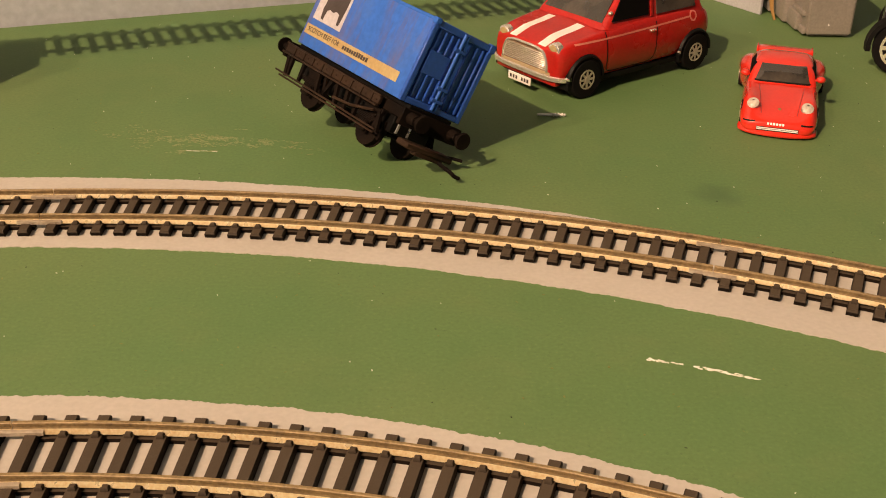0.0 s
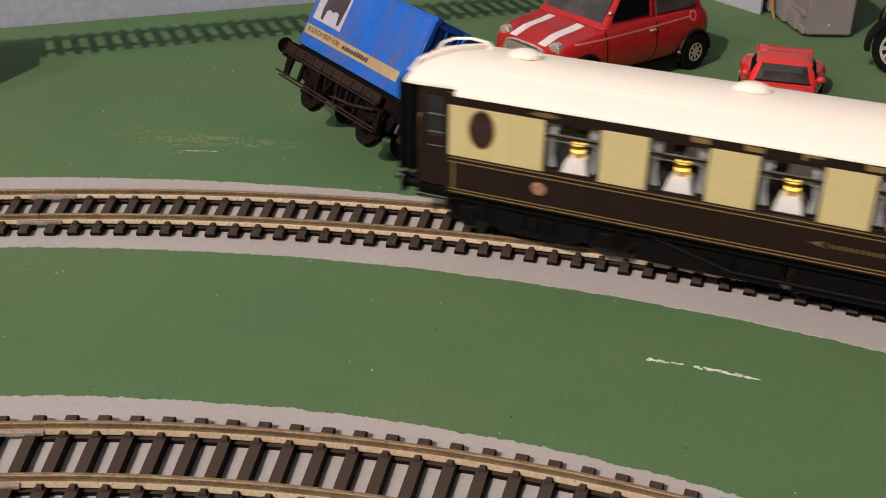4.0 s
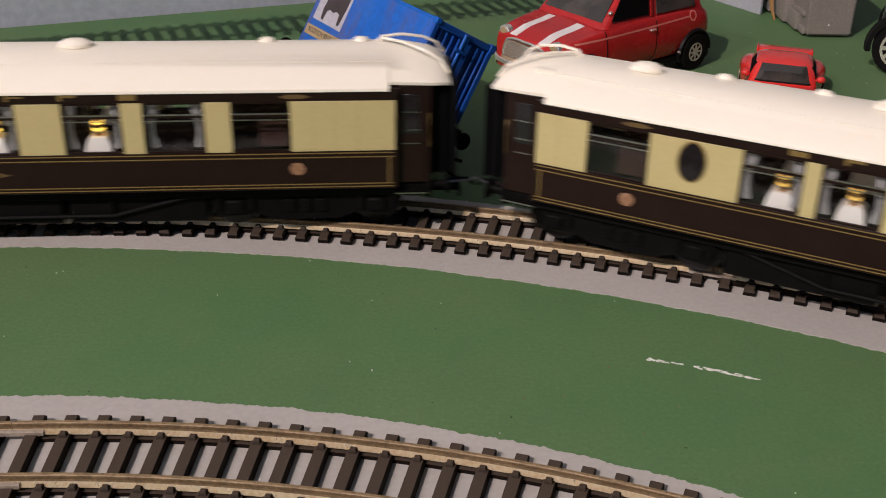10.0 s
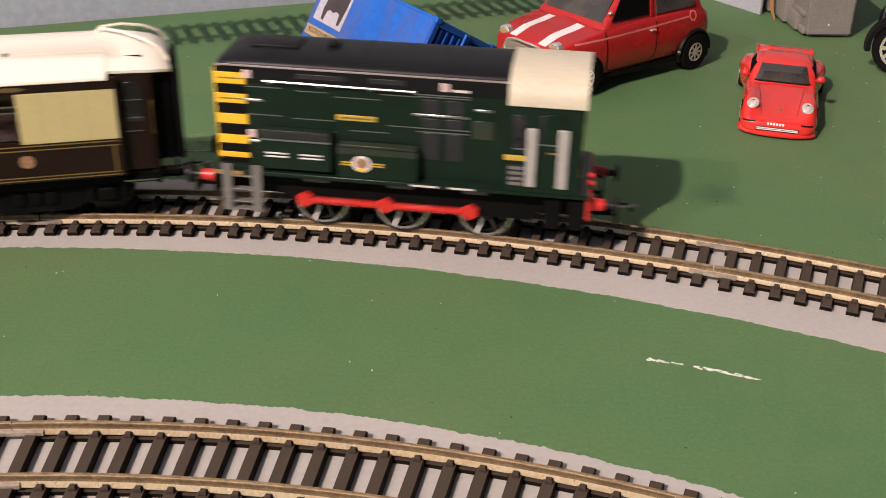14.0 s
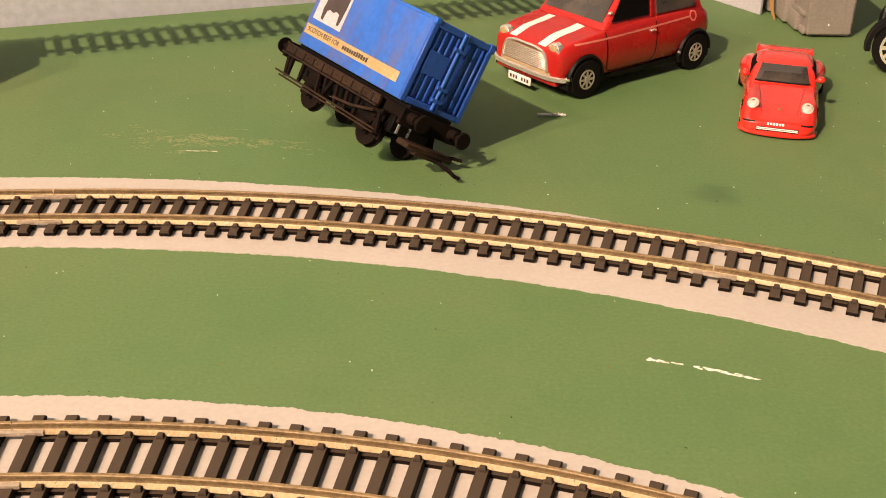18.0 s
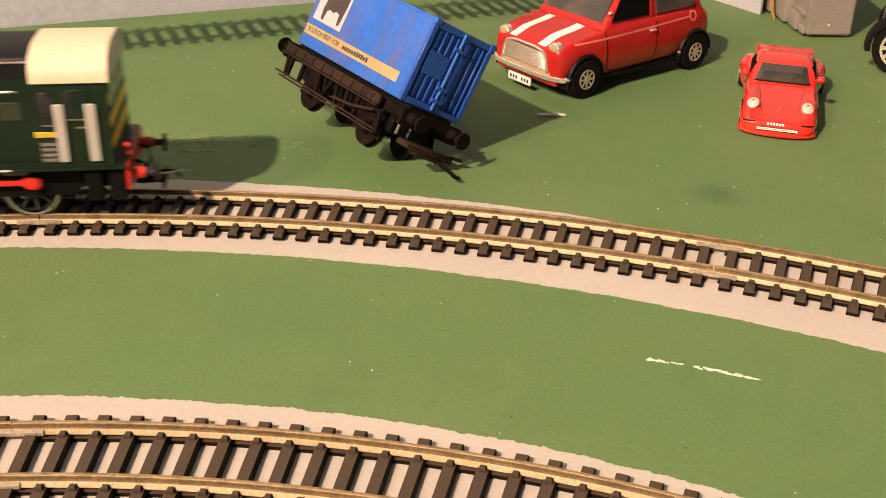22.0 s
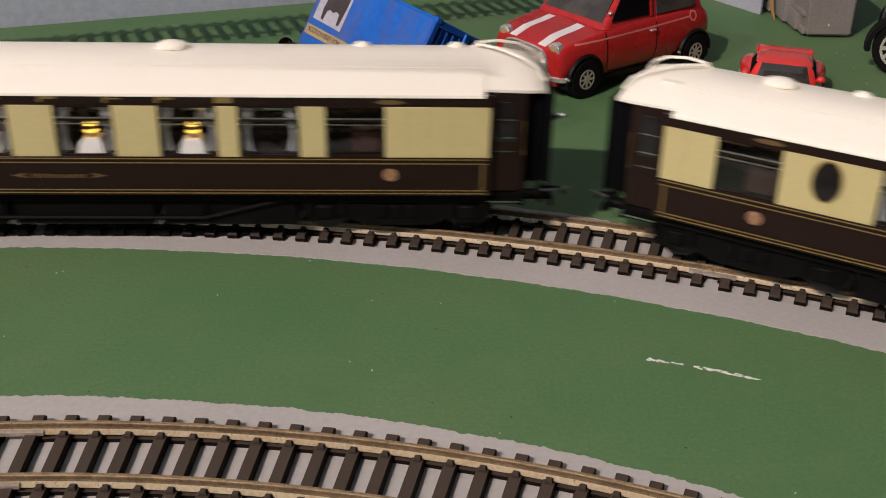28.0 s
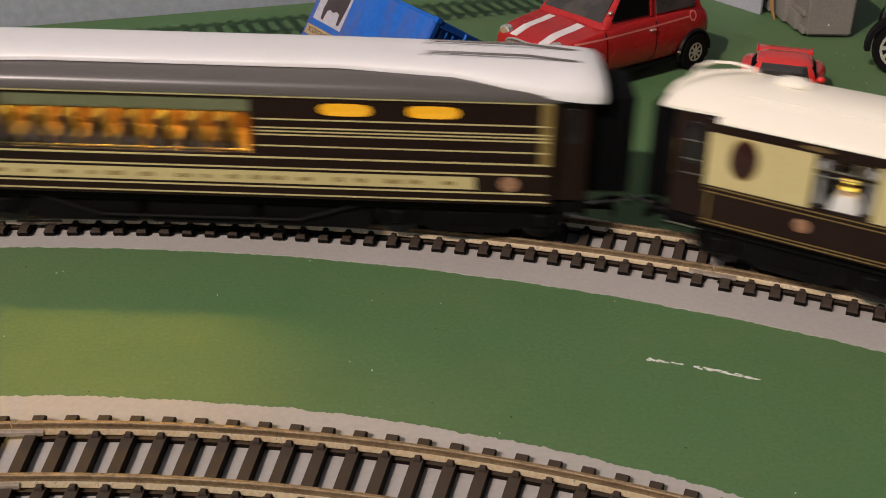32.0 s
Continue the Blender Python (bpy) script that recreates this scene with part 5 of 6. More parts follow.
def wagon():
    rot = Matrix(((0.5986, 0.6843, 0.4164), (-0.8003, 0.5337, 0.2733), (-0.0352, -0.4968, 0.8671))).to_4x4()
    rng = random.Random(4)
    wg = holder("container_wagon", Matrix.Translation((-0.04367, 0.39382, 0.02275)) @ rot,
                "derailed brown wagon with a blue container, tipped over on the board", "model wagon")
    L, w, H = 63.9, 13.83, 27.9
    box_ = part("container", boxed(0, L - 0.8, -w, w, 0, H, 0.35, 2), M_BLUE_SIDE, wg, "blue container with rust streaks")
    # framed door end with ribs
    e0, e1 = L - 0.9, L + 0.5
    for y0, y1, z0, z1 in ((-w, -w + 2.0, 0, H), (w - 2.0, w, 0, H), (-w + 2, w - 2, H - 2.2, H), (-w + 2, w - 2, 0, 2.0)):
        part("end_frame", boxed(e0, e1, y0, y1, z0, z1, 0.25), M_BLUE_DARK, box_, "deep blue end frame")
    for k in range(8):
        y = -w + 3.4 + k * 2.9
        if k == 4:
            continue
        part("rib", boxed(e0, L + 0.1, y, y + 0.9, 2.2, H - 2.6, 0.25), M_BLUE_DARK, box_)
    part("door_panel", boxed(e0, L + 0.3, -w + 3.0, -1.6, 10.6, 18.4, 0.2), M_BLUE_DARK, box_, "plain blue panel on the container end")
    part("lock_bar", tube(bmesh.new(), [(L + 0.9, -0.4, 0.8), (L + 0.9, -0.4, H - 0.6)], 0.55, 8), M_BLUE, box_)
    part("lock_bar", tube(bmesh.new(), [(L + 0.8, 1.2, 0.8), (L + 0.8, 1.2, H - 0.6)], 0.35, 8), M_BLUE, box_)
    for z in (3.4, 7.6, 21.0):
        part("lock_bracket", boxed(L, L + 1.4, -2.4, 2.6, z, z + 1.3, 0.2), M_BLUE_DARK, box_)
    part("corner_block", boxed(L - 1.4, L + 0.9, w - 2.2, w + 0.4, H - 2.4, H + 0.5, 0.3), M_BLUE_DARK, box_)
    part("corner_block", boxed(L - 1.4, L + 0.9, -w - 0.3, -w + 2.0, H - 1.6, H + 0.4, 0.3), M_BLUE, box_)
    part("roof_strip", boxed(0.5, L - 1.5, -w - 0.15, -w + 1.5, H - 0.9, H + 0.2, 0.2), M_BLUE, box_)
    yb0, yb1 = -w - 0.09, -w + 0.05
    band = part("name_strip", boxed(1.2, 58.8, yb0, yb1, 4.1, 7.7), M_BEIGE, box_, "buff lettered strip, stained")
    turn = Matrix.Rotation(math.pi / 2, 4, "X")
    lettering("SCOTCH BEEF FOR", 2.4, Matrix.Translation((2.8 * MM, (yb0 - 0.06) * MM, 6.0 * MM)) @ turn, M_INK, band)
    part("brand_bar", bars(bmesh.new(), 25.6, 41.5, 5.1, 6.8, yb0 - 0.1, 11, rng, 0.28), M_INK, band, "dark blocks of a name")
    st = bmesh.new()
    plate(st, [(2.6, 10.0), (20.4, 9.8), (20.4, 26.4), (2.6, 26.4)], "y", yb0, yb1)
    st = part("sticker", st, M_STICKER, box_, "white square sticker")
    bm = bmesh.new()
    plate(bm, [(5.4, 24.2), (7.2, 25.2), (16.8, 24.6), (19.2, 22.6), (19.0, 17.6), (18.4, 11.2), (17.0, 11.2), (16.4, 14.8), (14.4, 15.4), (12.6, 14.6), (10.6, 15.0), (9.0, 14.4),
               (8.6, 10.8), (7.2, 10.9), (6.4, 14.6), (6.9, 18.2), (5.6, 19.2), (6.1, 21.2), (4.6, 22.4)], "y", yb0 - 0.06, yb0 + 0.03)
    part("dark_shape", bm, M_INK, st, "dark animal silhouette")
    # chassis
    ch = part("chassis", boxed(-2, L + 2.5, -10.5, 10.5, -5.5, -1.6, 0.3), M_CHASSIS_DARK, wg, "very dark brown wagon chassis")
    part("underframe", boxed(3, 60, -8.6, 8.6, -11.5, -5.4, 0.3), M_BLACK, ch)
    part("deck", boxed(-3.6, L + 1.6, -9.6, 9.6, -1.7, -0.1, 0.2), M_BLACK, ch)
    part("brake_shaft", tube(bmesh.new(), [(31, -13.0, -10.5), (31, 13.0, -10.5)], 0.7, 8), M_CHASSIS_DARK, ch)
    for x in (26.0, 36.0):
        part("vacuum_cylinder", turned(bmesh.new(), (x, -3.0, -10.6), "z", [(-2.5, 2.6), (1.0, 2.8), (1.6, 2.2)], 14), M_CHASSIS_DARK, ch)
    for s in (-1, 1):
        y0, y1 = sorted((s * 12.2, s * 13.7))
        sole = part("solebar", boxed(-4.8, 55.0, y0, y1, -4.9, -2.0, 0.25), M_CHASSIS, ch, "weathered brown solebar")
        part("flange", boxed(-5.4, 55.2, *sorted((s * 12.6, s * 14.6)), -5.7, -5.0, 0.2), M_CHASSIS, sole, "projecting rusty flange")
        part("flange", boxed(-5.2, 55.1, *sorted((s * 13.0, s * 14.1)), -2.2, -1.6, 0.15), M_CHASSIS, sole)
        for k in range(9):
            x = 1 + k * 6.2
            part("rib", boxed(x, x + 0.7, *sorted((s * 13.5, s * 14.1)), -5.0, -2.0, 0.1), M_CHASSIS, sole)
            part("rivet", boxed(x + 2.6, x + 3.2, *sorted((s * 13.5, s * 13.95)), -3.8, -3.2, 0.1), M_CHASSIS, sole)
        rail = part("brake_rail", boxed(-6.4, 58.5, *sorted((s * 12.6, s * 13.6)), -12.7, -12.1, 0.15), M_CHASSIS, ch, "long rusty brake rail")
        part("lower_rail", boxed(-4.0, 57.5, *sorted((s * 12.2, s * 13.0)), -13.9, -13.3, 0.15), M_CHASSIS, rail)
        # hangers, levers and links between solebar and brake rail
        for x, lean in ((-1.0, 1.5), (7.0, 1.2), (22.0, 3.0), (26.5, -2.4), (36.0, 2.2), (43.0, 1.0), (57.0, -0.8)):
            bm = loft(bmesh.new(), [[(x + u, s * v, -5.5) for u, v in ((-0.8, 11.2), (0.8, 11.2), (0.8, 12.4), (-0.8, 12.4))],
                                    [(x + lean + u, s * v, -12.4) for u, v in ((-0.6, 11.8), (0.6, 11.8), (0.6, 12.8), (-0.6, 12.8))]])
            part("brake_hanger", bm, M_CHASSIS_DARK, ch)
        for x in (8.2, 20.8, 44.2, 56.8):
            bm = plate(bmesh.new(), [(x - 0.9, -9.2), (x + 0.9, -8.8), (x + 1.3, -12.0), (x + 0.6, -15.6), (x - 0.9, -15.2), (x - 0.4, -12.0)], "y", *sorted((s * 7.6, s * 9.4)))
            part("brake_shoe", bm, M_CHASSIS_DARK, ch)
        lever = tube(bmesh.new(), [(31, s * 12.9, -10.4), (42, s * 13.4, -9.6), (52, s * 13.6, -7.6), (54.5, s * 13.6, -7.0)], 0.5, 6)
        part("brake_lever", lever, M_CHASSIS, ch, "thin brown brake lever")
        for x in (-3.0, 18.0, 30.0, 56.0):
            bm = bmesh.new()
            loft(bm, [[(x - 0.7, s * 11.6, -6), (x + 0.9, s * 11.6, -6), (x + 0.9, s * 12.8, -6), (x - 0.7, s * 12.8, -6)],
                      [(x + 2.2, s * 12.2, -13), (x + 3.6, s * 12.2, -13), (x + 3.6, s * 13.2, -13), (x + 2.2, s * 13.2, -13)]])
            part("brake_strut", bm, M_CHASSIS_DARK, ch)
        for x in (14.5, 50.5):
            bm = bmesh.new()
            plate(bm, [(x - 5, -5.6), (x + 5, -5.6), (x + 2.2, -10.6), (x + 2.2, -15.4), (x - 2.2, -15.4), (x - 2.2, -10.6)], "y", *sorted((s * 10.4, s * 11.4)))
            box(bm, x - 2, x + 2, *sorted((s * 11.2, s * 12.6)), -15.0, -11.4, 0.4)
            for k in range(4):
                box(bm, x - 6 + k * 0.8, x + 6 - k * 0.8, *sorted((s * 11.3, s * 12.3)), -9.6 - k * 0.5, -9.2 - k * 0.5)
            part("axle_guard", bm, M_CHASSIS_DARK, ch)
    for x in (14.5, 50.5):
        bm = bmesh.new()
        for s in (-1, 1):
            turned(bm, (x, s * 8.4, -13.3), "y", [(-1.4, 5.0), (-1.2, 6.0), (1.0, 6.0), (1.1, 6.5), (1.5, 6.4), (1.5, 4.6)] if s < 0 else [(-1.5, 4.6), (-1.5, 6.4), (-1.1, 6.5), (-1.0, 6.0), (1.2, 6.0), (1.4, 5.0)], 22)
        turned(bm, (x, 0, -13.3), "y", [(-11, 0.8), (11, 0.8)], 8)
        part("wheelset", bm, M_CHASSIS_DARK, wg, "very dark brown wheel pair")
    for e, x in ((-1, -4.8), (1, L + 2.4)):
        hs = part("headstock", boxed(*sorted((x, x + e * 1.6)), -13.2, 13.2, -7.0, -1.2, 0.2), M_CHASSIS_DARK, ch)
        for y in (-9.4, 9.4):
            pr = [(0, 2.0), (3.4, 1.8), (3.5, 1.1), (6.0, 1.1), (6.1, 3.0), (7.0, 2.8)]
            pr = pr if e > 0 else [(-a, r) for a, r in pr]
            part("buffer", turned(bmesh.new(), (x + e * 1.5, y, -3.8), "x", pr, 14), M_CHASSIS_DARK, hs)
    part("coupling_bar", boxed(L + 1.0, L + 7.2, -8.8, 12.5, -12.9, -10.8, 0.5), M_CHASSIS, ch, "rusty brown cross bar")
    part("coupling_bar", boxed(L + 4, L + 6.8, -4, 9, -14.2, -12.8, 0.3), M_CHASSIS, ch)
    for y in (-9.5, -4.5):
        part("pin", tube(bmesh.new(), [(L + 0.5, y, -10.5), (L + 0.5, y, -3.5)], 0.45, 6), M_STEEL, ch, "bright wire pin")
    part("hook", tube(bmesh.new(), [(L + 4, 6, -13), (L + 8, 8, -14.0), (L + 12, 9.5, -14.6), (L + 15, 8.0, -14.8), (L + 15.4, 10.2, -14.9)], 0.7, 6), M_CHASSIS_DARK, ch)
    part("hook", tube(bmesh.new(), [(L + 3, 10, -12), (L + 6, 13, -10.6), (L + 8, 15.4, -10.2)], 0.6, 6), M_CHASSIS_DARK, ch)
    return wg


wagon()


# ---- toy cars: local x forward, y to the car's left, z up ----
def body_ring(x, hw, z0, sh, top, crown=0.0):
    """Section of a car body at x: half width, sill height, shoulder height, top height, crown of the top."""
    half = [(hw * 0.55, z0), (hw * 0.90, z0 + 0.2), (hw * 0.985, z0 + (sh - z0) * 0.30), (hw, z0 + (sh - z0) * 0.62), (hw * 0.975, sh - (sh - z0) * 0.10), (hw * 0.90, sh + (top - sh) * 0.55),
            (hw * 0.72, top - crown * 0.45), (hw * 0.36, top - crown * 0.1)]
    return [(x, y, z) for y, z in half] + [(x, 0, top)] + [(x, -y, z) for y, z in half[::-1]]


def skin_part(name, bm, mat, parent, label="", angle=50):
    """A part, and a tree of its faces to lay trim on."""
    bmesh.ops.recalc_face_normals(bm, faces=bm.faces[:])
    bm.normal_update()
    tree = BVHTree.FromBMesh(bm)
    return part(name, bm, mat, parent, label, angle), tree


def car_wheel(parent, x, y, r, width, rim_r, rim_mat, spokes, label, lift=0.0):
    s = 1 if y > 0 else -1
    cz = r + lift
    bm = turned(bmesh.new(), (x, y, cz), "y", [(-width / 2, r * 0.7), (-width / 2, r * 0.94), (-width * 0.32, r), (width * 0.32, r), (width / 2, r * 0.94), (width / 2, r * 0.66)], 28)
    t = part("wheel", bm, M_TYRE, parent, label)
    face = y + s * width / 2
    bm = bmesh.new()
    loft(bm, [disc_ring((x, face, cz), "y", q, 28, a * s) for a, q in ((-0.8, rim_r * 0.86), (0.18, rim_r * 0.86), (0.22, rim_r), (-0.8, rim_r * 1.02))], ends=False)
    for k in range(spokes):
        a = 2 * math.pi * k / spokes
        d, n = Vector((math.cos(a), 0, math.sin(a))), Vector((-math.sin(a), 0, math.cos(a)))
        ring = lambda q, w: [tuple(Vector((x, face, cz)) + d * q + n * (j * w) + Vector((0, i * s, 0))) for j, i in ((-1, -0.5), (1, -0.5), (1, 0.15), (-1, 0.15))]
        loft(bm, [ring(rim_r * 0.2, rim_r * 0.13), ring(rim_r * 0.92, rim_r * 0.10)])
    turned(bm, (x, face, cz), "y", [(-0.6, rim_r * 0.34), (0.3 * s if s > 0 else 0.3, rim_r * 0.3)] if s > 0 else [(-0.3, rim_r * 0.3), (0.6, rim_r * 0.34)], 14)
    part("rim", bm, rim_mat, t, "pale spoked wheel centre")
    bm = turned(bmesh.new(), (x, face - s * 0.75, cz), "y", [(-0.05, rim_r * 0.9), (0.05, rim_r * 0.9)], 24)
    part("hub_shadow", bm, M_TRIM, t)
    return t


def mini():
    rng = random.Random(13)
    ang = math.atan2(-0.61448, -0.78893)
    car = holder("toy_car", Matrix.Translation((0.0652, 0.4522, -0.002)) @ Matrix.Rotation(ang, 4, "Z"),
                 "red die-cast small saloon car with white bonnet stripes", "toy car", "toy cars")
    secs = [(43.6, 15.5, 10.5, 17.5, 19.0, 0.4), (43.2, 18.0, 9.6, 20.5, 22.0, 1.0), (41.2, 19.6, 9.0, 21.4, 22.9, 1.2), (36, 20.6, 8.8, 22.8, 24.8, 1.6), (28, 21.1, 8.8, 24.2, 26.0, 1.8),
            (21, 21.4, 8.8, 25.2, 27.2, 1.8), (10, 21.6, 8.8, 26.2, 28.4, 1.4), (-15, 21.6, 9.4, 26.4, 29.0, 1.4), (-30, 21.2, 10.0, 26.0, 28.6, 1.6), (-38, 20.2, 10.6, 25.0, 27.4, 2.0),
            (-41.5, 18.6, 11.5, 23.0, 25.0, 2.0), (-42.8, 16.0, 12.5, 20.0, 22.0, 1.0)]
    body, skin = skin_part("body", smooth_loft([body_ring(*q) for q in secs]), M_CAR_RED, car, "glossy red body shell")
    # cabin
    def rect(x0, x1, hw, z, r=3.0):
        out = []
        for cx, cy, a0 in ((x1 - r, hw - r, 0), (x0 + r, hw - r, 90), (x0 + r, -hw + r, 180), (x1 - r, -hw + r, 270)):
            for k in range(4):
                a = radians(a0 + 30 * k)
                out.append((cx + r * math.cos(a), cy + r * math.sin(a), z))
        return out
    cab = part("cabin", loft(bmesh.new(), [rect(-38, 21.4, 19.6, 26.6), rect(-37, 20.3, 19.3, 28.0), rect(-32.5, 9.5, 17.2, 39.0), rect(-31, 7.5, 16.4, 41.2, 3.5), rect(-27, 3.5, 13.2, 42.8, 4)]), M_CAR_RED, car, "red roof and pillars", 55)

    def quad(name, pts, depth, mat, parent, label=""):
        """A thin panel over four corners, pushed out along its normal."""
        p = [Vector(q) for q in pts]
        n = (p[1] - p[0]).cross(p[3] - p[0]).normalized() * depth
        bm = loft(bmesh.new(), [[tuple(q - n) for q in p], [tuple(q + n) for q in p]])
        return part(name, bm, mat, parent, label)
    quad("windscreen", ((19.4, 16.4, 28.6), (19.4, -16.4, 28.6), (10.2, -14.2, 39.0), (10.2, 14.2, 39.0)), 0.35, M_CAR_GLASS, cab, "dark windscreen with blotchy reflections put into its colour")
    quad("windscreen_trim", ((20.2, 17.4, 27.6), (20.2, -17.4, 27.6), (19.4, -17.2, 28.4), (19.4, 17.2, 28.4)), 0.3, M_CAR_RED, cab)
    for s in (-1, 1):
        f = lambda x, z: (x, s * (19.45 - (z - 28.5) * 0.21), z)
        quad("door_window", (f(17.0, 29.4), f(-3.4, 29.4), f(-4.0, 38.8), f(10.2, 38.8)), 0.3, M_CAR_DARK, cab, "open dark door window")
        quad("quarter_window", (f(-8.0, 28.9), f(-30.6, 28.9), f(-29.6, 38.4), f(-8.0, 38.8)), 0.3, M_CAR_GLASS, cab)
        part("window_post", loft(bmesh.new(), [[(q, s * 19.7, 28.6), (q + 1.2, s * 19.7, 28.6), (q + 1.2, s * 18.9, 28.6), (q, s * 18.9, 28.6)] if z else [(q - 0.4, s * 17.6, 39.2), (q + 0.8, s * 17.6, 39.2), (q + 0.8, s * 16.8, 39.2), (q - 0.4, s * 16.8, 39.2)] for q, z in ((-5.6, 1), (-5.6, 0))]), M_CAR_RED, cab)
        part("side_stripe", laid(skin, from_side(line((36, 23.4), (-27.5, 25.2), 70), s, 0.34), 0.08), M_PINKLINE, body, "thin faded pink side stripe")
        door = [(20.6, 26.9)] + line((20.6, 25), (19.6, 12.0), 8) + [(18.4, 10.6), (16.0, 10.2)] + line((12, 10.2), (-3.0, 10.2), 6) + [(-6.0, 11.0), (-7.2, 13.0)] + line((-7.4, 15.0), (-7.0, 26.4), 6)
        part("door_gap", laid(skin, from_side([tuple(v[:2]) for v in eased([(x, z, 0) for x, z in door], 4)], s, 0.24), 0.06), M_TRIM, body, "dark gap round the door")
        part("sill", boxed(-22, 22, *sorted((s * 16, s * 20.2)), 6.8, 9.2, 0.5), M_TRIM, car)
        part("door_handle", boxed(-6.2, -2.8, *sorted((s * 21.0, s * 22.4)), 23.0, 23.8, 0.25), M_CHROME, body, "chrome door handle")
        ring = [(-29.2 + 1.9 * math.cos(2 * math.pi * k / 20), 25.2 + 1.9 * math.sin(2 * math.pi * k / 20)) for k in range(21)]
        part("roundel", laid(skin, from_side(ring, s, 0.36), 0.08), M_PINKLINE, body, "pale ring-shaped decal")
        for x, lab in ((31.2, "f"), (-31.2, "r")):
            bm = bmesh.new()
            # dark wheel opening and black flare
            n = 18
            arc = [(x + 9.0 * math.cos(math.pi * k / n), 9.8 + 9.0 * math.sin(math.pi * k / n)) for k in range(n + 1)]
            plate(bm, arc + [(x - 9.0, 6.5), (x + 9.0, 6.5)], "y", *sorted((s * 15, s * 21.55)))
            part("wheel_well", bm, M_TRIM, car)
            bm = bmesh.new()
            rings = []
            for k in range(n + 1):
                a = math.pi * k / n
                c, q = math.cos(a), math.sin(a)
                rings.append([(x + rr * c, s * yy, 9.8 + rr * q) for rr, yy in ((8.6, 21.3), (8.8, 22.4), (9.3, 22.3), (9.8, 21.3))])
            loft(bm, rings)
            part("wheel_arch", bm, M_TRIM, car, "black wheel-arch flare")
            car_wheel(car, x, s * 19.6, 7.8, 5.6, 3.9, M_HUB, 8, "black tyre with pale spoked wheel", 2.0)
            part("arch_stud", turned(bmesh.new(), (x + 9.6, s * 21.9, 11.2), "y", [(-0.5, 0.55), (0.5, 0.5)], 10), M_CHROME, car)
        # lights
        bm = turned(bmesh.new(), (42.0, s * 14.6, 21.0), "x", [(-2.0, 3.3), (0.5, 3.2), (0.8, 2.8)], 22)
        h = part("headlight", bm, M_CHROME, car, "round chrome headlight")
        bm = turned(bmesh.new(), (42.6, s * 14.6, 21.0), "x", [(0.0, 2.7), (0.4, 2.2), (0.65, 1.2), (0.75, 0.2)], 22)
        part("lens", bm, M_LENS, h)
        part("indicator", turned(bmesh.new(), (43.0, s * 14.8, 14.6), "x", [(-0.4, 0.9), (0.5, 0.7)], 12), M_AMBER, car, "amber indicator lamp")
        part("wiper_stud", turned(bmesh.new(), (16.6, s * 17.6, 32.4), "x", [(-0.7, 0.8), (0.5, 0.7), (0.9, 0.3)], 10), M_CHROME, car)
        # bonnet stripes
        yc = 8.4
        rows = [[((43.1 - 20.3 * k / 48, s * (yc + 2.1 * j / 4), 60), (0, 0, -1)) for j in range(-4, 5)] for k in range(49)]
        part("bonnet_stripe", laid(skin, rows, 0.1), M_WHITE, body, "white bonnet stripe")
        part("indicator", turned(bmesh.new(), (42.6, s * 16.2, 16.4), "x", [(-0.6, 0.9), (0.5, 0.7)], 12), M_AMBER, car, "amber side lamp")
    # grille
    gr = part("grille", plate(bmesh.new(), [(-12.4, 12.8), (12.4, 12.8), (12.0, 16.6), (9.8, 20.0), (-9.8, 20.0), (-12.0, 16.6)], "x", 42.6, 43.9), M_GRILLE_DARK, car, "chrome slatted grille")
    part("chin_panel", boxed(42.4, 43.7, -14.6, 14.6, 10.6, 12.7, 0.4, 2), M_GRILLE, car, "brassy panel over the bumper")
    for k in range(9):
        z = 13.2 + k * 0.74
        w = 12.2 if z < 16.6 else 12.0 - (z - 16.6) * 0.62
        part("slat", boxed(43.6, 44.4, -w, w, z, z + 0.34, 0.1), M_CHROME, gr)
    part("grille_frame", tube(bmesh.new(), eased([(44.0, 13.0, 12.6), (44.0, 12.5, 16.4), (44.0, 10.2, 20.2), (44.0, 0, 21.0), (44.0, -10.2, 20.2), (44.0, -12.5, 16.4), (44.0, -13.0, 12.6)], 3), 0.55, 8), M_CHROME, gr, "chrome grille surround")
    part("badge", turned(bmesh.new(), (43.2, 0, 18.6), "x", [(0, 1.1), (1.5, 0.8)], 12), M_CHROME, car)
    part("lower_panel", boxed(40, 43.4, -17.5, 17.5, 7.4, 11.6, 0.8, 2), M_CAR_RED, car)
    for e in (-1, 1):
        pts = [tuple(v) for v in eased([(e * 38.5, 21.6, 10.8), (e * 42.0, 20.4, 10.6), (e * 44.4, 15, 10.5), (e * 45.0, 0, 10.5), (e * 44.4, -15, 10.5), (e * 42.0, -20.4, 10.6), (e * 38.5, -21.6, 10.8)], 4)]
        bm = bmesh.new()
        loft(bm, [[(x - e * 0.4, y * 0.98, z - 1.1), (x + e * 0.3, y, z - 0.7), (x + e * 0.3, y, z + 0.7), (x - e * 0.4, y * 0.98, z + 1.1)] for x, y, z in pts])
        part("bumper", bm, M_CHROME, car, "curved chrome bumper")
    np_ = part("number_plate", boxed(45.0, 45.5, -7.6, 5.6, 5.0, 8.2, 0.15), M_WHITE, car, "white plate with dark bars")
    bm = bmesh.new()
    for k in range(7):
        y = -6.4 + k * 1.65
        if k != 3:
            box(bm, 45.45, 45.6, y, y + 1.0, 5.9, 7.3)
    part("plate_bars", bm, M_INK, np_)
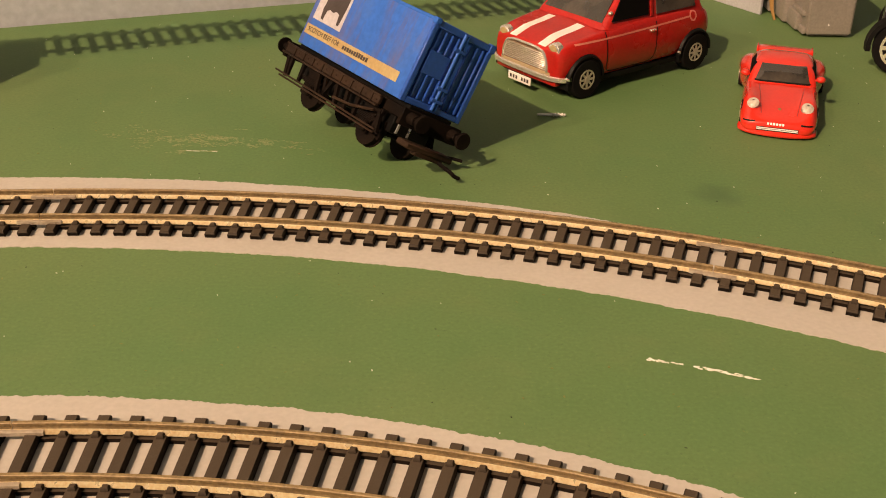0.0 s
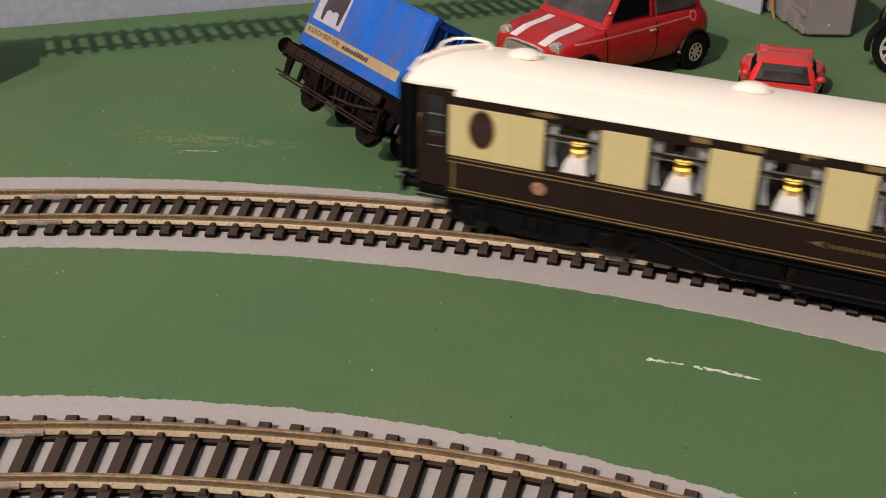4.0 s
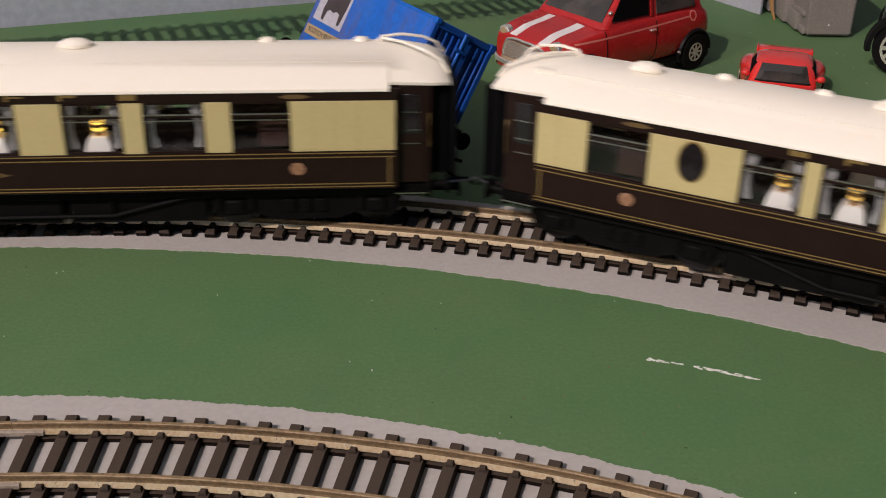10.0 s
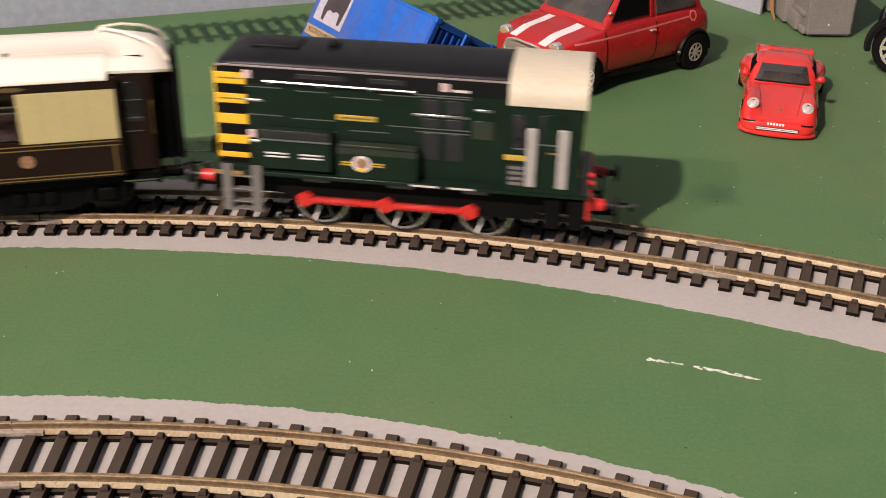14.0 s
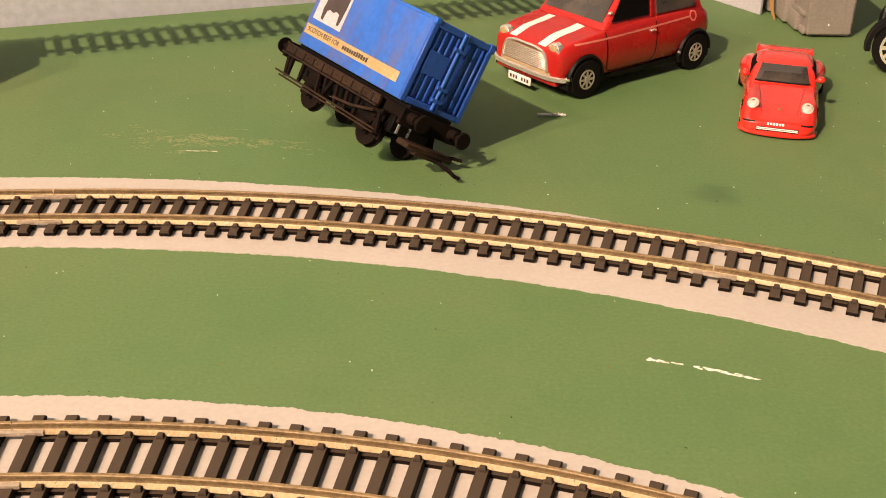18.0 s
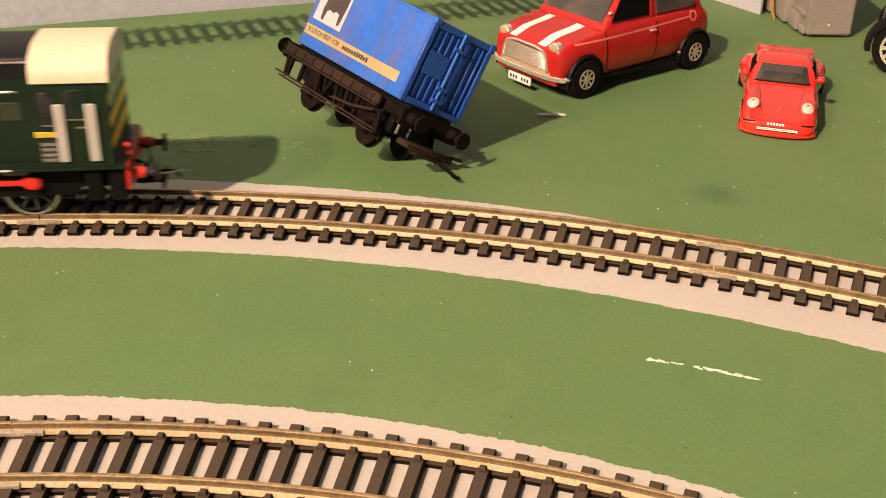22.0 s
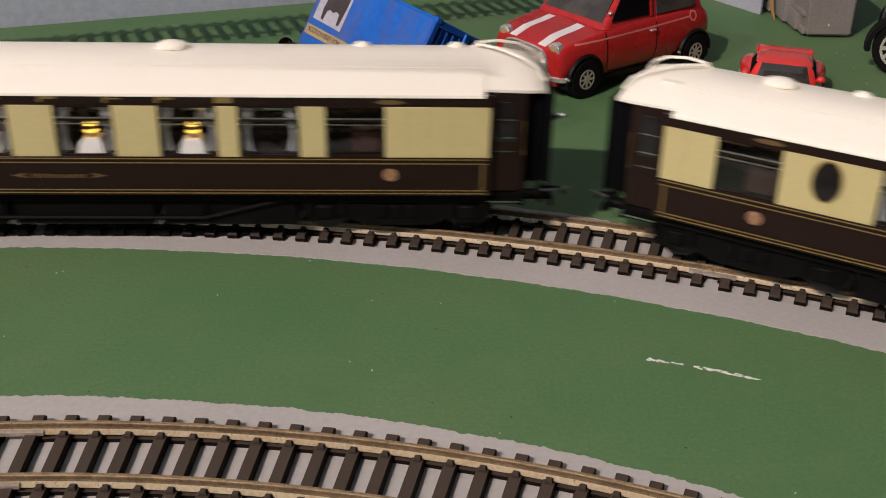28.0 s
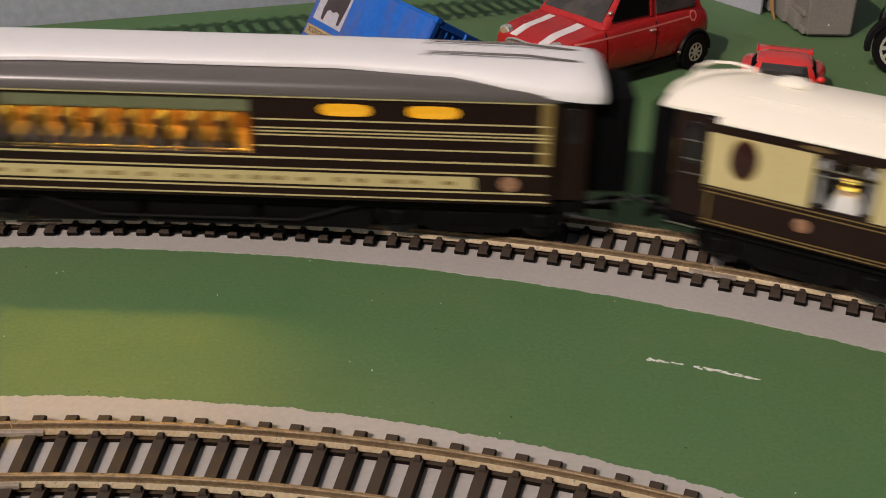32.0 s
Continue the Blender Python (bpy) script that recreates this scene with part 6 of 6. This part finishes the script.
    for y in (-7, 7):
        part("tail_light", boxed(-43.4, -42.0, y * 2 - 1, y * 2 + 1, 14, 20, 0.3), M_RED, car)
    return car


mini()


def coupe():
    ang = math.atan2(-0.963, -0.27)
    car = holder("toy_car", Matrix.Translation((0.1283, 0.4110, 0)) @ Matrix.Rotation(ang, 4, "Z"), "scarlet toy sports coupe with a rear wing", "toy car", "toy cars")

    def sec(x, w, z0, edge, fender, mid):
        """Section: half width, underside, side crease, top of the wing, middle of the lid."""
        half = [(w * 0.5, z0), (w * 0.93, z0 + 0.2), (w, z0 + (edge - z0) * 0.55), (w * 0.985, edge), (w * 0.86, fender - 0.25), (w * 0.72, fender), (w * 0.50, mid + (fender - mid) * 0.35), (w * 0.25, mid)]
        return [(x, y, z) for y, z in half] + [(x, 0, mid)] + [(x, -y, z) for y, z in half[::-1]]
    secs = [(34.6, 9.0, 2.2, 3.4, 4.2, 4.4), (34.0, 11.6, 1.9, 4.0, 5.4, 5.6), (32.6, 13.2, 1.7, 4.6, 6.6, 6.4), (30.4, 14.0, 1.7, 5.4, 8.0, 7.0), (27.0, 14.5, 1.8, 6.6, 9.8, 7.8), (22.5, 14.8, 2.0, 7.8, 11.0, 8.7),
            (16.0, 14.6, 2.0, 8.4, 11.2, 9.7), (9.0, 13.7, 2.0, 8.8, 11.0, 10.8), (0, 13.4, 2.0, 9.2, 11.4, 11.8), (-9, 13.8, 2.0, 9.4, 11.6, 12.0), (-16, 15.8, 2.0, 9.8, 12.0, 12.0), (-23, 16.7, 2.2, 9.8, 12.0, 12.0),
            (-29.5, 16.2, 2.6, 9.2, 11.2, 11.2), (-34.0, 14.8, 3.4, 7.8, 9.4, 9.6), (-36, 12.6, 4.2, 6.4, 7.6, 7.8)]
    body, skin = skin_part("body", smooth_loft([sec(x, w * (0.94 if x > 12 else 1.0), *q) for x, w, *q in secs]), M_CAR_SCARLET, car, "glossy scarlet body with swelling wings", 60)
    # bumper with a protruding chin
    chin = eased([(27.5, 14.6, 0), (31.0, 13.8, 0), (33.6, 10.6, 0), (35.0, 5.0, 0), (35.3, 0, 0), (35.0, -5.0, 0), (33.6, -10.6, 0), (31.0, -13.8, 0), (27.5, -14.6, 0)], 4)
    part("chin", loft(bmesh.new(), [[(v.x - 3, v.y * 0.80, 0.9), (v.x + 0.5, v.y * 0.97, 0.9), (v.x + 0.7, v.y * 0.97, 1.5), (v.x, v.y * 0.94, 2.4), (v.x - 3, v.y * 0.80, 2.8)] for v in chin]), M_CAR_SCARLET, body, "red chin spoiler", 50)

    def ring(x0, x1, hw, z, n=5):
        r = min(hw * 0.45, 4.5)
        out = []
        for cx, cy, a0 in ((x1 - r, hw - r, 0), (x0 + r, hw - r, 90), (x0 + r, -hw + r, 180), (x1 - r, -hw + r, 270)):
            for k in range(n):
                a = radians(a0 + 90 / (n - 1) * k)
                out.append((cx + r * math.cos(a), cy + r * math.sin(a), z))
        return out
    hood = loft(bmesh.new(), [ring(-32, 7.6, 12.6, 10.4), ring(-28, 5.4, 12.2, 12.4), ring(-24, 2.6, 11.5, 14.4), ring(-20, -0.4, 10.5, 16.2), ring(-17.5, -3.0, 9.4, 17.2), ring(-15.5, -5.5, 7.6, 17.8), ring(-13, -8.5, 4.6, 18.1)])
    cab, dome = skin_part("cabin", hood, M_CAR_SCARLET, car, "rounded red roof", 60)
    rows = []
    for k in range(25):
        f = k / 24
        w = 9.9 - 1.7 * f
        rows.append([((30, w * j / 12, 11.9 + 4.5 * f), (-1, 0, 0)) for j in range(-12, 13)])
    part("windscreen", laid(dome, rows, 0.15), M_CAR_GLASS, cab, "dark windscreen")
    edge = [((30, 10.2 * j / 16, 11.5), (-1, 0, 0)) for j in range(-16, 17)]
    part("scuttle", laid(dome, [[(o, d), ((o[0], o[1], o[2] + 0.45), d)] for o, d in edge], 0.18), M_TRIM, cab, "black scuttle line")
    for s in (-1, 1):
        rows = []
        for k in range(19):
            f = k / 18
            xa, xb = 1.2 - 3.6 * f, -17.0 + 3.0 * f
            rows.append([((xa + (xb - xa) * j / 16, s * 40, 12.5 + 3.5 * f), (0, -s, 0)) for j in range(17)])
        part("side_window", laid(dome, rows, 0.15), M_CAR_DARK, cab, "dark side window")
        # round lamps that lie back on the wings
        tilt = Matrix.Translation((27.6, s * 9.5, 9.9)) @ Matrix.Rotation(radians(42), 4, "Y") @ Matrix.Rotation(radians(s * -6), 4, "X")
        bm = turned(bmesh.new(), (0, 0, 0), "z", [(-1.2, 2.15), (0.35, 2.15), (0.5, 1.95), (0.5, 1.8)], 22)
        bm.transform(tilt)
        h = part("headlight", bm, M_LENS_PALE, car, "round pale headlight")
        bm = turned(bmesh.new(), (0, 0, 0.45), "z", [(0, 1.7), (0.3, 1.2), (0.4, 0.2)], 18)
        bm.transform(tilt)
        part("lens", bm, M_LENS_PALE, h)
        bm = boxed(-1.2, -0.7, -0.45, 0.45, 0.6, 0.82, 0.1)
        bm.transform(tilt)
        part("lens_mark", bm, M_INK, h)
        m = loft(bmesh.new(), [disc_ring((1.8, s * 13.9, 12.9), "x", q, 12, a, 0.75) for a, q in ((-1.4, 0.8), (-0.5, 1.7), (0.6, 1.7), (1.4, 1.1), (1.7, 0.3))])
        box(m, 1.2, 2.2, *sorted((s * 11.4, s * 13.4)), 12.2, 12.8, 0.2)
        part("wing_mirror", m, M_CAR_SCARLET, car, "red wing mirror")
        part("bumper_slot", laid(skin, [[((60, s * (8.0 + k * 0.6), 5.3 - 0.05 * k), (-1, 0, 0)), ((60, s * (8.0 + k * 0.6), 5.75 - 0.05 * k), (-1, 0, 0))] for k in range(8)], 0.16), M_TRIM, body)
        part("lid_gap", laid(skin, [[((x, s * (6.3 + 0.09 * (30 - x)) + j, 40), (0, 0, -1)) for j in (-0.13, 0.13)] for x in range(8, 31)], 0.05), M_CAR_SHADE, body, "fine lid joint")
        for x in (22.6, -22.6):
            n = 16
            yy = 13.5 if x > 0 else 16.2
            arc = [(x + 5.4 * math.cos(math.pi * k / n), 3.6 + 5.4 * math.sin(math.pi * k / n)) for k in range(n + 1)]
            part("wheel_well", plate(bmesh.new(), arc + [(x - 5.4, 1.8), (x + 5.4, 1.8)], "y", *sorted((s * 11, s * yy))), M_TRIM, car)
            car_wheel(car, x, s * (yy - 1.6), 4.6 if x > 0 else 5.0, 3.4, 3.1, M_HUB, 5, "small black toy tyre")
        part("wing_post", loft(bmesh.new(), [[(-27, s * 10.4, 11), (-31, s * 10.4, 11), (-31, s * 11.6, 11), (-27, s * 11.6, 11)], [(-29, s * 9.6, 13.6), (-33, s * 9.6, 13.6), (-33, s * 10.4, 13.6), (-29, s * 10.4, 13.6)]]), M_CAR_SCARLET, car)
        part("wing_end", boxed(-34.5, -28, *sorted((s * 10.2, s * 11.0)), 9.8, 14.5, 0.3), M_CAR_SCARLET, car)
    part("rear_wing", boxed(-34.2, -28.4, -10.4, 10.4, 12.9, 14.1, 0.5, 2), M_CAR_SCARLET, car, "flat red rear wing")
    # pale slatted intake under the plate bars
    intake = part("intake", laid(skin, [[((60, y * 0.41, 2.6), (-1, 0, 0)), ((60, y * 0.41, 3.2), (-1, 0, 0)), ((60, y * 0.41, 4.0), (-1, 0, 0))] for y in range(-18, 19)], 0.25), M_TRIM, car, "pale slatted front intake")
    for z in (2.95, 3.5):
        part("slat", laid(skin, [[((60, y * 0.4, z), (-1, 0, 0)), ((60, y * 0.4, z + 0.36), (-1, 0, 0))] for y in range(-18, 19)], 0.4), M_WHITE, intake)
    for k in range(6):
        y = -3.7 + k * 1.05
        part("plate_bar", laid(skin, [[((60, y + u, 4.75), (-1, 0, 0)), ((60, y + u, 5.5), (-1, 0, 0))] for u in (0, 0.35, 0.7)], 0.1), M_WHITE, body, "pale plate bar")
    part("badge", laid(skin, [[((26.5, u, 40), (0, 0, -1)), ((25.4, u, 40), (0, 0, -1))] for u in (-0.5, 0, 0.5)], 0.15), M_GOLD, body)
    return car


coupe()


def black_car():
    car = holder("toy_car", Matrix.Translation((0.2277, 0.4615, 0)) @ Matrix.Rotation(radians(158), 4, "Z"), "black toy off-road car with chrome wheels", "toy car", "toy cars")
    secs = [(43, 17, 8, 20, 22, 1), (42, 20, 7, 23, 25, 1.5), (37, 22, 7, 25, 27, 1.5), (18, 22.5, 7, 26, 28, 1.2), (-20, 22.5, 7, 27, 29, 1.2), (-44, 22, 8, 27, 29, 1.2), (-47, 20, 9, 24, 26, 1.2)]
    part("body", smooth_loft([body_ring(*q) for q in secs]), M_BLACK_CAR, car, "glossy black body")
    part("cabin", loft(bmesh.new(), [[(-44, -20, 28), (16, -20, 28), (16, 20, 28), (-44, 20, 28)], [(-40, -17, 44), (4, -17, 44), (4, 17, 44), (-40, 17, 44)]]), M_BLACK_CAR, car)
    for s in (-1, 1):
        for x in (33.5, -30):
            n = 16
            bm = bmesh.new()
            rings = []
            for k in range(n + 1):
                a = math.pi * (-0.05 + 1.1 * k / n)
                rings.append([(x + rr * math.cos(a), s * yy, 10.8 + rr * math.sin(a)) for rr, yy in ((11.6, 20), (11.8, 24.6), (13.6, 24.4), (14.6, 20))])
            loft(bm, rings)
            if s > 0:
                part("wheel_arch", bm, M_TRIM, car, "black wheel arch")
            car_wheel(car, x, s * 21.2, 11.2, 7.0, 8.0, M_CHROME, 11, "black tyre on a chrome wheel")
    return car


black_car()


# ---- grey moulded toy, pale card, orange strip, screw ----
def grey_toy():
    th = holder("grey_plastic_block", Matrix.Translation((0.1640, 0.5030, 0)) @ Matrix.Rotation(radians(1.5), 4, "Z"), "grey moulded plastic block with ledges along one side", "plastic block")
    bm = loft(bmesh.new(), [[(0.5, 0, 1.2), (21.2, 0, 1.2), (21.2, 62, 1.2), (0.5, 62, 1.2)], [(-0.5, 1.5, 40), (22, 1.5, 40), (22, 60, 40), (-0.5, 60, 40)]])
    bmesh.ops.bevel(bm, geom=bm.edges[:], offset=0.8, segments=2, affect="EDGES")
    part("block", bm, M_GREYTOY, th, "grey plastic, plain face")
    for y0, y1, z0, z1, out in ((2, 12, 1.2, 4, 1.0), (9, 26, 1.2, 9, 2.4), (22, 44, 1.2, 13.5, 4.2), (40, 60, 1.2, 18, 6.0), (4, 20, 9, 11, 1.4)):
        part("ledge", boxed(-out, 1.0, y0, y1, z0, z1, 0.6, 2), M_GREYTOY, th)
    part("foot", boxed(3, 19, 5, 58, 0, 1.6), M_TRIM, th)
    part("white_dot", turned(bmesh.new(), (10.2, 0.35, 6.2), "y", [(-0.4, 0.35), (0.2, 0.4)], 10), M_WHITE, th)
    return th


grey_toy()


def small_things():
    a, b = Vector((0.1285, 0.5755)), Vector((0.1525, 0.5405))
    d = (b - a)
    m = Matrix.Translation((a.x, a.y, 0)) @ Matrix.Rotation(math.atan2(d.y, d.x), 4, "Z")
    ob = part("card_panel", boxed(0, d.length * 1000, 0, 1.4, 0, 46, 0.2), M_LILAC)
    ob.matrix_world = m
    tagged(ob, "pale grey-lilac card panel standing on the board", "card panel")
    bm = bmesh.new()
    loft(bm, [[(x - w, y - 0.6, z), (x + w, y - 0.6, z), (x + w, y + 0.6, z), (x - w, y + 0.6, z)] for x, y, z, w in ((157.6, 532.6, 0, 0.5), (156.0, 534.5, 5, 0.8), (155.0, 536.4, 14, 1.1), (154.6, 537.2, 40, 1.2))])
    tagged(part("plastic_strip", bm, M_ORANGE), "orange plastic strip standing against the card", "plastic strip")
    bm = bmesh.new()
    n = 70
    turned(bm, (34.0, 395.0, 0.75), "x", [(0, 0.15), (0.4, 0.42), (5.0, 0.5), (10.6, 0.5), (10.7, 0.3)], 10)
    rings = []
    for k in range(n + 1):
        t = 2 * math.pi * k / 14
        x = 38.2 + 6.3 * k / n
        c, s = math.cos(t), math.sin(t)
        rings.append([(x + u, 395.0 + r * c, 0.75 + r * s) for u, r in ((-0.3, 0.42), (0, 0.78), (0.3, 0.42))])
    loft(bm, rings, ends=True)
    tagged(part("screw", bm, M_SILVER), "small bright steel screw lying on the board", "screw")


small_things()


# ---- high-level track, whose ladder of shadow falls on the board ----
def high_track():
    z = 48.0
    turn = radians(21.8)
    th = holder("elevated_track", Matrix.Translation((-0.1545, 0.4362, 0)) @ Matrix.Rotation(turn, 4, "Z"), "open high-level model track carried on plain piers", "elevated track")
    for y in (-8.7, 8.7):
        part("rail", boxed(-260, 496, y - 0.6, y + 0.6, z + 2, z + 4.6), M_RAIL, th)
        part("web", boxed(-260, 496, y - 1.0, y + 1.0, z + 0.4, z + 1.6), M_SLEEPER, th)
    bm = bmesh.new()
    for k in range(110):
        sleeper_bm(bm, False, Matrix.Translation((-258 + k * 6.84, 0, z)) @ Matrix.Rotation(math.pi / 2, 4, "Z") @ Matrix.Diagonal((1, 0.68, 0.7, 1)))
    tagged(part("sleepers", bm, M_SLEEPER, th), kind="stuff")
    part("pier", loft(bmesh.new(), [[(-130, -46, 0), (-58, -46, 0), (-58, 14, 0), (-130, 14, 0)], [(-130, -24, z), (-54, -24, z), (-54, 14, z), (-130, 14, z)]]), M_GREYTOY, th, "plain grey ramp pier")
    part("pier", boxed(456, 494, -14, 14, 0, z + 0.2, 1.0), M_GREYTOY, th, "plain grey pier")
    return th


high_track()


# ---- movement ----
# seconds and the arc (m, to the right of the outer loop's far point) at which the first coach stands
RUN = [(0, 1.1045), (1, 1.0155), (2, 0.9260), (2.7, 0.8625), (3, 0.8386), (3.2, 0.8207), (3.5, 0.7936), (4.2, 0.7334), (5, 0.6645), (5.5, 0.6204),
       (6, 0.5754), (6.5, 0.5324), (7, 0.4877), (7.5, 0.4419), (8, 0.4002), (8.5, 0.3564), (9, 0.3112), (9.5, 0.2699), (10, 0.2266), (10.5, 0.1843),
       (11, 0.1406), (11.5, 0.095), (12, 0.0491), (12.5, 0.0048), (13, -0.0398), (13.5, -0.0836), (14, -0.1262), (14.5, -0.1729), (15.5, -0.2601), (16.5, -0.3409),
       (17.2, -0.385), (18, -0.41), (18.6, -0.414), (19.2, -0.411), (20, -0.3873), (20.7, -0.3488), (21.5, -0.2993), (22, -0.2624), (22.5, -0.2219), (23, -0.1812),
       (23.5, -0.1408), (24, -0.0992), (24.5, -0.0526), (25, -0.0079), (25.5, 0.0337), (26.2, 0.0922), (27, 0.1629), (27.5, 0.2095), (28, 0.2608), (28.5, 0.3149),
       (29, 0.3784), (29.5, 0.4511), (30, 0.5225), (30.5, 0.5976), (31, 0.6806), (31.5, 0.7584), (31.7, 0.7887), (32, 0.8336)]


def glide(rows, t):
    """Smooth value between rows."""
    if t <= rows[0][0]:
        return rows[0][1]
    for i in range(len(rows) - 1):
        (t0, a), (t1, b) = rows[i], rows[i + 1]
        if t <= t1:
            ta, pa = rows[max(i - 1, 0)]
            tb, pb = rows[min(i + 2, len(rows) - 1)]
            h = t1 - t0
            m0 = (b - pa) / (t1 - ta) * h
            m1 = (pb - a) / (tb - t0) * h
            f = (t - t0) / h
            return (2 * f**3 - 3 * f**2 + 1) * a + (f**3 - 2 * f**2 + f) * m0 + (-2 * f**3 + 3 * f**2) * b + (f**3 - f**2) * m1
    return rows[-1][1]


def on_track(s, span):
    """Pose of a vehicle whose pivots stand span apart on the outer loop, round arc s."""
    def at(q):
        a = math.pi / 2 - q / R1
        return Vector((C1.x + R1 * math.cos(a), C1.y + R1 * math.sin(a)))
    p, q = at(s - span / 2), at(s + span / 2)
    d = q - p
    m = (p + q) / 2
    return pose(m.x, m.y, 0, 0, 0, math.degrees(math.atan2(d.y, d.x)))


def slack(t):
    """0 while the train is pushed, 1 while it is pulled."""
    f = min(max((t - 18.6) / 1.2, 0.0), 1.0)
    return f * f * (3 - 2 * f)


def arcs(t):
    s, k = glide(RUN, t), slack(t)
    b = s - 0.2746 - 0.0074 * k
    a = b - 0.2751 - 0.0050 * k
    parked = glide(RUN, 18.6) - 0.5511 - 0.2589
    return {"C": s - 0.0012, "B": b, "A": a, "V": max(a - 0.2589, parked) if t > 18.6 else parked, "L": s + 0.1947 + 0.0025 * k}


def roll_rows(key, wheel, x, r, times):
    rows = []
    for t in times:
        turn = math.degrees(arcs(t)[key] / (r * MM))
        rows.append((t, pose(x * MM, 0, (RAIL_TOP + r) * MM) @ Matrix.Rotation(radians(turn), 4, "Y")))
    return rows


def motions():
    times = sorted({round(k / 5, 3) for k in range(161)})
    for key, car, span in (("C", COACH_C, 0.1808), ("B", COACH_B, 0.1808), ("A", COACH_A, 0.1808), ("V", COACH_V, 0.16), ("L", LOCO, 0.047)):
        walk(car, [(t, on_track(arcs(t)[key], span)) for t in times])
    fine = [k / 30 for k in range(961)]
    for key in ("L", "C", "B", "A", "V"):
        for w, x, r in WHEELS[key]:
            walk(w, roll_rows(key, w, x, r, fine if key == "L" else fine[::2]))
    crank = 4.2
    for side, rod in zip((0.0, 90.0), RODS):
        rows = []
        for t in fine:
            a = math.pi - (arcs(t)["L"] - 0.067) / 0.0078 + radians(side)
            rows.append((t, pose(crank * MM * math.cos(a), 0, (RAIL_TOP + 7.8 + crank * math.sin(a)) * MM)))
        walk(rod, rows)


motions()
